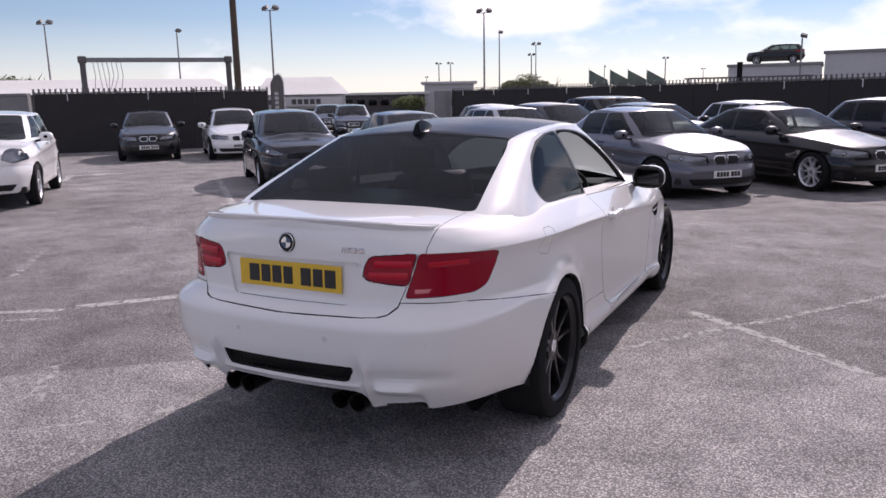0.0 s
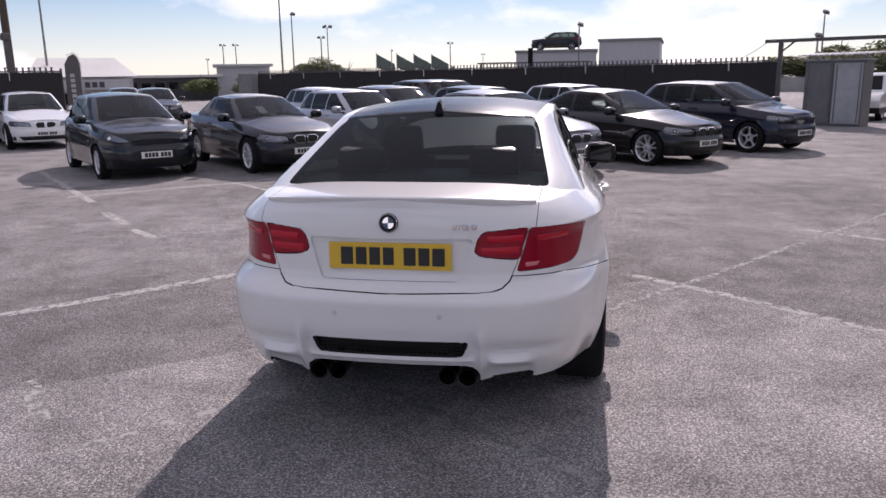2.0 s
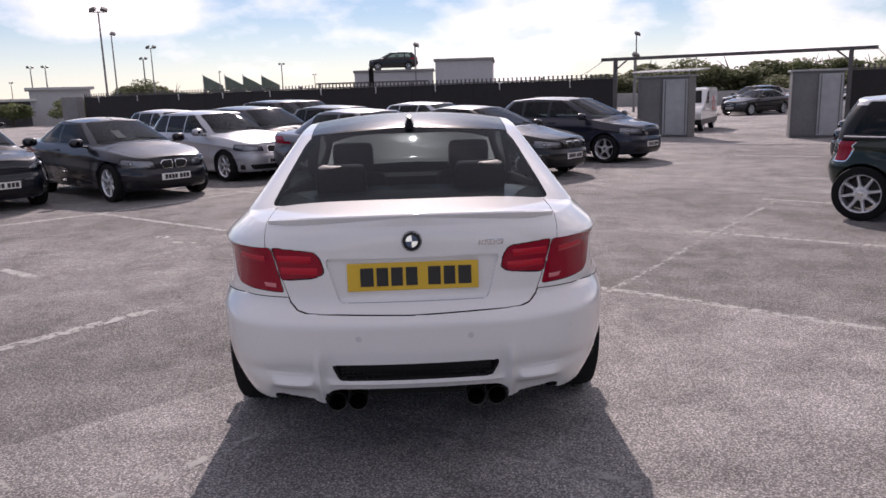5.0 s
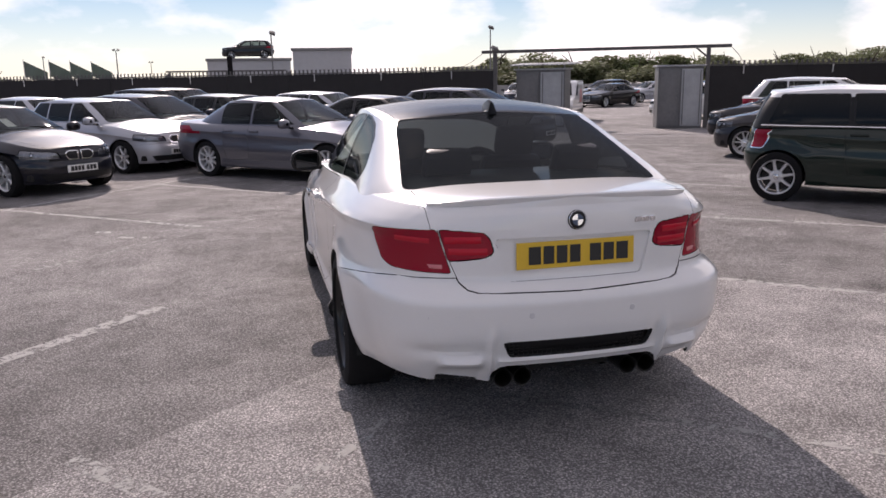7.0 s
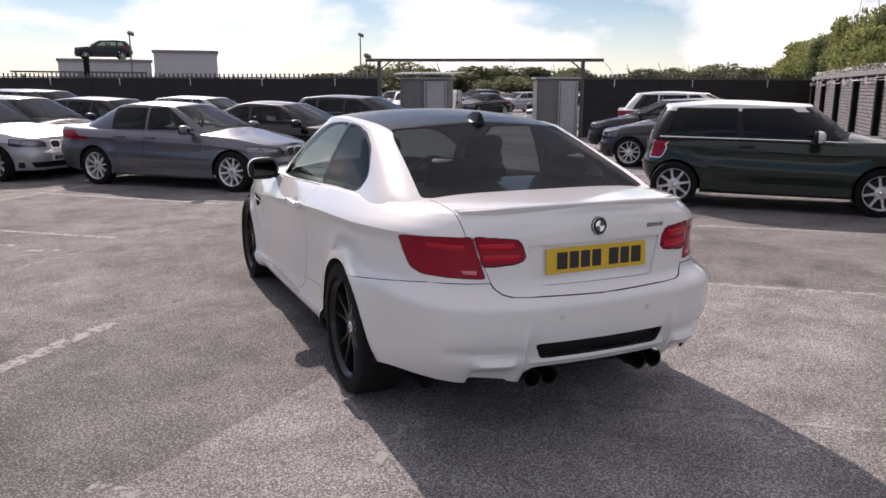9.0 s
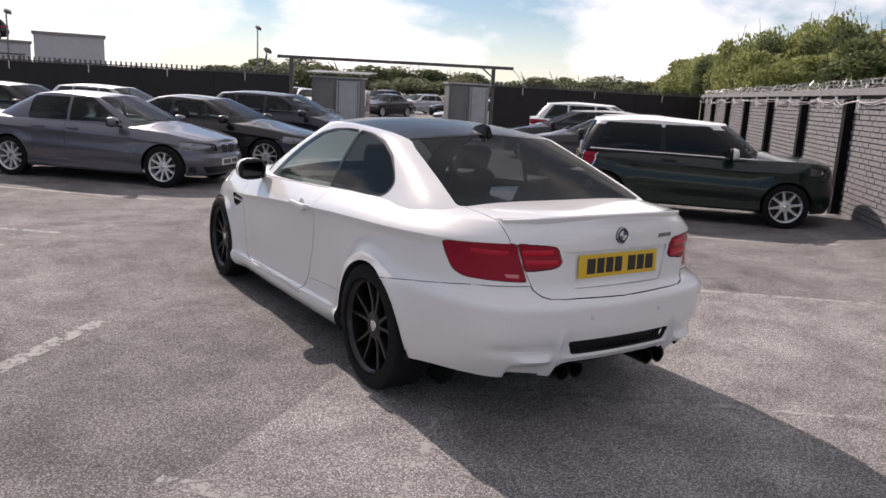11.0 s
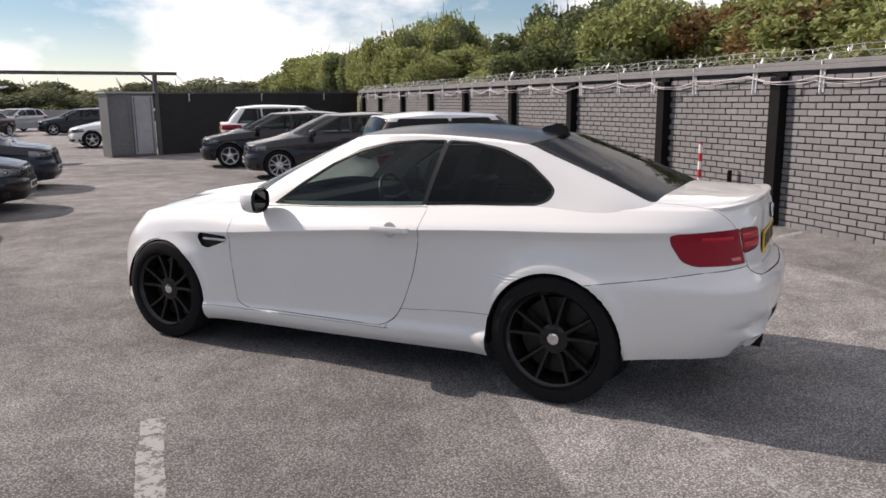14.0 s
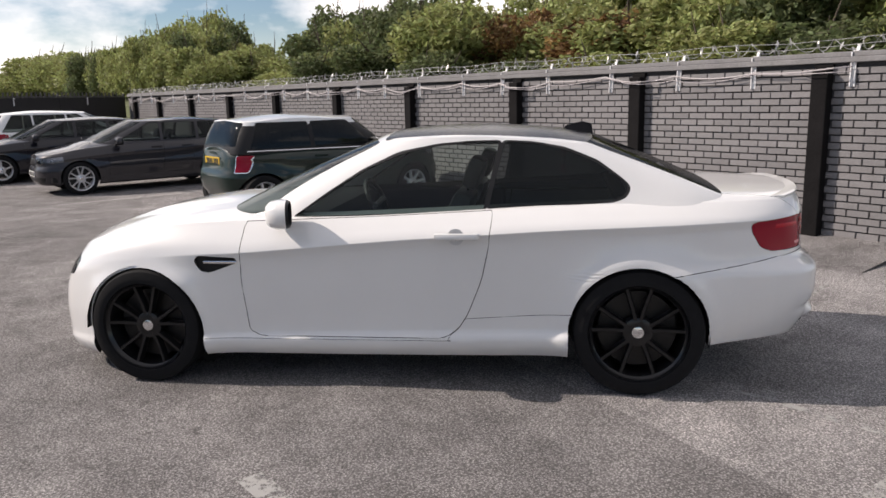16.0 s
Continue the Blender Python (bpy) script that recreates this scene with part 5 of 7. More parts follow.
        rings.append(Vector((0.36, 0.28, 0.87)) + Matrix.Rotation(radians(-25), 3, "X") @ Vector((0.185 * math.cos(a), 0, 0.185 * math.sin(a))))
    tube(b2, rings, 0.015, 8)
    for a in (0.1, math.pi - 0.1, -math.pi / 2):
        rod(b2, (0.36, 0.30, 0.86), Vector((0.36, 0.28, 0.87)) + Matrix.Rotation(radians(-25), 3, "X") @ Vector((0.18 * math.cos(a), 0, 0.18 * math.sin(a))), 0.018)
    part("steering_wheel", b2, M_LEATHER, car, smooth=45)
    b2 = bmesh.new()
    box(b2, (1.24, 0.44, 0.04), (0, -1.50, 1.03), bevel=0.015)
    part("parcel_shelf", b2, M_CABIN, car)
    b2 = bmesh.new()
    box(b2, (0.22, 0.03, 0.06), (0, 0.20, 1.30), bevel=0.012)
    part("inner_mirror", b2, M_CABIN, car)
    return car


M_BADGEBLUE = material("badge_blue", (0.05, 0.08, 0.14), rough=0.3, vary=0.0)
# colour of the parking sensors, also the painted shade in the handle cups
M_SENSOR_CUPSHADE = material("sensor_white_and_cup_shade", (0.55, 0.55, 0.56), rough=0.4, vary=0.0)
M_PIPE = material("dark_pipe", (0.02, 0.02, 0.02), rough=0.35, metal=0.6, vary=0.1)
M_DOORGLASS = glass("door_glass", (0.60, 0.70, 0.67), 0.84, 1.5, 0.7)
M_QUARTER = glass("quarter_glass", (0.40, 0.45, 0.46), 0.30, 1.45, 0.45)
M_REARGLASS = glass("rear_tint_glass", (0.42, 0.47, 0.50), 0.34, 1.40, 0.42)
hero_car(pose(0, 0, 0))


# ---- setting ----
def strip(name, a, b, wide, mat, z=0.006, label="", ragged=0.0, seed=0):
    """A painted line on the ground from a to b, a film with a little thickness."""
    rnd = random.Random(seed)
    a, b = Vector((*a, 0)), Vector((*b, 0))
    d = (b - a).normalized()
    n = Vector((-d.y, d.x, 0)) * wide / 2
    k = max(2, int((b - a).length / 0.12))
    bm = bmesh.new()
    l, r = [], []
    for i in range(k + 1):
        p = a + (b - a) * i / k
        z_ = Vector((0, 0, z + rise(p.x, p.y) + (0.002 if rise(p.x, p.y) else 0)))
        l.append(bm.verts.new(p + n * (1 + rnd.uniform(-ragged, ragged)) + z_))
        r.append(bm.verts.new(p - n * (1 + rnd.uniform(-ragged, ragged)) + z_))
    for i in range(k):
        bm.faces.new((l[i], r[i], r[i + 1], l[i + 1]))
    bm.normal_update()
    return tagged(part(name, bm, mat, None), label, "line", kind="structure")


def rise(x, y):
    """The tarmac runs up a little towards the foot of the brick wall."""
    d = (Vector((x, y)) - Vector((3.53, -3.856))).dot(Vector((-0.7336, 0.6796)))
    sink = DIP * math.exp(-(((y - 1.41) / 1.0) ** 4)) * math.exp(-((x / 2.0) ** 4))
    return 0.085 * max(0.0, 1 - max(0.0, d) / 1.2) - (sink if sink > 1e-4 else 0.0)


bm = bmesh.new()
R = 900.0
# finer near the car, one sheet to the horizon
xs = [-R, -200, -60, -30, -12, -6] + [-4 + 0.2 * k for k in range(41)] + [6, 12, 30, 60, 200, R]
vs = [[bm.verts.new((x, y, min(0.0, rise(x, y)))) for y in xs] for x in xs]
for i in range(len(xs) - 1):
    for j in range(len(xs) - 1):
        bm.faces.new((vs[i][j], vs[i + 1][j], vs[i + 1][j + 1], vs[i][j + 1]))
tagged(part("ground", bm, M_TARMAC, None), "worn grey tarmac of the car park", "ground", kind="structure")

LINES = [
    ((-8.9, 6.95), (-5.62, 3.70), 0.10, 1), ((-4.95, 2.98), (-4.25, 2.30), 0.11, 1), ((-3.98, 2.02), (-3.50, 1.62), 0.10, 1),
    ((-6.30, 4.10), (-4.51, 5.66), 0.09, 1), ((-4.51, 5.66), (-2.2, 8.55), 0.09, 1),
    ((-4.60, 5.72), (-1.90, 3.52), 0.08, 1), ((-3.05, 7.88), (-0.55, 5.55), 0.08, 1),
    ((-3.16, -0.97), (-1.98, 0.33), 0.12, 1), ((-3.75, -1.42), (-3.18, -1.06), 0.075, 1), ((-3.75, -1.62), (-3.0, -1.25), 0.06, 0),
    ((1.20, 0.74), (2.70, -0.60), 0.085, 1), ((2.70, -0.60), (4.85, -2.32), 0.075, 1),
    ((0.70, -0.62), (4.9, 4.75), 0.06, 0), ((3.02, 2.72), (6.45, 0.02), 0.08, 1), ((4.75, 4.88), (8.9, 1.2), 0.08, 1),
    ((7.1, 11.6), (8.6, 10.55), 0.10, 1), ((6.4, 7.15), (10.6, 3.6), 0.09, 1), ((9.3, 6.7), (12.2, 4.6), 0.09, 1),
    ((-0.20, -1.78), (1.75, -3.22), 0.06, 0), ((-1.38, -2.64), (-0.75, -1.95), 0.06, 0),
    ((-3.2, 1.86), (-1.36, 3.84), 0.05, 0), ((-3.02, 3.56), (-2.84, 3.50), 0.10, 1), ((-2.72, 3.18), (-2.58, 3.10), 0.07, 1), ((-2.49, 3.09), (-2.37, 3.01), 0.06, 1), ((-2.10, -1.95), (-1.70, -2.39), 0.09, 0),
    ((-11.95, 5.75), (-12.9, 6.65), 0.13, 1), ((-5.6, 0.6), (-4.6, -0.5), 0.07, 0),
]
for k, (a, b, wide, solid) in enumerate(LINES):
    strip("parking_line", a, b, wide, M_LINE if solid else M_FAINT, 0.0014 + 0.0001 * k, "white painted parking line, worn" if solid else "faded white line on tarmac", 0.12, k)


def ground_arrow(tip, tail, wide, label):
    """A bent white arrow painted on the tarmac: a shaft and a head."""
    a, b = Vector(tip), Vector(tail)
    d = (a - b).normalized()
    n = Vector((-d.y, d.x))
    neck = a - d * 0.75
    bm = bmesh.new()
    for pts in ([b + n * wide / 2, b - n * wide / 2, neck - n * wide / 2, neck + n * wide / 2], [neck + n * wide * 1.6, neck - n * wide * 1.6, a]):
        bm.faces.new([bm.verts.new((p.x, p.y, 0.0062)) for p in pts])
    bm.normal_update()
    if sum(f.normal.z for f in bm.faces) < 0:
        bmesh.ops.reverse_faces(bm, faces=bm.faces)
    tagged(part("ground_arrow", bm, M_LINE, None), label, "arrow", kind="structure")


ground_arrow((-12.05, 7.55), (-12.95, 6.55), 0.16, "white arrow painted on the tarmac")


def patch(name, points, mat, z, label):
    sheet = bmesh.new()
    n = 76
    vs = [[sheet.verts.new((-6 + 0.2 * i, -10 + 0.2 * j, z + min(0.0, rise(-6 + 0.2 * i, -10 + 0.2 * j)))) for j in range(n)] for i in range(n)]
    for i in range(n - 1):
        for j in range(n - 1):
            sheet.faces.new((vs[i][j], vs[i + 1][j], vs[i + 1][j + 1], vs[i][j + 1]))
    bm = lift(sheet, carve(sheet, points, (0, 1), lambda f: True))
    sheet.free()
    return tagged(part(name, bm, mat, None), label, "ground", kind="structure")


# the paler bay, edged by an old seam and a painted line
patch("tarmac_bay", [(1.30, 0.60), (4.85, -2.38), (4.2, -6.5), (-3.2, -9.0), (-5.2, -4.6), (-2.06, -2.06)], M_PALE, 0.0008, "paler worn tarmac of one bay")


def frame_2d(a, b, z=0.0):
    """A pose at a with x along the line from a to b."""
    return pose(a[0], a[1], z, 0, 0, math.degrees(math.atan2(b[1] - a[1], b[0] - a[0])))


def fence(name, a, b, high, label, spikes=True):
    """A steel fence hung with dark sheet: panels, posts behind, pickets above, small hooks on the face."""
    root = thing(name, label, "fence", frame_2d(a, b), kind="structure")
    length = math.dist(a, b)
    n = max(1, round(length / 2.4))
    step = length / n
    bm = bmesh.new()
    box(bm, (step - 0.012, 0.02, high), (0, 0, high / 2))
    for k in range(6):
        box(bm, (step - 0.02, 0.012, 0.018), (0, -0.012, 0.2 + k * (high - 0.3) / 5))
    p0 = part("panel", bm, M_FENCE, root)
    bm = bmesh.new()
    box(bm, (0.06, 0.06, high + 0.12), (0, 0.05, (high + 0.12) / 2), bevel=0.006)
    s0 = part("post", bm, M_FENCESTEEL, root)
    bm = bmesh.new()
    box(bm, (0.02, 0.03, 0.24), (0, -0.02, high - 0.12))
    box(bm, (0.02, 0.07, 0.02), (0, -0.04, high - 0.02))
    h0 = part("hook", bm, M_BRACKET, root)
    p0.location.x, s0.location.x, h0.location.x = step / 2, 0, step * 0.4
    for k in range(1, n + 1):
        for o, x in ((p0, step * (k + 0.5)), (s0, step * k), (h0, step * (k + 0.4))):
            if o is not s0 and k == n:
                continue
            c = new(o.name.split(".")[0], o.data)
            c.parent, c.location = root, (x, 0, 0)
    if spikes:
        bm = bmesh.new()
        vs = [bm.verts.new(p) for p in ((-0.028, 0.03, high - 0.3), (0.028, 0.03, high - 0.3), (0.028, 0.03, high + 0.11), (0.042, 0.03, high + 0.17), (0.0, 0.03, high + 0.145), (-0.042, 0.03, high + 0.17), (-0.028, 0.03, high + 0.11))]
        f = bm.faces.new(vs)
        got = bmesh.ops.extrude_face_region(bm, geom=[f])["geom"]
        bmesh.ops.translate(bm, vec=(0, 0.006, 0), verts=[g for g in got if isinstance(g, bmesh.types.BMVert)])
        k0 = part("picket", bm, M_FENCESTEEL, root)
        count = int(length / 0.16)
        for k in range(1, count):
            c = new("picket", k0.data)
            c.parent, c.location = root, (0.16 * k, 0, 0)
        bm = bmesh.new()
        box(bm, (length, 0.03, 0.04), (length / 2, 0.05, high + 0.03))
        part("rail", bm, M_FENCESTEEL, root)
    return root


GATE_R, GATE_D = Vector((12.25, 16.05)), Vector((-0.8744, 0.4852))
GATE_L = GATE_R + GATE_D * 6.6
WALL_A, WALL_B = Vector((3.53, -3.856)), Vector((19.9, 13.81))
WALL_D = (WALL_B - WALL_A).normalized()
fence("fence_back", tuple(GATE_R + GATE_D * 31.4), tuple(GATE_L), 1.86, "dark sheeted steel fence with pickets on top")
fence("fence_side", tuple(GATE_R), tuple(WALL_B + WALL_D * 0.4), 1.86, "dark sheeted steel fence between gate and brick wall")
fence("fence_left", (-20.6, 11.6), (-15.45, 16.78), 1.90, "dark sheeted steel fence behind parked cars")


def corner_wall():
    bm = bmesh.new()
    box(bm, (7.0, 0.22, 1.85), (3.5, 0, 0.925), bevel=0.02)
    box(bm, (7.0, 0.30, 0.08), (3.5, 0, 1.89), bevel=0.015)
    ob = part("wall_left", bm, M_COPING, None)
    ob.matrix_world = frame_2d((-20.75, 11.55), (-27.0, 8.0))
    tagged(ob, "grey rendered boundary wall", "wall", kind="structure")


corner_wall()


def gate_frame():
    root = thing("gate_frame", "tall steel gate frame with a beam over the entrance", "gate", frame_2d(tuple(GATE_R), tuple(GATE_L)))
    for x in (0.0, 6.6):
        bm = bmesh.new()
        box(bm, (0.12, 0.12, 2.40), (x, 0, 1.20), bevel=0.01)
        post = part("post", bm, M_FENCESTEEL, root)
        d = 1 if x == 0 else -1
        bm = bmesh.new()
        rod(bm, (x, 0, 2.12), (x + d * 0.36, 0, 2.41), 0.026)
        part("brace", bm, M_FENCESTEEL, root)
    bm = bmesh.new()
    box(bm, (7.7, 0.11, 0.10), (3.2, 0, 2.452), bevel=0.008)
    part("beam", bm, M_FENCESTEEL, root)
    for pts in ([(-0.64, 0, 2.42), (-0.85, 0, 2.2), (-1.0, 0, 1.95), (-1.15, 0, 1.86)], [(7.0, 0, 2.42), (7.4, 0, 2.15), (7.8, 0, 1.95)]):
        bm = bmesh.new()
        tube(bm, pts, 0.010)
        part("cable", bm, M_CABLE, root)


gate_frame()


def shed(name, a, b, deep, high, label, roof=True):
    """A sheet-metal box by the gate: ribbed sides, two leaves, an overhanging lid."""
    root = thing(name, label, "shed", frame_2d(a, b))
    n = math.dist(a, b)
    bm = bmesh.new()
    box(bm, (n, deep, high), (n / 2, deep / 2, high / 2), bevel=0.01)
    part("body", bm, M_SHED, root)
    for k in range(2):
        bm = bmesh.new()
        box(bm, (n / 2 - 0.05, 0.03, high - 0.14), (n * (0.25 + 0.5 * k), -0.02, high / 2), bevel=0.008)
        leaf = part("door_leaf", bm, M_GALV if k else M_SHED, root)
        bm = bmesh.new()
        for q in (0, 4):
            box(bm, (0.03, 0.015, high - 0.22), (n * (0.06 + 0.5 * k) + q * (n / 2 - 0.12) / 4.4, -0.042, high / 2), bevel=0.005)
        part("rib", bm, M_SHED, leaf)
    bm = bmesh.new()
    box(bm, (n + 0.12, deep + 0.12, 0.05), (n / 2, deep / 2, high + 0.028), bevel=0.01)
    lid = part("lid", bm, M_GALV, root)
    if roof:
        bm = bmesh.new()
        for q in range(14):
            box(bm, (0.07, deep + 0.5, 0.03), (-0.1 + q * (n + 0.4) / 13, deep / 2, high + 0.20), turn=Matrix.Rotation(radians(4), 3, "X"))
        box(bm, (n + 0.4, deep + 0.46, 0.012), (n / 2 + 0.1, deep / 2, high + 0.185), turn=Matrix.Rotation(radians(4), 3, "X"))
        for x in (0.05, n - 0.05):
            rod(bm, (x, 0.1, high), (x, 0.1, high + 0.2), 0.025)
        part("canopy", bm, M_GALV, root)
    return root


shed("metal_shed", (7.25, 19.4), (8.5, 18.25), 0.55, 1.85, "grey sheet metal shed with open canopy by the gate")
shed("metal_shed", (10.85, 16.50), (12.10, 16.02), 0.8, 1.86, "pale grey sheet metal cabinet beside the gate post", roof=False)

# ---- brick wall ----
bm = bmesh.new()
foot = [[bm.verts.new((*(WALL_A + WALL_D * s - Vector((WALL_D.y, -WALL_D.x)) * d), 0.0012 + 0.085 * (1 - max(0.0, d) / 1.2))) for s in (-0.75, 0.0, 8.0, 23.5)] for d in (1.2, 0.0, -0.1)]
for a, b in zip(foot, foot[1:]):
    for i in range(3):
        bm.faces.new((a[i], b[i], b[i + 1], a[i + 1]))
bm.normal_update()
if sum(f.normal.z for f in bm.faces) < 0:
    bmesh.ops.reverse_faces(bm, faces=bm.faces)
tagged(part("ground_rise", bm, M_TARMAC, None), "tarmac running up to the foot of the wall", "ground", kind="structure")
wall = thing("wall_brick", "grey painted brick wall with black piers", "wall", frame_2d(tuple(WALL_A - WALL_D * 0.75), tuple(WALL_B)), kind="structure")
WALL_LEN, WALL_H, COURSE, BRICK = 24.8, 1.86, 0.0756, 0.225
bm = bmesh.new()
box(bm, (WALL_LEN, 0.20, WALL_H), (WALL_LEN / 2, -0.112, WALL_H / 2))
part("core", bm, M_MORTAR, wall)
bm = bmesh.new()
box(bm, (WALL_LEN, 0.30, 0.055), (WALL_LEN / 2, -0.10, WALL_H + 0.028), bevel=0.008)
box(bm, (WALL_LEN, 0.25, 0.05), (WALL_LEN / 2, -0.10, WALL_H + 0.082), bevel=0.008)
part("coping", bm, M_COPING, wall, "pale concrete coping")
PIERS = [1.0, 3.32, 5.53, 8.22, 10.73, 13.45, 16.1, 18.8, 21.5, 23.9]
for s in PIERS:
    bm = bmesh.new()
    box(bm, (0.17, 0.13, 1.80), (s, 0.06, 0.90), bevel=0.012)
    box(bm, (0.19, 0.05, 0.05), (s, 0.02, 1.82), bevel=0.01)
    part("pier", bm, M_PIER, wall, "black painted pier")


def bracket_and_cable():
    rnd = random.Random(5)
    spots = [s for k in range(24) for s in [0.70 + 1.03 * k + rnd.uniform(-0.06, 0.06)] if all(abs(s - p) > 0.17 for p in PIERS)]
    bm = bmesh.new()
    box(bm, (0.045, 0.012, 0.34), (0, 0.012, 1.79), bevel=0.003)
    box(bm, (0.045, 0.12, 0.012), (0, -0.05, 1.967), bevel=0.003)
    box(bm, (0.012, 0.03, 0.34), (0.02, 0.024, 1.79))
    box(bm, (0.03, 0.02, 0.08), (0, -0.06, 2.00), turn=Matrix.Rotation(radians(18), 3, "X"))
    for z in (1.68, 1.80, 1.90):
        rod(bm, (0, 0.015, z), (0, 0.03, z), 0.009, sides=6)
    b0 = part("bracket", bm, M_BRACKET, wall, "white steel bracket")
    b0.location.x = spots[0]
    for s in spots[1:]:
        c = new("bracket", b0.data)
        c.parent, c.location = wall, (s, 0, 0)
        c.rotation_euler = (0, radians(rnd.uniform(-2.5, 2.5)), 0)
    pts = []
    for a, b in zip(spots, spots[1:]):
        sag = rnd.uniform(0.02, 0.10)
        za, zb = 1.80 + 0.02 * math.sin(a * 2.1), 1.80 + 0.02 * math.sin(b * 2.1)
        for k in range(8):
            t = k / 8
            pts.append((a + (b - a) * t, 0.05 + (0.11 if any(abs(a + (b - a) * t - p) < 0.2 for p in PIERS) else 0), za + (zb - za) * t - sag * 4 * t * (1 - t)))
    bm = bmesh.new()
    tube(bm, pts, 0.008, 6)
    tube(bm, [(x, y + 0.015, z - 0.03 - 0.02 * math.sin(x * 3)) for x, y, z in pts], 0.005, 5)
    part("cable", bm, M_CABLE, wall, "pale sagging cable")
    # coiled barbed wire over the coping
    bm = bmesh.new()
    pts = []
    for k in range(int(WALL_LEN * 34)):
        s = k / 34
        a = s * math.tau * 4.4 + 0.6 * math.sin(s * 1.3)
        r = 0.060 + 0.03 * noise.noise((s * 1.7, 0, 3))
        pts.append((s + 0.05 * math.sin(a * 0.5), -0.10 + r * math.cos(a), 2.045 + r * math.sin(a) + 0.02 * noise.noise((s * 0.8, 2, 0))))
    tube(bm, pts, 0.0045, 3)
    for z, y in ((2.03, -0.05), (2.10, -0.12)):
        tube(bm, [(s * 0.5, y + 0.01 * math.sin(s), z + 0.015 * math.sin(s * 1.7)) for s in range(int(WALL_LEN * 2))], 0.004, 3)
    for k in range(0, len(pts), 2):
        p = Vector(pts[k])
        d = Vector((rnd.uniform(-1, 1), rnd.uniform(-1, 1), rnd.uniform(-1, 1))).normalized()
        e = d.cross(Vector((0, 0, 1))).normalized() * 0.014
        vs = [bm.verts.new(p + x) for x in (d * 0.065, e, -d * 0.065, -e)]
        bm.faces.new(vs)
    tagged(part("barbed_wire", bm, M_WIRE, wall, "coiled barbed wire"), kind="stuff")


bracket_and_cable()
bm = bmesh.new()
tube(bm, [(0.05 + 0.1 * k, 0.10 + 0.03 * math.sin(k), 0.035) for k in range(0, 11)], 0.022, 8)
part("ground_pipe", bm, M_CABLE, wall, "pale pipe along the foot of the wall")


def striped_post():
    root = thing("striped_post", "thin red and white striped post on a round foot", "post", pose(5.70, -1.02, 0.066))
    bm = bmesh.new()
    lathe(bm, [(0.0, 0.0), (0.0, 0.17), (0.02, 0.17), (0.045, 0.10), (0.07, 0.045), (0.09, 0.04), (0.09, 0.0)], 24, axis="z")
    bmesh.ops.recalc_face_normals(bm, faces=bm.faces)
    part("foot", bm, M_RUBBER, root, smooth=40)
    for k in range(8):
        bm = bmesh.new()
        rod(bm, (0, 0, 0.08 + 0.105 * k), (0, 0, 0.08 + 0.105 * (k + 1)), 0.026, sides=16)
        part("band", bm, M_WHITEBAND if k % 2 else M_REDPAINT, root)
    bm = bmesh.new()
    rod(bm, (0, 0, 0.92), (0, 0, 0.94), 0.026, 0.015, sides=16)
    part("cap", bm, M_REDPAINT, root)


striped_post()
bm = bmesh.new()
box(bm, (0.05, 0.05, 0.62), (0, 0, 0.31), bevel=0.008)
tagged(part("metal_stake", bm, M_PIER, None), "short black metal stake in front of the wall", "post").matrix_world = pose(5.45, -1.42, 0.075)


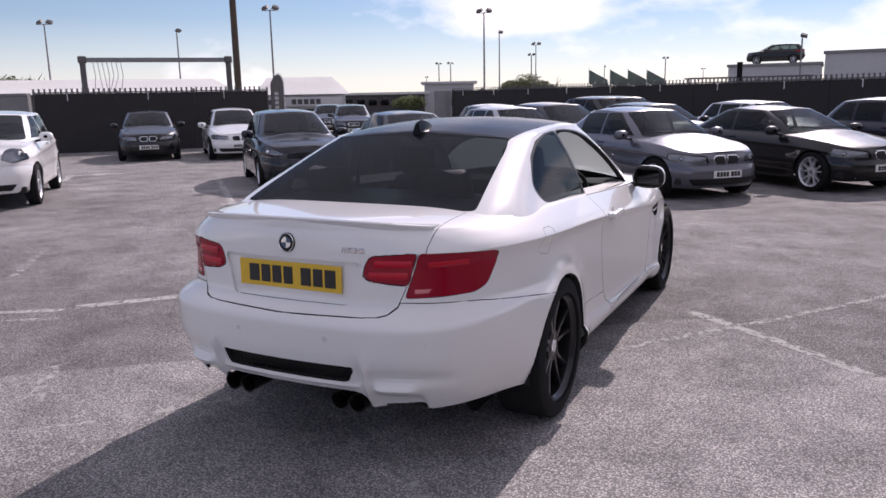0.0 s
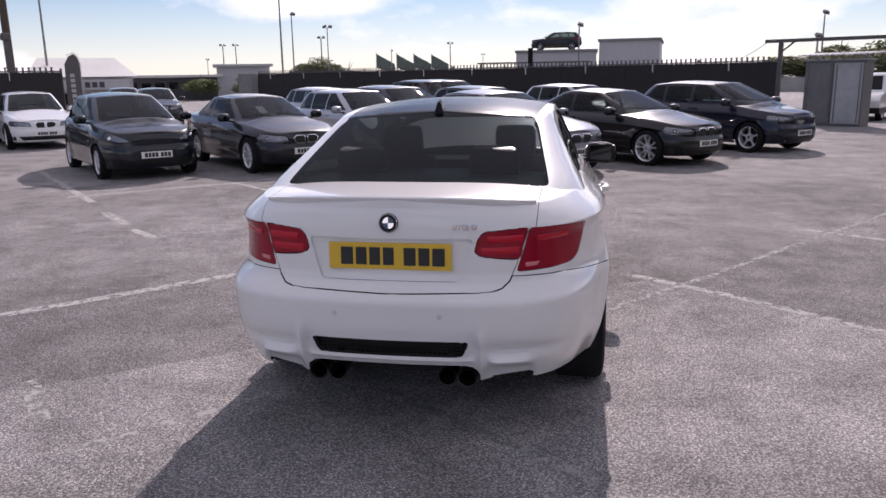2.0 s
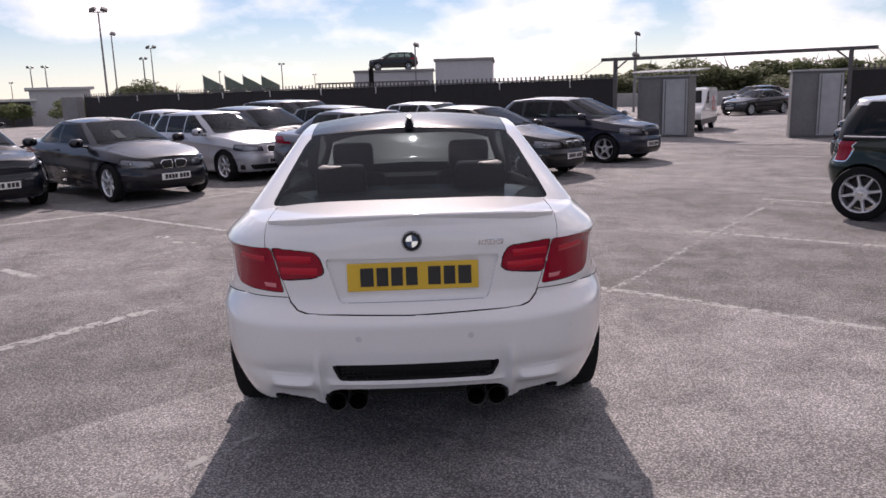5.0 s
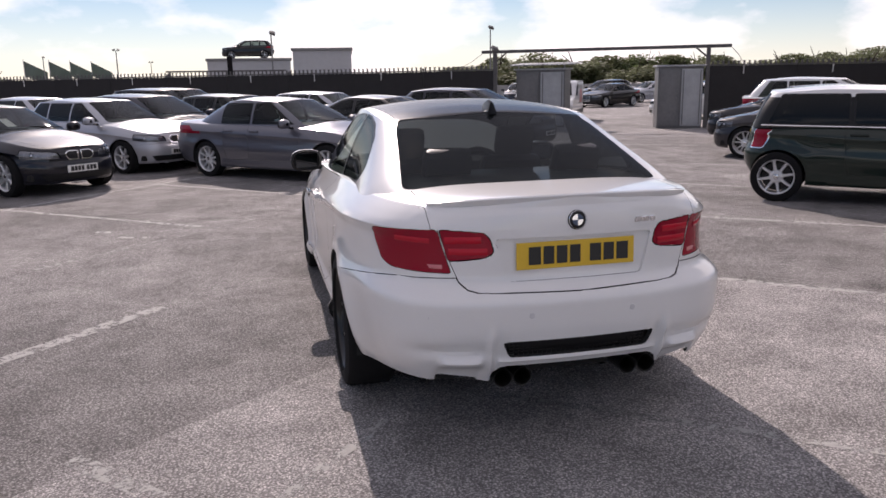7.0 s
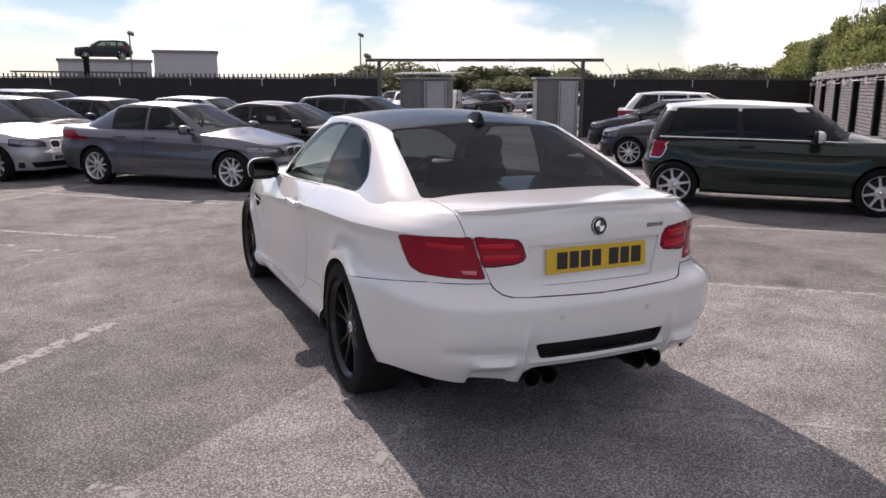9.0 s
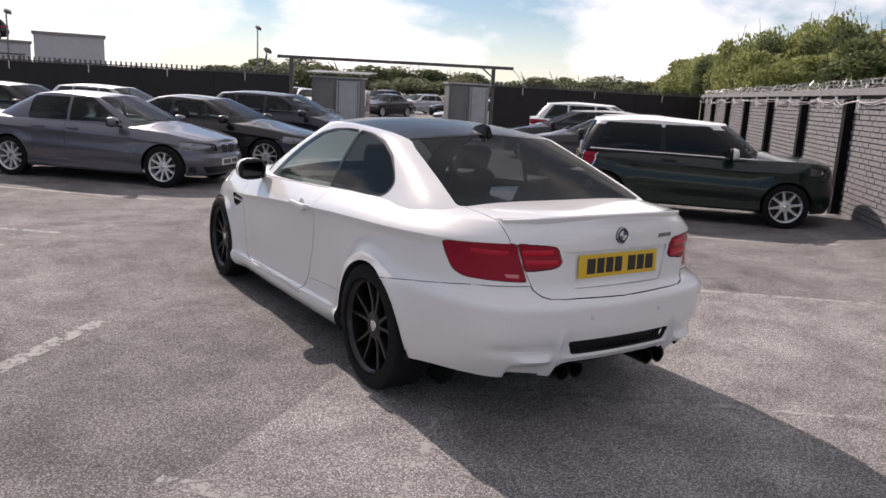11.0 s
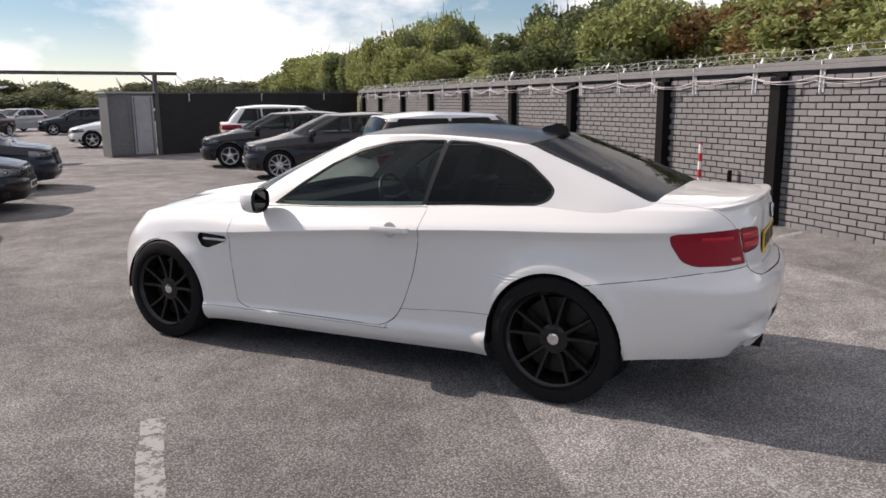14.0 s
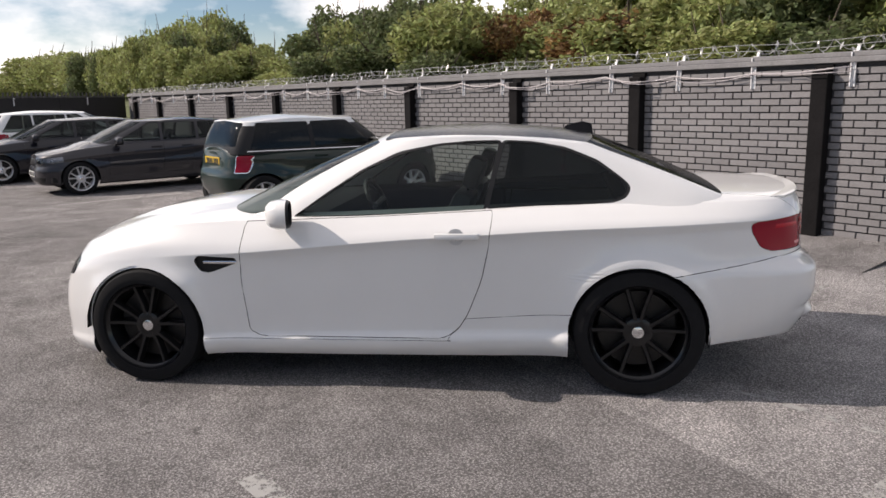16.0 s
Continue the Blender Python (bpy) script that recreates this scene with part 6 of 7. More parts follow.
# ---- parked cars ----
def spec(paint_m, wb, fo, ro, w, wr, cowl, nose, belt, tail, roof, f0, f1, r0, r1, w0, w1, nrear=4.6, splits=(-0.62,), doors=2, rim=None, spokes=5, style="single", count=180, **more):
    """Numbers for a car of plain proportions: overhangs, heights of bonnet, belt, tail and roof, and the ends of its glasshouse."""
    yf, yr = wb / 2 + fo - 0.04, -wb / 2 - ro
    sill = more.get("sill", 0.20)
    sp = dict(
        paint=paint_m, yf=yf, yr=yr, w=w, nf=4.4, nr=6.8, wb=wb, wheel_r=wr, arch=wr + 0.035, flare=0.016, shoulder=belt - 0.02, rows=24, count=count,
        zlo=[(yr, sill + 0.10), (-wb / 2 + 0.3, sill), (wb / 2 - 0.3, sill - 0.01), (yf, sill)],
        zsh=[(yr, tail), (-wb / 2, belt + 0.02), (0, belt), (f0 - 0.35, belt - 0.03), (wb / 2, cowl * 0.55 + nose * 0.45 - 0.01), (yf - 0.32, nose + 0.075), (yf - 0.12, nose + 0.035), (yf, nose)],
        ztop=[(yr, tail + 0.03), (-wb / 2 - 0.2, tail + 0.06), (0, belt + 0.08), (f0 - 0.1, cowl), (wb / 2, cowl * 0.6 + nose * 0.4 + 0.025), (yf - 0.32, nose + 0.115), (yf - 0.12, nose + 0.07), (yf, nose + 0.03)],
        side=[(0, 0.06), (0.05, 0.03), (0.15, 0.03), (0.45, 0.006), (0.62, 0.020), (0.74, 0.022), (0.785, 0.010), (0.80, 0.014), (0.9, 0.048), (1, 0.10)],
        climb=[(yr, 0.08), (-wb / 2, 0.05), (0, 0.0), (yf, 0.0)],
        front=[(0, 0.07), (0.2, 0.012), (0.45, 0.0), (0.60, 0.012), (0.64, 0.03), (0.9, 0.045), (1, 0.075)],
        rear=[(0, 0.13), (0.2, 0.03), (0.4, 0.0), (0.52, 0.03), (0.58, 0.06), (0.8, 0.07), (1, 0.06)],
        cabin=dict(f0=f0, f1=f1, r0=r0, r1=r1, w0=w0, w1=w1, n=4.5, nr=nrear, zb=belt - 0.03, drop=0.05, bulge=0.02, fillet=0.0, rows=16,
                   roof=[(r1 - 0.05, roof - 0.06), ((f1 + r1) / 2 - 0.15, roof), (f1 + 0.05, roof - 0.045)]),
        track=w - 0.02, tyre_w=0.205, rim=rim or M_ALLOY, spokes=spokes, style=style, handle_z=belt - 0.09,
        mirror=(w + 0.055, f0 - 0.50, belt + 0.05), seat_y=(f1 + f0) / 2 - 0.65, seat_z=0.30 + more.get("lift", 0),
        side_glass=more.get("side_glass", M_TINTED), rear_glass=more.get("rear_glass", M_DARKGLASS), screen_glass=M_CLEARGLASS,
    )
    zb, top = belt - 0.03, roof - 0.085

    def at(s, k, kr):
        f, r = f0 + (f1 - f0) * s, r0 + (r1 - r0) * s
        return (f + r) / 2 + k * (f - r) / 2, (f + r) / 2 - kr * (f - r) / 2

    k_r = more.get("kr", 0.74)
    lo_s, hi_s = 0.14, 0.88
    (fl, rl), (fh, rh) = at(lo_s, 0.74, k_r), at(hi_s, 0.66, k_r - 0.06)
    z0, z1 = zb + (roof - 0.05 - zb) * lo_s, zb + (roof - 0.05 - zb) * hi_s
    cuts, wins = list(splits), []
    edges = [None, *cuts, None]
    for a, b in zip(edges, edges[1:]):
        lo = (fl if a is None else a - 0.035), (rl if b is None else b + 0.035)
        hi = (fh if a is None else a - 0.035 - 0.02), (rh if b is None else b + 0.035 - 0.02)
        mid_z = (z0 + z1) / 2
        poly = [(lo[0], z0), (hi[0], z1), (hi[1], z1), (lo[1], z0)]
        wins.append(poly)
    sp["side_windows"] = wins
    W = lambda s: w0 + (w1 - w0) * s
    zs = lambda s: zb + (roof - 0.05 - zb) * s
    sp["windscreen"] = [(-W(0.1) * 0.88, zs(0.10)), (-W(0.94) * 0.86, zs(0.93)), (0, zs(0.985)), (W(0.94) * 0.86, zs(0.93)), (W(0.1) * 0.88, zs(0.10))]
    b_s = more.get("rear_glass_from", 0.16)
    sp["rear_window"] = [(-W(b_s) * 0.80, zs(b_s)), (-W(0.9) * 0.82, zs(0.9)), (0, zs(0.96)), (W(0.9) * 0.82, zs(0.9)), (W(b_s) * 0.80, zs(b_s))]
    front_y = f0 - 0.30
    cuts_d = [front_y, *[c - 0.0 for c in splits[: doors - 1]], max(rl + 0.1, -wb / 2 + wr + 0.12) if doors > 1 else splits[0] - 0.05]
    sp["doors"] = [[(a, sill + 0.14), (a + 0.02, belt + 0.1), (b - 0.02, belt + 0.1), (b + 0.01, 0.55), (b + 0.06, sill + 0.14)] for a, b in zip(cuts_d, cuts_d[1:])]
    zn = nose
    sp["lamp_f"] = [more.get("lampf", [(0.36 * w, zn - 0.115), (0.80 * w, zn - 0.105), (1.05 * w, zn - 0.03), (1.05 * w, zn + 0.05), (0.80 * w, zn + 0.032), (0.40 * w, zn - 0.01)])]
    sp["grille"] = [more.get("grille", [(0.035, zn - 0.135), (0.19, zn - 0.135), (0.235, zn - 0.05), (0.18, zn - 0.012), (0.035, zn - 0.012)])]
    sp["intake"] = [more.get("intake", [(-0.62 * w, sill + 0.05), (0.62 * w, sill + 0.05), (0.70 * w, sill + 0.145), (-0.70 * w, sill + 0.145)])]
    sp["lamp_r"] = [more.get("lampr", [(0.55 * w, tail - 0.20), (1.1 * w, tail - 0.20), (1.1 * w, tail - 0.05), (0.58 * w, tail - 0.06)])]
    sp["bumper_z"] = zn - 0.125
    sp["plate_f"] = (0, yf + 0.003, more.get("plate_fz", sill + 0.21))
    sp["plate_r"] = (0, yr + 0.055, more.get("plate_z", tail - 0.16))
    sp.update({k: v for k, v in more.items() if k in ("roof_paint", "roof_panel", "roof_from", "frame_paint", "mirror_paint", "tyre_w", "flare", "nr", "nf", "ringed", "framed", "rear")})
    return sp


P_BLACK, P_NAVY, P_GREY = paint("black_car_paint", (0.003, 0.003, 0.004), 0.0, 0.4, 0.9), paint("navy_car_paint", (0.003, 0.0035, 0.009), 0.0, 0.4, 0.9), paint("grey_car_paint", (0.10, 0.102, 0.125), 0.5, 0.35)
P_SILVER, P_GREEN, P_DGREY = paint("silver_car_paint", (0.42, 0.43, 0.46), 0.4, 0.4), paint("green_car_paint", (0.002, 0.013, 0.009), 0.0, 0.4, 0.8), paint("dark_grey_car_paint", (0.022, 0.021, 0.026), 0.15, 0.45, 0.9)
P_FORD, P_MPV = paint("ink_blue_car_paint", (0.003, 0.006, 0.012), 0.0, 0.4, 0.9), paint("slate_blue_car_paint", (0.010, 0.012, 0.026), 0.1, 0.45, 0.9)

SALOON = dict(wb=2.76, fo=0.75, ro=1.0, w=0.895, wr=0.325, cowl=0.99, nose=0.70, belt=0.93, tail=0.98, roof=1.42, f0=1.12, f1=0.14, r0=-2.02, r1=-1.15, w0=0.785, w1=0.58, splits=(-0.33, -1.08), rear_glass_from=0.28)
COUPE = dict(wb=2.76, fo=0.78, ro=1.05, w=0.885, wr=0.325, cowl=0.98, nose=0.69, belt=0.93, tail=0.98, roof=1.39, f0=1.09, f1=0.06, r0=-2.15, r1=-1.15, w0=0.785, w1=0.58, splits=(-0.62,), doors=1, rear_glass_from=0.28)
HATCH = dict(wb=2.66, fo=0.75, ro=0.82, w=0.875, wr=0.315, cowl=1.00, nose=0.72, belt=0.95, tail=0.98, roof=1.43, f0=1.10, f1=0.14, r0=-2.02, r1=-1.66, w0=0.78, w1=0.59, nrear=6.0, kr=0.80, splits=(-0.28, -1.02), rear_glass_from=0.2)
FIESTA = dict(wb=2.49, fo=0.78, ro=0.68, w=0.86, wr=0.30, cowl=1.03, nose=0.76, belt=0.97, tail=1.0, roof=1.47, f0=1.22, f1=0.22, r0=-1.86, r1=-1.45, w0=0.77, w1=0.57, nrear=6.0, kr=0.80, splits=(-0.22, -0.95), rear_glass_from=0.2)
MPV = dict(wb=2.58, fo=0.80, ro=0.78, w=0.885, wr=0.32, cowl=1.03, nose=0.76, belt=0.99, tail=1.02, roof=1.49, f0=1.28, f1=0.24, r0=-2.0, r1=-1.55, w0=0.785, w1=0.59, nrear=6.0, kr=0.80, splits=(-0.25, -1.0), rear_glass_from=0.2)
MINI = dict(wb=2.467, fo=0.73, ro=0.47, w=0.842, wr=0.305, cowl=1.01, nose=0.82, belt=0.93, tail=0.95, roof=1.415, f0=0.96, f1=0.40, r0=-1.60, r1=-1.42, w0=0.755, w1=0.64, nrear=6.0, kr=0.84, splits=(-0.45,), doors=1, rear_glass_from=0.22, sill=0.22)
SUV = dict(wb=2.76, fo=0.84, ro=0.88, w=0.90, wr=0.345, cowl=1.10, nose=0.86, belt=1.06, tail=1.10, roof=1.60, f0=1.20, f1=0.22, r0=-2.12, r1=-1.72, w0=0.80, w1=0.62, nrear=6.0, kr=0.80, splits=(-0.28, -1.05), rear_glass_from=0.2, sill=0.26, lift=0.12)

FWD, OUT = Vector((0.72, -0.694)), Vector((-0.694, -0.72))
TOWARD, AWAY = 226.1, 46.1
SIZE = 0.94


def parked(corner, side, sp, heading=TOWARD, size=SIZE):
    """The pose of a car whose front wheel on that side (1 right, -1 left) stands at corner."""
    a = radians(heading)
    f, r = Vector((-math.sin(a), math.cos(a))), Vector((math.cos(a), math.sin(a)))
    c = Vector(corner) - (f * sp["wb"] / 2 + r * side * (sp["track"] - 0.08)) * size
    return pose(c.x, c.y, 0, 0, 0, heading)


def wipers(car, sp):
    bm = bmesh.new()
    c = sp["cabin"]
    for x in (-0.45, 0.15):
        tube(bm, [(x, c["f0"] - 0.06, c["zb"] + 0.10), (x + 0.5, c["f0"] - 0.16, c["zb"] + 0.13)], 0.008, 4)
    part("wiper", bm, M_TRIM, car)


def add(name, base, paint_m, label, at, group="", **over):
    size = over.pop("size", SIZE)
    sp = spec(paint_m, **{**base, **over})
    m = at if isinstance(at, Matrix) else parked(at[0], at[1], sp, at[2] if len(at) > 2 else TOWARD, size)
    car = build_car(name, sp, label, m, group)
    wipers(car, sp)
    car.scale = (size, size, size)
    return car, sp


saloon, _ = add("saloon_car", SALOON, P_GREY, "grey four-door saloon with silver ten-spoke wheels, parked", ((-0.20, 6.78), 1), "parked cars", spokes=10, count=230)
b_coupe, _ = add("coupe", COUPE, P_BLACK, "black two-door coupe with silver twin-spoke wheels, parked", ((1.90, 8.36), 1), "parked cars", spokes=5, style="twin", count=210)
mpv, _ = add("family_car", MPV, P_MPV, "slate blue tall five-door car, parked", ((4.05, 10.75), 1), "parked cars", count=200, framed=False, grille=[(-0.20, 0.67), (0.20, 0.67), (0.24, 0.735), (-0.24, 0.735)])
n_coupe, _ = add("coupe", COUPE, P_NAVY, "dark navy coupe with a paper in the windscreen", ((-4.80, 6.95), 1), "parked cars", spokes=7, count=210)
bm = bmesh.new()
box(bm, (0.15, 0.003, 0.30), (0.16, 0.50, 1.095), turn=Matrix.Rotation(radians(66), 3, "X"))
part("paper", bm, M_WPLATE, n_coupe, "white paper behind the windscreen")
fiesta, _ = add("hatchback", FIESTA, P_FORD, "ink blue small hatchback, parked nose out", ((-7.00, 6.0), 1), "parked cars", spokes=7, count=210, grille=[(-0.34, 0.50), (0.34, 0.50), (0.26, 0.33), (-0.26, 0.33)], framed=False, plate_fz=0.43, lampf=[(0.42, 0.67), (0.60, 0.655), (0.84, 0.73), (0.93, 0.88), (0.78, 0.86), (0.52, 0.735)])
silver, sp_silver = add("hatchback", HATCH, P_SILVER, "silver five-door hatchback, parked", ((-3.60, 9.55), 1), "parked cars", spokes=7, count=200)
white_suv, _ = add("compact_suv", {**SUV, "wb": 2.6, "fo": 0.78, "ro": 0.72, "roof": 1.56}, M_WHITE, "white tall five-door car with black wheel arches", ((-9.22, 3.15), -1), "parked cars", spokes=7, count=210, lampf=[(0.45, 0.80), (0.62, 0.74), (0.86, 0.80), (0.95, 0.95), (0.66, 1.0), (0.5, 0.95)])

b_hatch, sp_bh = add("hatchback", HATCH, P_BLACK, "black five-door hatchback in front of a dark fence", ((-15.2, 10.1), 1), "parked cars", count=170)
w_saloon, _ = add("saloon_car", {**SALOON, "wb": 2.97, "roof": 1.46}, M_WHITE, "white large saloon with dark windows", ((-12.95, 11.15), 1), "parked cars", count=170)
mini, sp_mini = add("small_hatchback", MINI, P_GREEN, "dark green small hatchback with a white roof", ((6.80, 1.32), 1), "cars by the wall", spokes=8, count=230,
              roof_paint=M_WHITE, mirror_paint=M_WHITE, roof_from=1.275, frame_paint=M_TRIM, lampr=[(0.60, 0.66), (0.72, 0.66), (0.72, 0.885), (0.60, 0.885)], plate_z=0.80, ringed=True, size=1.0, nr=4.6, side_glass=M_DARKGLASS,
              rear=[(0, 0.10), (0.2, 0.02), (0.4, 0.0), (0.52, 0.02), (0.6, 0.04), (0.8, 0.06), (1, 0.09)])
for s in (1, -1):
    bm = bmesh.new()
    tube(bm, [(s * 0.772, 0.80, 0.912), (s * 0.776, 0.2, 0.922), (s * 0.776, -0.8, 0.932), (s * 0.768, -1.45, 0.94)], 0.011, 6)
    part("belt_strip", bm, M_CHROME, mini, "chrome strip under the windows")
f_hatch, _ = add("hatchback", HATCH, P_DGREY, "dark grey five-door hatchback with five-spoke wheels", ((7.80, 7.65), -1, AWAY), "cars by the wall", spokes=5, style="twin", count=210)
d_hatch, _ = add("hatchback", HATCH, P_NAVY, "dark navy hatchback parked between two cars", ((9.55, 10.65), -1, AWAY), "cars by the wall", count=170)
w_suv, sp_ws = add("suv", SUV, M_WHITE, "white suv with dark windows, tail to the yard", pose(12.5, 10.9, 0, 0, 0, TOWARD), "cars by the wall", count=180, lampr=[(0.55, 0.92), (1.0, 0.92), (1.0, 1.06), (0.60, 1.06)])
k_suv, _ = add("suv", SUV, P_BLACK, "black suv against the back fence", pose(-3.6, 17.6, 0, 0, 0, TOWARD), "back row cars", count=150)


def again(ob, x, y, heading, label):
    c = copy_thing(ob, pose(x, y, 0, 0, 0, heading))
    c["label"] = label
    return c


def row(fwd, lat):
    p = FWD * fwd - OUT * lat
    return p.x, p.y


again(mpv, *row(-10.6, 6.2), TOWARD, "slate blue five-door car in the second row")
again(b_hatch, *row(-10.8, 9.0), TOWARD, "black hatchback in the second row")
again(silver, *row(-15.5, 7.0), TOWARD, "silver hatchback in front of the back fence")
again(k_suv, *row(-14.6, 10.6), TOWARD, "black suv in front of the back fence")
again(silver, *row(-10.4, 11.9), TOWARD, "silver hatchback behind a family car")
# beyond the gate
again(b_coupe, 18.2, 35.2, 118, "black coupe beyond the gate")
again(k_suv, 19.6, 38.6, 116, "black suv beyond the gate")
again(d_hatch, 15.6, 37.0, 150, "dark hatchback beyond the gate")
again(saloon, 24.6, 35.6, 62, "grey saloon beyond the gate")
again(w_saloon, 15.6, 21.4, 60, "white saloon just beyond the gate")
again(w_saloon, 13.9, 36.2, 160, "white saloon behind the van")
again(mpv, 14.6, 40.0, 150, "slate blue car beyond the gate")
again(d_hatch, 22.4, 33.4, 60, "dark hatchback beyond the gate")
again(mpv, 27.4, 37.8, 60, "slate blue car at the far side of the yard")
again(silver, 24.0, 41.2, 100, "silver hatchback at the far side of the yard")
again(b_hatch, 29.6, 34.6, 70, "black hatchback at the far side of the yard")
# far left, through the gap in the fence
again(b_hatch, -15.3, 21.9, 215, "black hatchback beyond the gap in the fence")
again(d_hatch, -19.0, 25.6, 215, "dark navy hatchback beyond the gap in the fence")


def van(m):
    """A small white panel van: body with a sloping nose, dark sills, wheels, rear lamps, a red mark on its flank."""
    root = thing("van", "white panel van with a red mark beyond the gate", "van", m)
    prof = [(-1.7, 0.28), (1.75, 0.28), (1.82, 0.62), (1.55, 0.82), (1.05, 0.92), (0.55, 1.44), (0.3, 1.5), (-1.62, 1.5), (-1.72, 1.2)]
    part("body", slab(rounded(prof, 0.09, 4), (1, 2), -0.72, 1.44, 0.03), M_WHITE, root, smooth=40)
    part("sill", slab([(-1.73, 0.24), (1.78, 0.24), (1.84, 0.42), (-1.74, 0.42)], (1, 2), -0.735, 1.47, 0.01), M_TRIM, root, "black plastic sill")
    for sd in (1, -1):
        part("side_window", slab(rounded([(0.25, 0.95), (0.92, 0.95), (0.52, 1.35), (0.25, 1.38)], 0.04, 3), (1, 2), sd * 0.722, sd * 0.006), M_DARKGLASS, root)
        bm = bmesh.new()
        lathe(bm, [(sd * 0.726, 0.26), (sd * 0.732, 0.25), (sd * 0.732, 0.19), (sd * 0.726, 0.18)], 28, centre=(0, -0.75, 0.92))
        part("flank_mark", bm, M_REDPAINT, root, "round red mark")
        bm = bmesh.new()
        box(bm, (0.10, 0.03, 0.34), (sd * 0.65, -1.70, 0.85), bevel=0.01)
        part("tail_lamp", bm, M_RED, root)
        for yw in (1.15, -1.10):
            wheel(root, "wheel", (sd * 0.62, yw, 0.28), sd, 0.28, 0.18, M_ALLOY, 5, "single", 0.5)
    part("windscreen", slab([(-0.60, 0.0), (0.60, 0.0), (0.52, 0.62), (-0.52, 0.62)], (0, 1), 0, 0.01), M_DARKGLASS, root).matrix_local = pose(0, 1.03, 0.95, 134, 0, 0)
    return root


van(pose(10.1, 22.6, 0, 0, 0, 150))

# ---- distance ----
def lamp(x, y, high, heads=2, r=0.09, label="tall steel lamp post with floodlights", turn=0.0, tilt=30):
    root = thing("lamp_post", label, "lamp post", pose(x, y, 0, 0, 0, turn), "lamp posts")
    bm = bmesh.new()
    rod(bm, (0, 0, 0), (0, 0, high - 0.1), r, r * 0.6, sides=10)
    part("pole", bm, M_POLE, root)
    if heads >= 2:
        bm = bmesh.new()
        box(bm, (0.9, 0.06, 0.06), (0, 0, high - 0.15))
        part("arm", bm, M_POLE, root)
    for s in ((-0.38, 0.38) if heads >= 2 else (0.12,)):
        bm = bmesh.new()
        t = Matrix.Rotation(radians(tilt), 3, "X") @ Matrix.Rotation(radians(-18 if s < 0 else 18), 3, "Y")
        box(bm, (0.50, 0.42, 0.20), (s, 0.1, high + 0.05), turn=t, bevel=0.03, taper=(0.8, 0.8))
        part("head", bm, M_FENCESTEEL, root)


for x, y, h, n, tn in ((-54.0, 37.6, 8.0, 2, 30), (-51.6, 49.3, 8.0, 1, 0), (-33.7, 40.3, 8.0, 2, 20), (-21.8, 51.1, 8.0, 2, 10), (-28.3, 70.4, 8.0, 1, 0), (-31.0, 89.5, 8.0, 2, 0), (-40.0, 113.1, 8.0, 2, 0), (-64.9, 130.2, 8.0, 2, 40), (-62.4, 130.2, 8.0, 2, 40),
                       (-24.6, 143.6, 8.0, 2, 0), (-27.8, 218.4, 8.0, 2, 0), (-44.2, 175.6, 8.0, 1, 0), (-111, 214.4, 8.0, 2, 0), (0.34, 58.9, 5.5, 1, 0), (19.4, 61.6, 6.1, 1, 0), (5.9, 214, 8.0, 2, 0), (14.5, 45.0, 3.6, 1, 0)):
    lamp(x, y, h, n, 0.09 if y < 100 else 0.14, turn=tn)


def mast():
    root = thing("mast", "thick dark wooden mast behind the fence", "pole", pose(-25.5, 26.95, 0))
    bm = bmesh.new()
    rod(bm, (0, 0, 0), (0, 0, 11.0), 0.19, 0.15, sides=14)
    part("shaft", bm, M_BARK, root)


mast()


def gantry():
    a, b = (-22.86, 15.40), (-19.22, 19.18)
    root = thing("height_barrier", "dark steel goalpost frame behind the fence", "barrier", frame_2d(a, b))
    n = math.dist(a, b)
    for x in (0, n):
        bm = bmesh.new()
        box(bm, (0.20, 0.16, 3.1), (x, 0, 1.55), bevel=0.02)
        box(bm, (0.30, 0.26, 0.26), (x, 0, 3.18), bevel=0.05)
        part("post", bm, M_FENCESTEEL, root)
    bm = bmesh.new()
    box(bm, (n, 0.14, 0.17), (n / 2, 0, 3.17), bevel=0.015)
    part("beam", bm, M_POLE, root)
    bm = bmesh.new()
    for q in range(7):
        x = 0.35 + 0.16 * q
        tube(bm, [(x, 0, 3.1), (x + 0.05, 0, 2.6), (x + 0.12 * math.sin(q), 0, 2.1), (x + 0.1 * q - 0.2, 0, 1.8)], 0.012, 4)
    part("chain", bm, M_GALV, root)


gantry()


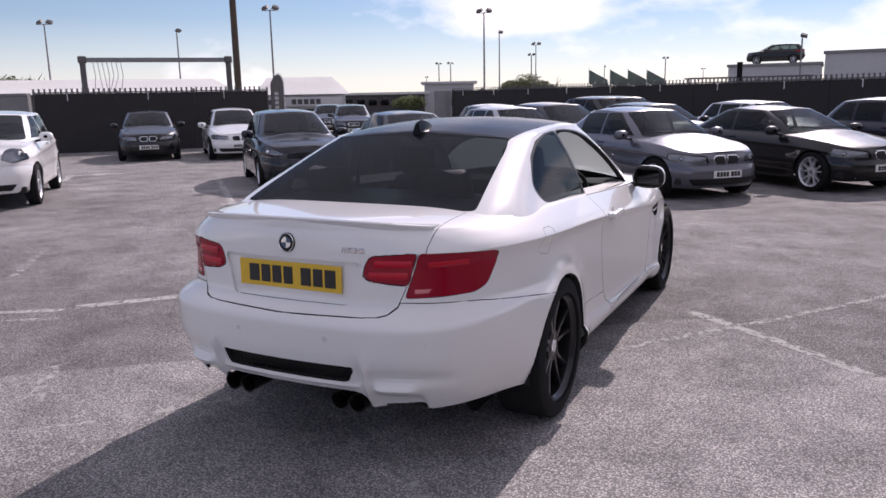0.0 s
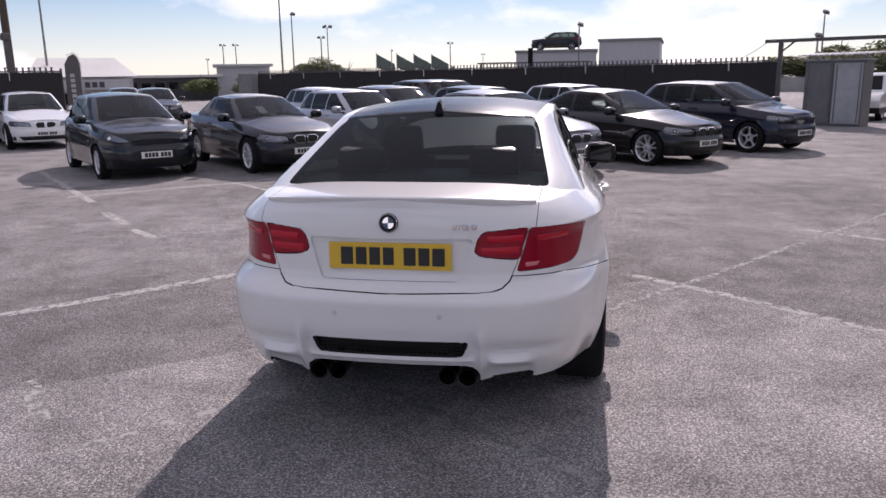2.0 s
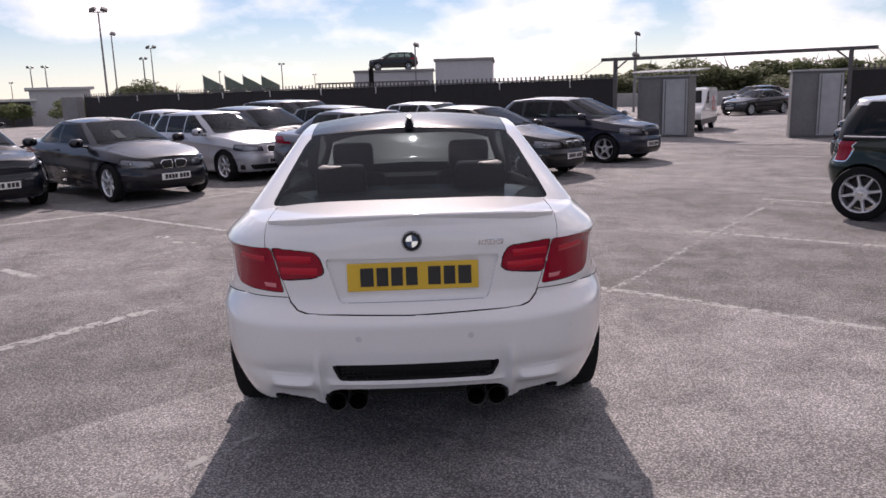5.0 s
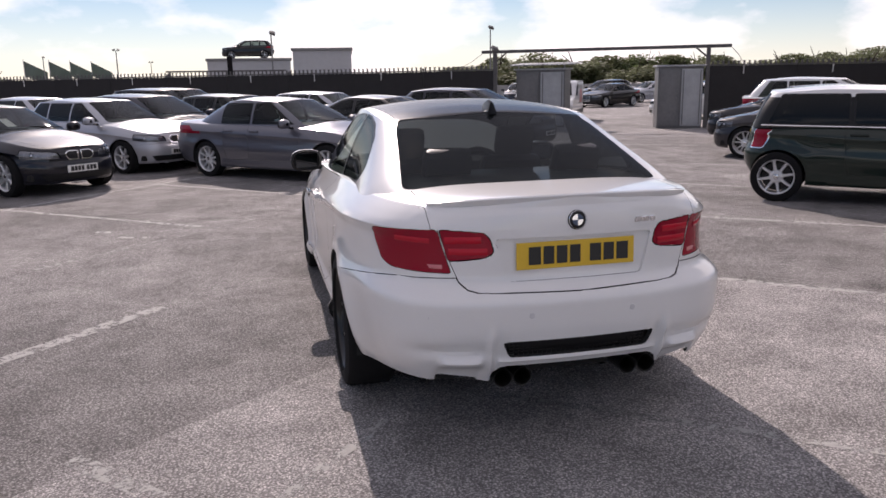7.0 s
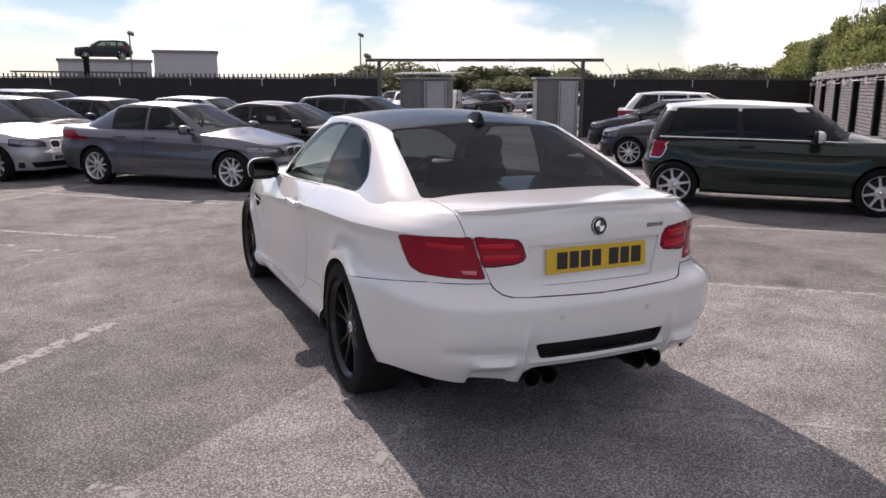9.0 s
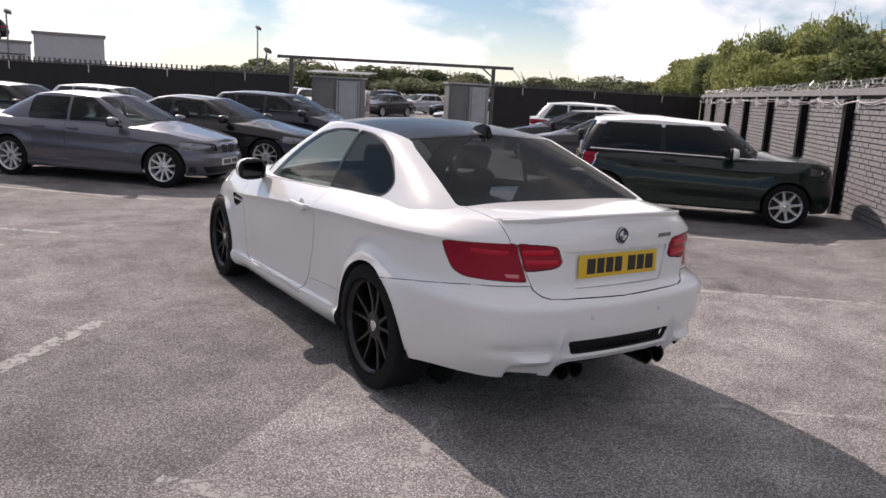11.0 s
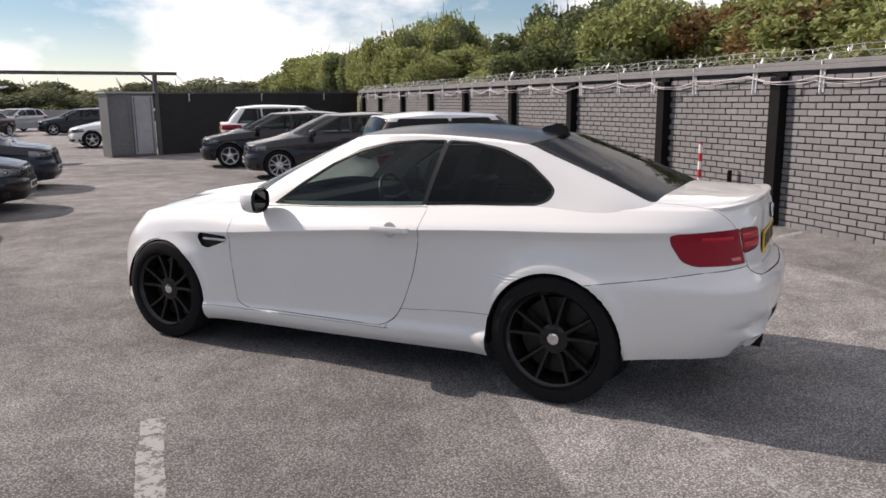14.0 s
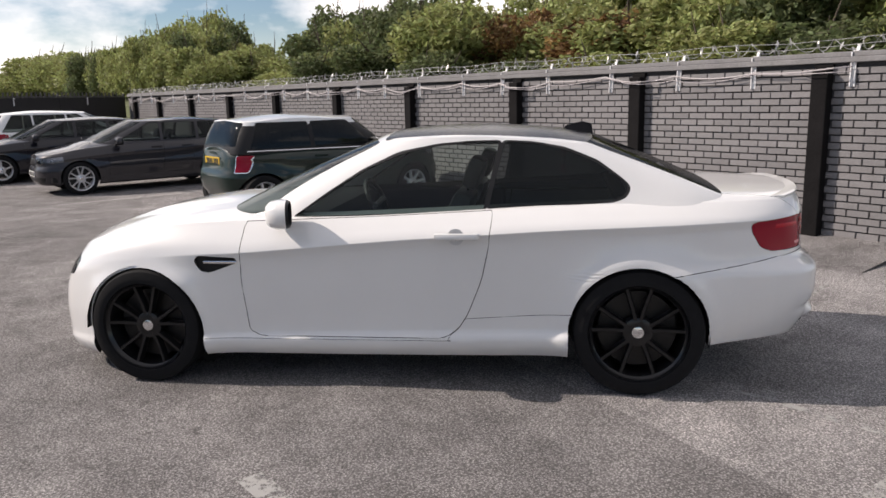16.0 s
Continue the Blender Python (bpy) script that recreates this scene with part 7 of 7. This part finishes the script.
def building(name, a, b, deep, z0, z1, mat, label, roof_m=None, rise=0.0, windows=0, wz=(1.0, 2.2), over=0.3):
    """A plain hall: walls, roof with a parapet or a low gable, and a row of windows."""
    root = thing(name, label, "building", frame_2d(a, b))
    n = math.dist(a, b)
    bm = bmesh.new()
    box(bm, (n, deep, z1 - z0), (n / 2, deep / 2, (z0 + z1) / 2))
    part("wall", bm, mat, root)
    bm = bmesh.new()
    if rise:
        vs = [bm.verts.new(p) for p in ((-over, -over, z1), (n + over, -over, z1), (n + over, deep + over, z1), (-over, deep + over, z1), (0.6, deep / 2, z1 + rise), (n - 0.6, deep / 2, z1 + rise))]
        for f in ((0, 1, 5, 4), (1, 2, 5), (2, 3, 4, 5), (3, 0, 4), (3, 2, 1, 0)):
            bm.faces.new([vs[i] for i in f])
    else:
        box(bm, (n + 2 * over, deep + 2 * over, 0.22), (n / 2, deep / 2, z1 + 0.06), bevel=0.03)
    part("roof", bm, roof_m or mat, root)
    for k in range(windows):
        bm = bmesh.new()
        w = n / windows
        box(bm, (w * 0.78, 0.12, wz[1] - wz[0]), (w * (k + 0.5), 0, (wz[0] + wz[1]) / 2), bevel=0.02)
        fr = part("window", bm, M_FENCESTEEL, root)
        bm = bmesh.new()
        box(bm, (w * 0.70, 0.04, (wz[1] - wz[0]) * 0.86), (w * (k + 0.5), -0.06, (wz[0] + wz[1]) / 2))
        part("pane", bm, M_DARKGLASS, fr)
    return root


# low hall with a pale roof, left, and the showroom beside it
building("hall", (-48.0, 21.5), (-34.5, 37.0), 14, 0, 2.2, M_CLADDING, "long low hall with a pale sheet roof", M_ROOFSHEET, 1.1, windows=8)
show = building("showroom", (-33.0, 37.6), (-28.3, 41.3), 9, 0, 1.95, M_CLADDING, "grey showroom with a pale sloping roof", M_ROOFSHEET, 1.3, windows=4, wz=(0.2, 0.95))
bm = bmesh.new()
box(bm, (5.6, 0.12, 0.62), (2.9, -0.35, 1.45), bevel=0.02)
sign = part("fascia", bm, M_CLADDING, show, "pale fascia board")
for k in range(9):
    if k == 3:
        continue
    bm = bmesh.new()
    box(bm, (0.30, 0.03, 0.34), (0.7 + 0.42 * k, -0.43, 1.45))
    part("bar", bm, M_DARKWALL, sign)
building("office_block", (-38.5, 52.5), (-30.2, 57.4), 8, 0, 1.95, M_DARKWALL, "long dark low building with a row of windows", M_ROOFSHEET, windows=9, wz=(0.9, 1.6))
building("kiosk", (-30.3, 57.3), (-26.3, 59.25), 5, 0, 2.8, M_CLADDING, "grey flat-roofed building beyond the road", M_CLADDING)
building("roof_deck", (-4.7, 58.9), (1.75, 58.85), 6, 0, 3.45, M_CLADDING, "grey flat-roofed building with a car on top", M_COPING, over=0.1)
building("store", (1.95, 58.85), (6.6, 58.3), 8, 0, 4.2, M_CLADDING, "tall plain grey building", M_COPING, over=0.12)
roof_car = copy_thing(k_suv, pose(-1.55, 61.0, 3.62, 0, 0, 92))
roof_car["label"] = "dark suv displayed on the flat roof"
bm = bmesh.new()
box(bm, (9.0, 0.3, 0.12), (0, 0, 0))
for x in (-4.2, 0, 4.2):
    rod(bm, (x, 0.1, -2.62), (x, 0.1, 0), 0.06)
tagged(part("canopy_blade", bm, M_FENCESTEEL, None), "thin dark canopy edge in front of the building", "canopy").matrix_world = pose(-3.2, 57.6, 2.62)
bm = bmesh.new()
rod(bm, (0, 0, 0), (0, 0, 3.3), 0.16, sides=10)
tagged(part("bollard_post", bm, M_PIER, None), "thick dark post in front of the grey building", "post").matrix_world = pose(-2.6, 45.0, 0)


def flag(x, y, high, size, label, seed):
    root = thing("flag", label, "flag", pose(x, y, 0, 0, 0, 10), "flags")
    bm = bmesh.new()
    rod(bm, (0, 0, 0), (0, 0, high), 0.12, 0.08, sides=8)
    part("pole", bm, M_GALV, root)
    rnd = random.Random(seed)
    bm = bmesh.new()
    n, m_ = 8, 6
    vs = [[bm.verts.new((size * i / n, 0.25 * math.sin(i * 0.9 + j * 0.5 + seed), high - 0.3 - size * 0.75 * j / m_ * (1 - 0.25 * i / n) - size * 0.55 * i / n)) for j in range(m_ + 1)] for i in range(n + 1)]
    for i in range(n):
        for j in range(m_):
            bm.faces.new((vs[i][j], vs[i + 1][j], vs[i + 1][j + 1], vs[i][j + 1]))
    part("cloth", bm, M_FLAG, root, "drooping green and pale cloth", smooth=60)


M_FLAG = material("flag_cloth", (0.09, 0.12, 0.10), rough=0.8, vary=0.3, scale=0.4)
for k, (x, y) in enumerate(((-51.1, 187.4), (-47.1, 192.7), (-43.6, 197.4), (-39.8, 202.4))):
    flag(x, y, 8.0, 4.6, "flag hanging from a tall pole", k)


def banner():
    root = thing("banner", "tall dark feather banner with pale bars", "banner", pose(-15.42, 17.15, 0, 0, 0, 45))
    bm = bmesh.new()
    rod(bm, (0.32, 0, 0), (0.32, 0, 2.2), 0.02)
    tube(bm, [(0.32, 0, 2.2), (0.28, 0, 2.4), (0.15, 0, 2.5), (-0.05, 0, 2.42)], 0.012)
    part("pole", bm, M_GALV, root)
    poly = [(-0.16, 0.75), (0.30, 0.75), (0.30, 2.2), (0.26, 2.38), (0.15, 2.47), (0.0, 2.39), (-0.13, 2.15)]
    b = slab(poly, (0, 2), -0.004, 0.008)
    cloth = part("cloth", b, M_FENCESTEEL, root, "dark grey cloth with pale bars")
    for k in range(6):
        bm = bmesh.new()
        box(bm, (0.13, 0.012, 0.11), (0.06, -0.01, 1.0 + 0.16 * k))
        part("bar", bm, M_CLADDING, cloth)


banner()
bm = bmesh.new()
box(bm, (60, 0.3, 1.15), (0, 0, 0.57))
tagged(part("wall_far", bm, M_CONCRETE, None), "low grey wall at the far side of the yard", "wall", kind="structure").matrix_world = pose(35, 48, 0, 0, 0, -38)
bm = bmesh.new()
box(bm, (1.1, 0.35, 1.9), (0, 0, 0.95), bevel=0.02)
tagged(part("gate_pier", bm, M_COPING, None), "pale concrete pier at the end of the fence", "pier", kind="structure").matrix_world = pose(-15.9, 31.6, 0, 0, 0, -29)


# ---- trees and bank ----
def leaf_mesh(count, radii, size, seed, lumps=9):
    """A crown: clumps of small bent leaves scattered over uneven lumps, with gaps between."""
    rnd = random.Random(seed)
    bm = bmesh.new()
    cores = []
    for k in range(lumps):
        a, e, r = rnd.uniform(0, math.tau), rnd.uniform(-0.5, 1.0), rnd.uniform(0.25, 0.75)
        cores.append((Vector((math.cos(a) * r * radii[0], math.sin(a) * r * radii[1], e * r * radii[2])), rnd.uniform(0.35, 0.6)))
    for k in range(count):
        c, q = cores[rnd.randrange(lumps)]
        d = Vector((rnd.gauss(0, 1), rnd.gauss(0, 1), rnd.gauss(0, 1))).normalized() * (q * rnd.uniform(0.55, 1.08))
        p = c + Vector((d.x * radii[0], d.y * radii[1], d.z * radii[2]))
        s = size * rnd.uniform(0.6, 1.4)
        up = Vector((rnd.gauss(0, 1), rnd.gauss(0, 1), rnd.gauss(0, 0.8))).normalized()
        side = up.cross(Vector((rnd.gauss(0, 1), rnd.gauss(0, 1), rnd.gauss(0, 1)))).normalized()
        nrm = up.cross(side)
        vs = [bm.verts.new(p + x) for x in (-up * s, side * s * 0.55 + nrm * s * 0.15, up * s, -side * s * 0.55 + nrm * s * 0.15)]
        bm.faces.new(vs)
    return bm


def shrub_data(name, mat, count, radii, size, seed):
    bm = leaf_mesh(count, radii, size, seed)
    me = bpy.data.meshes.new(name)
    bm.to_mesh(me)
    bm.free()
    me.materials.append(mat)
    return me


CROWNS = {k: [shrub_data("crown", mt, 4600, (1.0, 1.0, 0.85), 0.058, 11 * i + 3 + j) for j in range(2)] for i, (k, mt) in enumerate((("green", M_LEAF), ("dark", M_LEAFDARK), ("rust", M_LEAFRUST), ("far", M_FARLEAF)))}


def trunk_data(seed):
    rnd = random.Random(seed)
    bm = bmesh.new()
    p = Vector((0, 0, 0))
    for k in range(4):
        q = p + Vector((rnd.uniform(-0.08, 0.08), rnd.uniform(-0.08, 0.08), 0.26))
        rod(bm, p, q, 0.07 * (1 - 0.17 * k), 0.07 * (1 - 0.17 * (k + 1)), sides=8)
        if k:
            for _ in range(2):
                e = q + Vector((rnd.uniform(-0.5, 0.5), rnd.uniform(-0.5, 0.5), rnd.uniform(0.2, 0.5)))
                rod(bm, q, e, 0.03, 0.010, sides=6)
        p = q
    me = bpy.data.meshes.new("trunk")
    bm.to_mesh(me)
    bm.free()
    me.materials.append(M_BARK)
    return me


TRUNKS = [trunk_data(k) for k in range(3)]


def bush(kind, x, y, z, wide, high, label, rnd, name="bush", category="bush"):
    """A bush or tree: trunk with limbs and a leafy crown, high metres above its foot."""
    root = thing(name, label, category, pose(x, y, z, 0, 0, rnd.uniform(0, 360)), "bushes behind the wall" if name == "bush" else "far trees")
    t = new("trunk", rnd.choice(TRUNKS))
    t.parent, t.scale = root, (wide * 0.6, wide * 0.6, high * 0.75)
    c = new("crown", rnd.choice(CROWNS[kind]))
    c.parent, c.location, c.scale = root, (0, 0, high * 0.56), (wide, wide, high * 0.52)
    return root


rnd = random.Random(21)
WALL_N = Vector((WALL_D.y, -WALL_D.x))
# bank behind the wall
bm = bmesh.new()
rows_ = []
for i in range(61):
    s = -0.7 + 140 * (i / 60) ** 1.6
    line = []
    for j, (off, h) in enumerate(((0.35, 0.0), (0.6, 1.55), (3.0, 2.0), (7.0, 2.5), (14.0, 3.0), (30.0, 2.6))):
        p = WALL_A + WALL_D * s + WALL_N * off
        line.append(bm.verts.new((p.x, p.y, h + 0.25 * noise.noise((s * 0.3, off * 0.4, 0)) * (j > 0))))
    rows_.append(line)
for a, b in zip(rows_, rows_[1:]):
    for j in range(5):
        bm.faces.new((a[j], a[j + 1], b[j + 1], b[j]))
bmesh.ops.recalc_face_normals(bm, faces=bm.faces)
tagged(part("bank", bm, M_GRASS, None, smooth=60), "grassy bank behind the brick wall", "bank", kind="structure")

# heights of the growth along the wall
TOPS = [(-12, 5.2), (0, 5.0), (4, 4.6), (5.8, 4.0), (7.5, 4.3), (9.3, 4.8), (11, 5.2), (14, 5.3), (15.5, 4.8), (17, 3.4), (18.3, 2.8), (19.6, 3.1), (21.2, 4.2), (23.5, 5.3), (26, 5.9), (29, 5.7), (33, 5.6), (38, 5.6), (48, 6.2), (60, 6.3), (66, 5.4), (84, 5.5), (120, 5.4)]
s = -0.3
while s < 118:
    big = 1 if s < 40 else 1.7
    for off in ((1.9, 3.4, 6.2, 9.5) if s < 40 else (4.0, 9.0)):
        top = float(curve(TOPS, s - 1.9 * (off - 3.4) if off > 3 else s))
        f = {1.9: 0.62 if s < 20 else 0.85, 3.4: 0.82, 6.2: 1.0, 9.5: 1.05, 4.0: 0.85, 9.0: 1.0}[off]
        h = max(0.45, (top * f - 1.55) / 1.12 * rnd.uniform(0.85, 1.05))
        p = WALL_A + WALL_D * (s + rnd.uniform(-0.5, 0.5)) + WALL_N * (off + rnd.uniform(-0.5, 0.6))
        u = rnd.random()
        kind = "rust" if u < (0.22 if 3 < s < 16 and off > 3 else 0.03) else "dark" if u < (0.60 if 9 < s - 1.9 * (off - 3.4) < 16.5 else 0.25) else "green"
        bush(kind, p.x, p.y, 1.25 if off < 2 else 1.55, rnd.uniform(0.95, 1.4) * big * (0.8 if off < 2 else 1), h + 0.1, {"rust": "shrub with rusty brown leaves behind the wall", "dark": "dense dark green bush behind the wall", "green": "light green leafy bush behind the wall"}[kind], rnd)
    s += 1.25 if s < 40 else 3.4

# far trees beyond the gate and behind the fences
for k in range(42):
    a = radians(30 + 44 * k / 41)
    d = 92 + rnd.uniform(-8, 14)
    bush("far" if k % 3 else "dark", d * math.cos(a) + 0, d * math.sin(a) - 5, 0, rnd.uniform(3.4, 6.2), rnd.uniform(2.6, 4.5), "leafy tree on the far side of the yard", rnd, "tree", "tree")
for x, y, h in ((-66, 45, 4.0), (-70, 49, 3.8), (-75, 51, 4.2), (-36, 96, 4.0), (-31, 98, 3.6), (-26.5, 55.5, 2.0), (-30.6, 55.0, 1.9)):
    bush("far" if h > 2.5 else "dark", x, y, 0, h * 0.8, h, "leafy tree behind the fence", rnd, "tree", "tree")

# ---- bricks, last: the stretch nearest to the car one by one, the rest joined ----
def brick_bm(bm, x0, x1, z0, rnd_):
    d = 0.010 + rnd_.uniform(-0.003, 0.004)
    g, c = 0.0055, 0.0035
    a, b, lo, hi = x0 + g, x1 - g, z0 + g, z0 + COURSE - g
    back = [bm.verts.new(p) for p in ((a, -0.013, lo), (b, -0.013, lo), (b, -0.013, hi), (a, -0.013, hi))]
    fr = [bm.verts.new(p) for p in ((a + c, d, lo + c), (b - c, d, lo + c), (b - c, d, hi - c), (a + c, d, hi - c))]
    bm.faces.new(fr[::-1])
    for k in range(4):
        bm.faces.new((back[k], fr[k], fr[(k + 1) % 4], back[(k + 1) % 4])[::-1])


rb = random.Random(8)
rest = bmesh.new()
shapes = []
for k in range(6):
    b = bmesh.new()
    brick_bm(b, 0, BRICK, 0, rb)
    bmesh.ops.recalc_face_normals(b, faces=b.faces)
    me = bpy.data.meshes.new("brick")
    b.to_mesh(me)
    b.free()
    me.materials.append(M_BRICK)
    shapes.append(me)
for c in range(24):
    x = -BRICK / 2 * (c % 2)
    z = c * COURSE
    while x < WALL_LEN:
        x0, x1 = max(0, x), min(WALL_LEN, x + BRICK)
        mid_x = (x0 + x1) / 2
        if not any(abs(mid_x - p) < 0.10 - 0.08 for p in PIERS) and x1 - x0 > 0.05:
            if 1.1 < x0 and x1 < 4.3 and x1 - x0 > BRICK - 0.001:
                o = new("brick", rb.choice(shapes))
                o.parent, o.location = wall, (x0, 0, z)
            else:
                brick_bm(rest, x0, x1, z, rb)
        x += BRICK
bmesh.ops.recalc_face_normals(rest, faces=rest.faces)
tagged(part("brickwork", rest, M_BRICK, wall, "grey painted bricks"), kind="stuff")
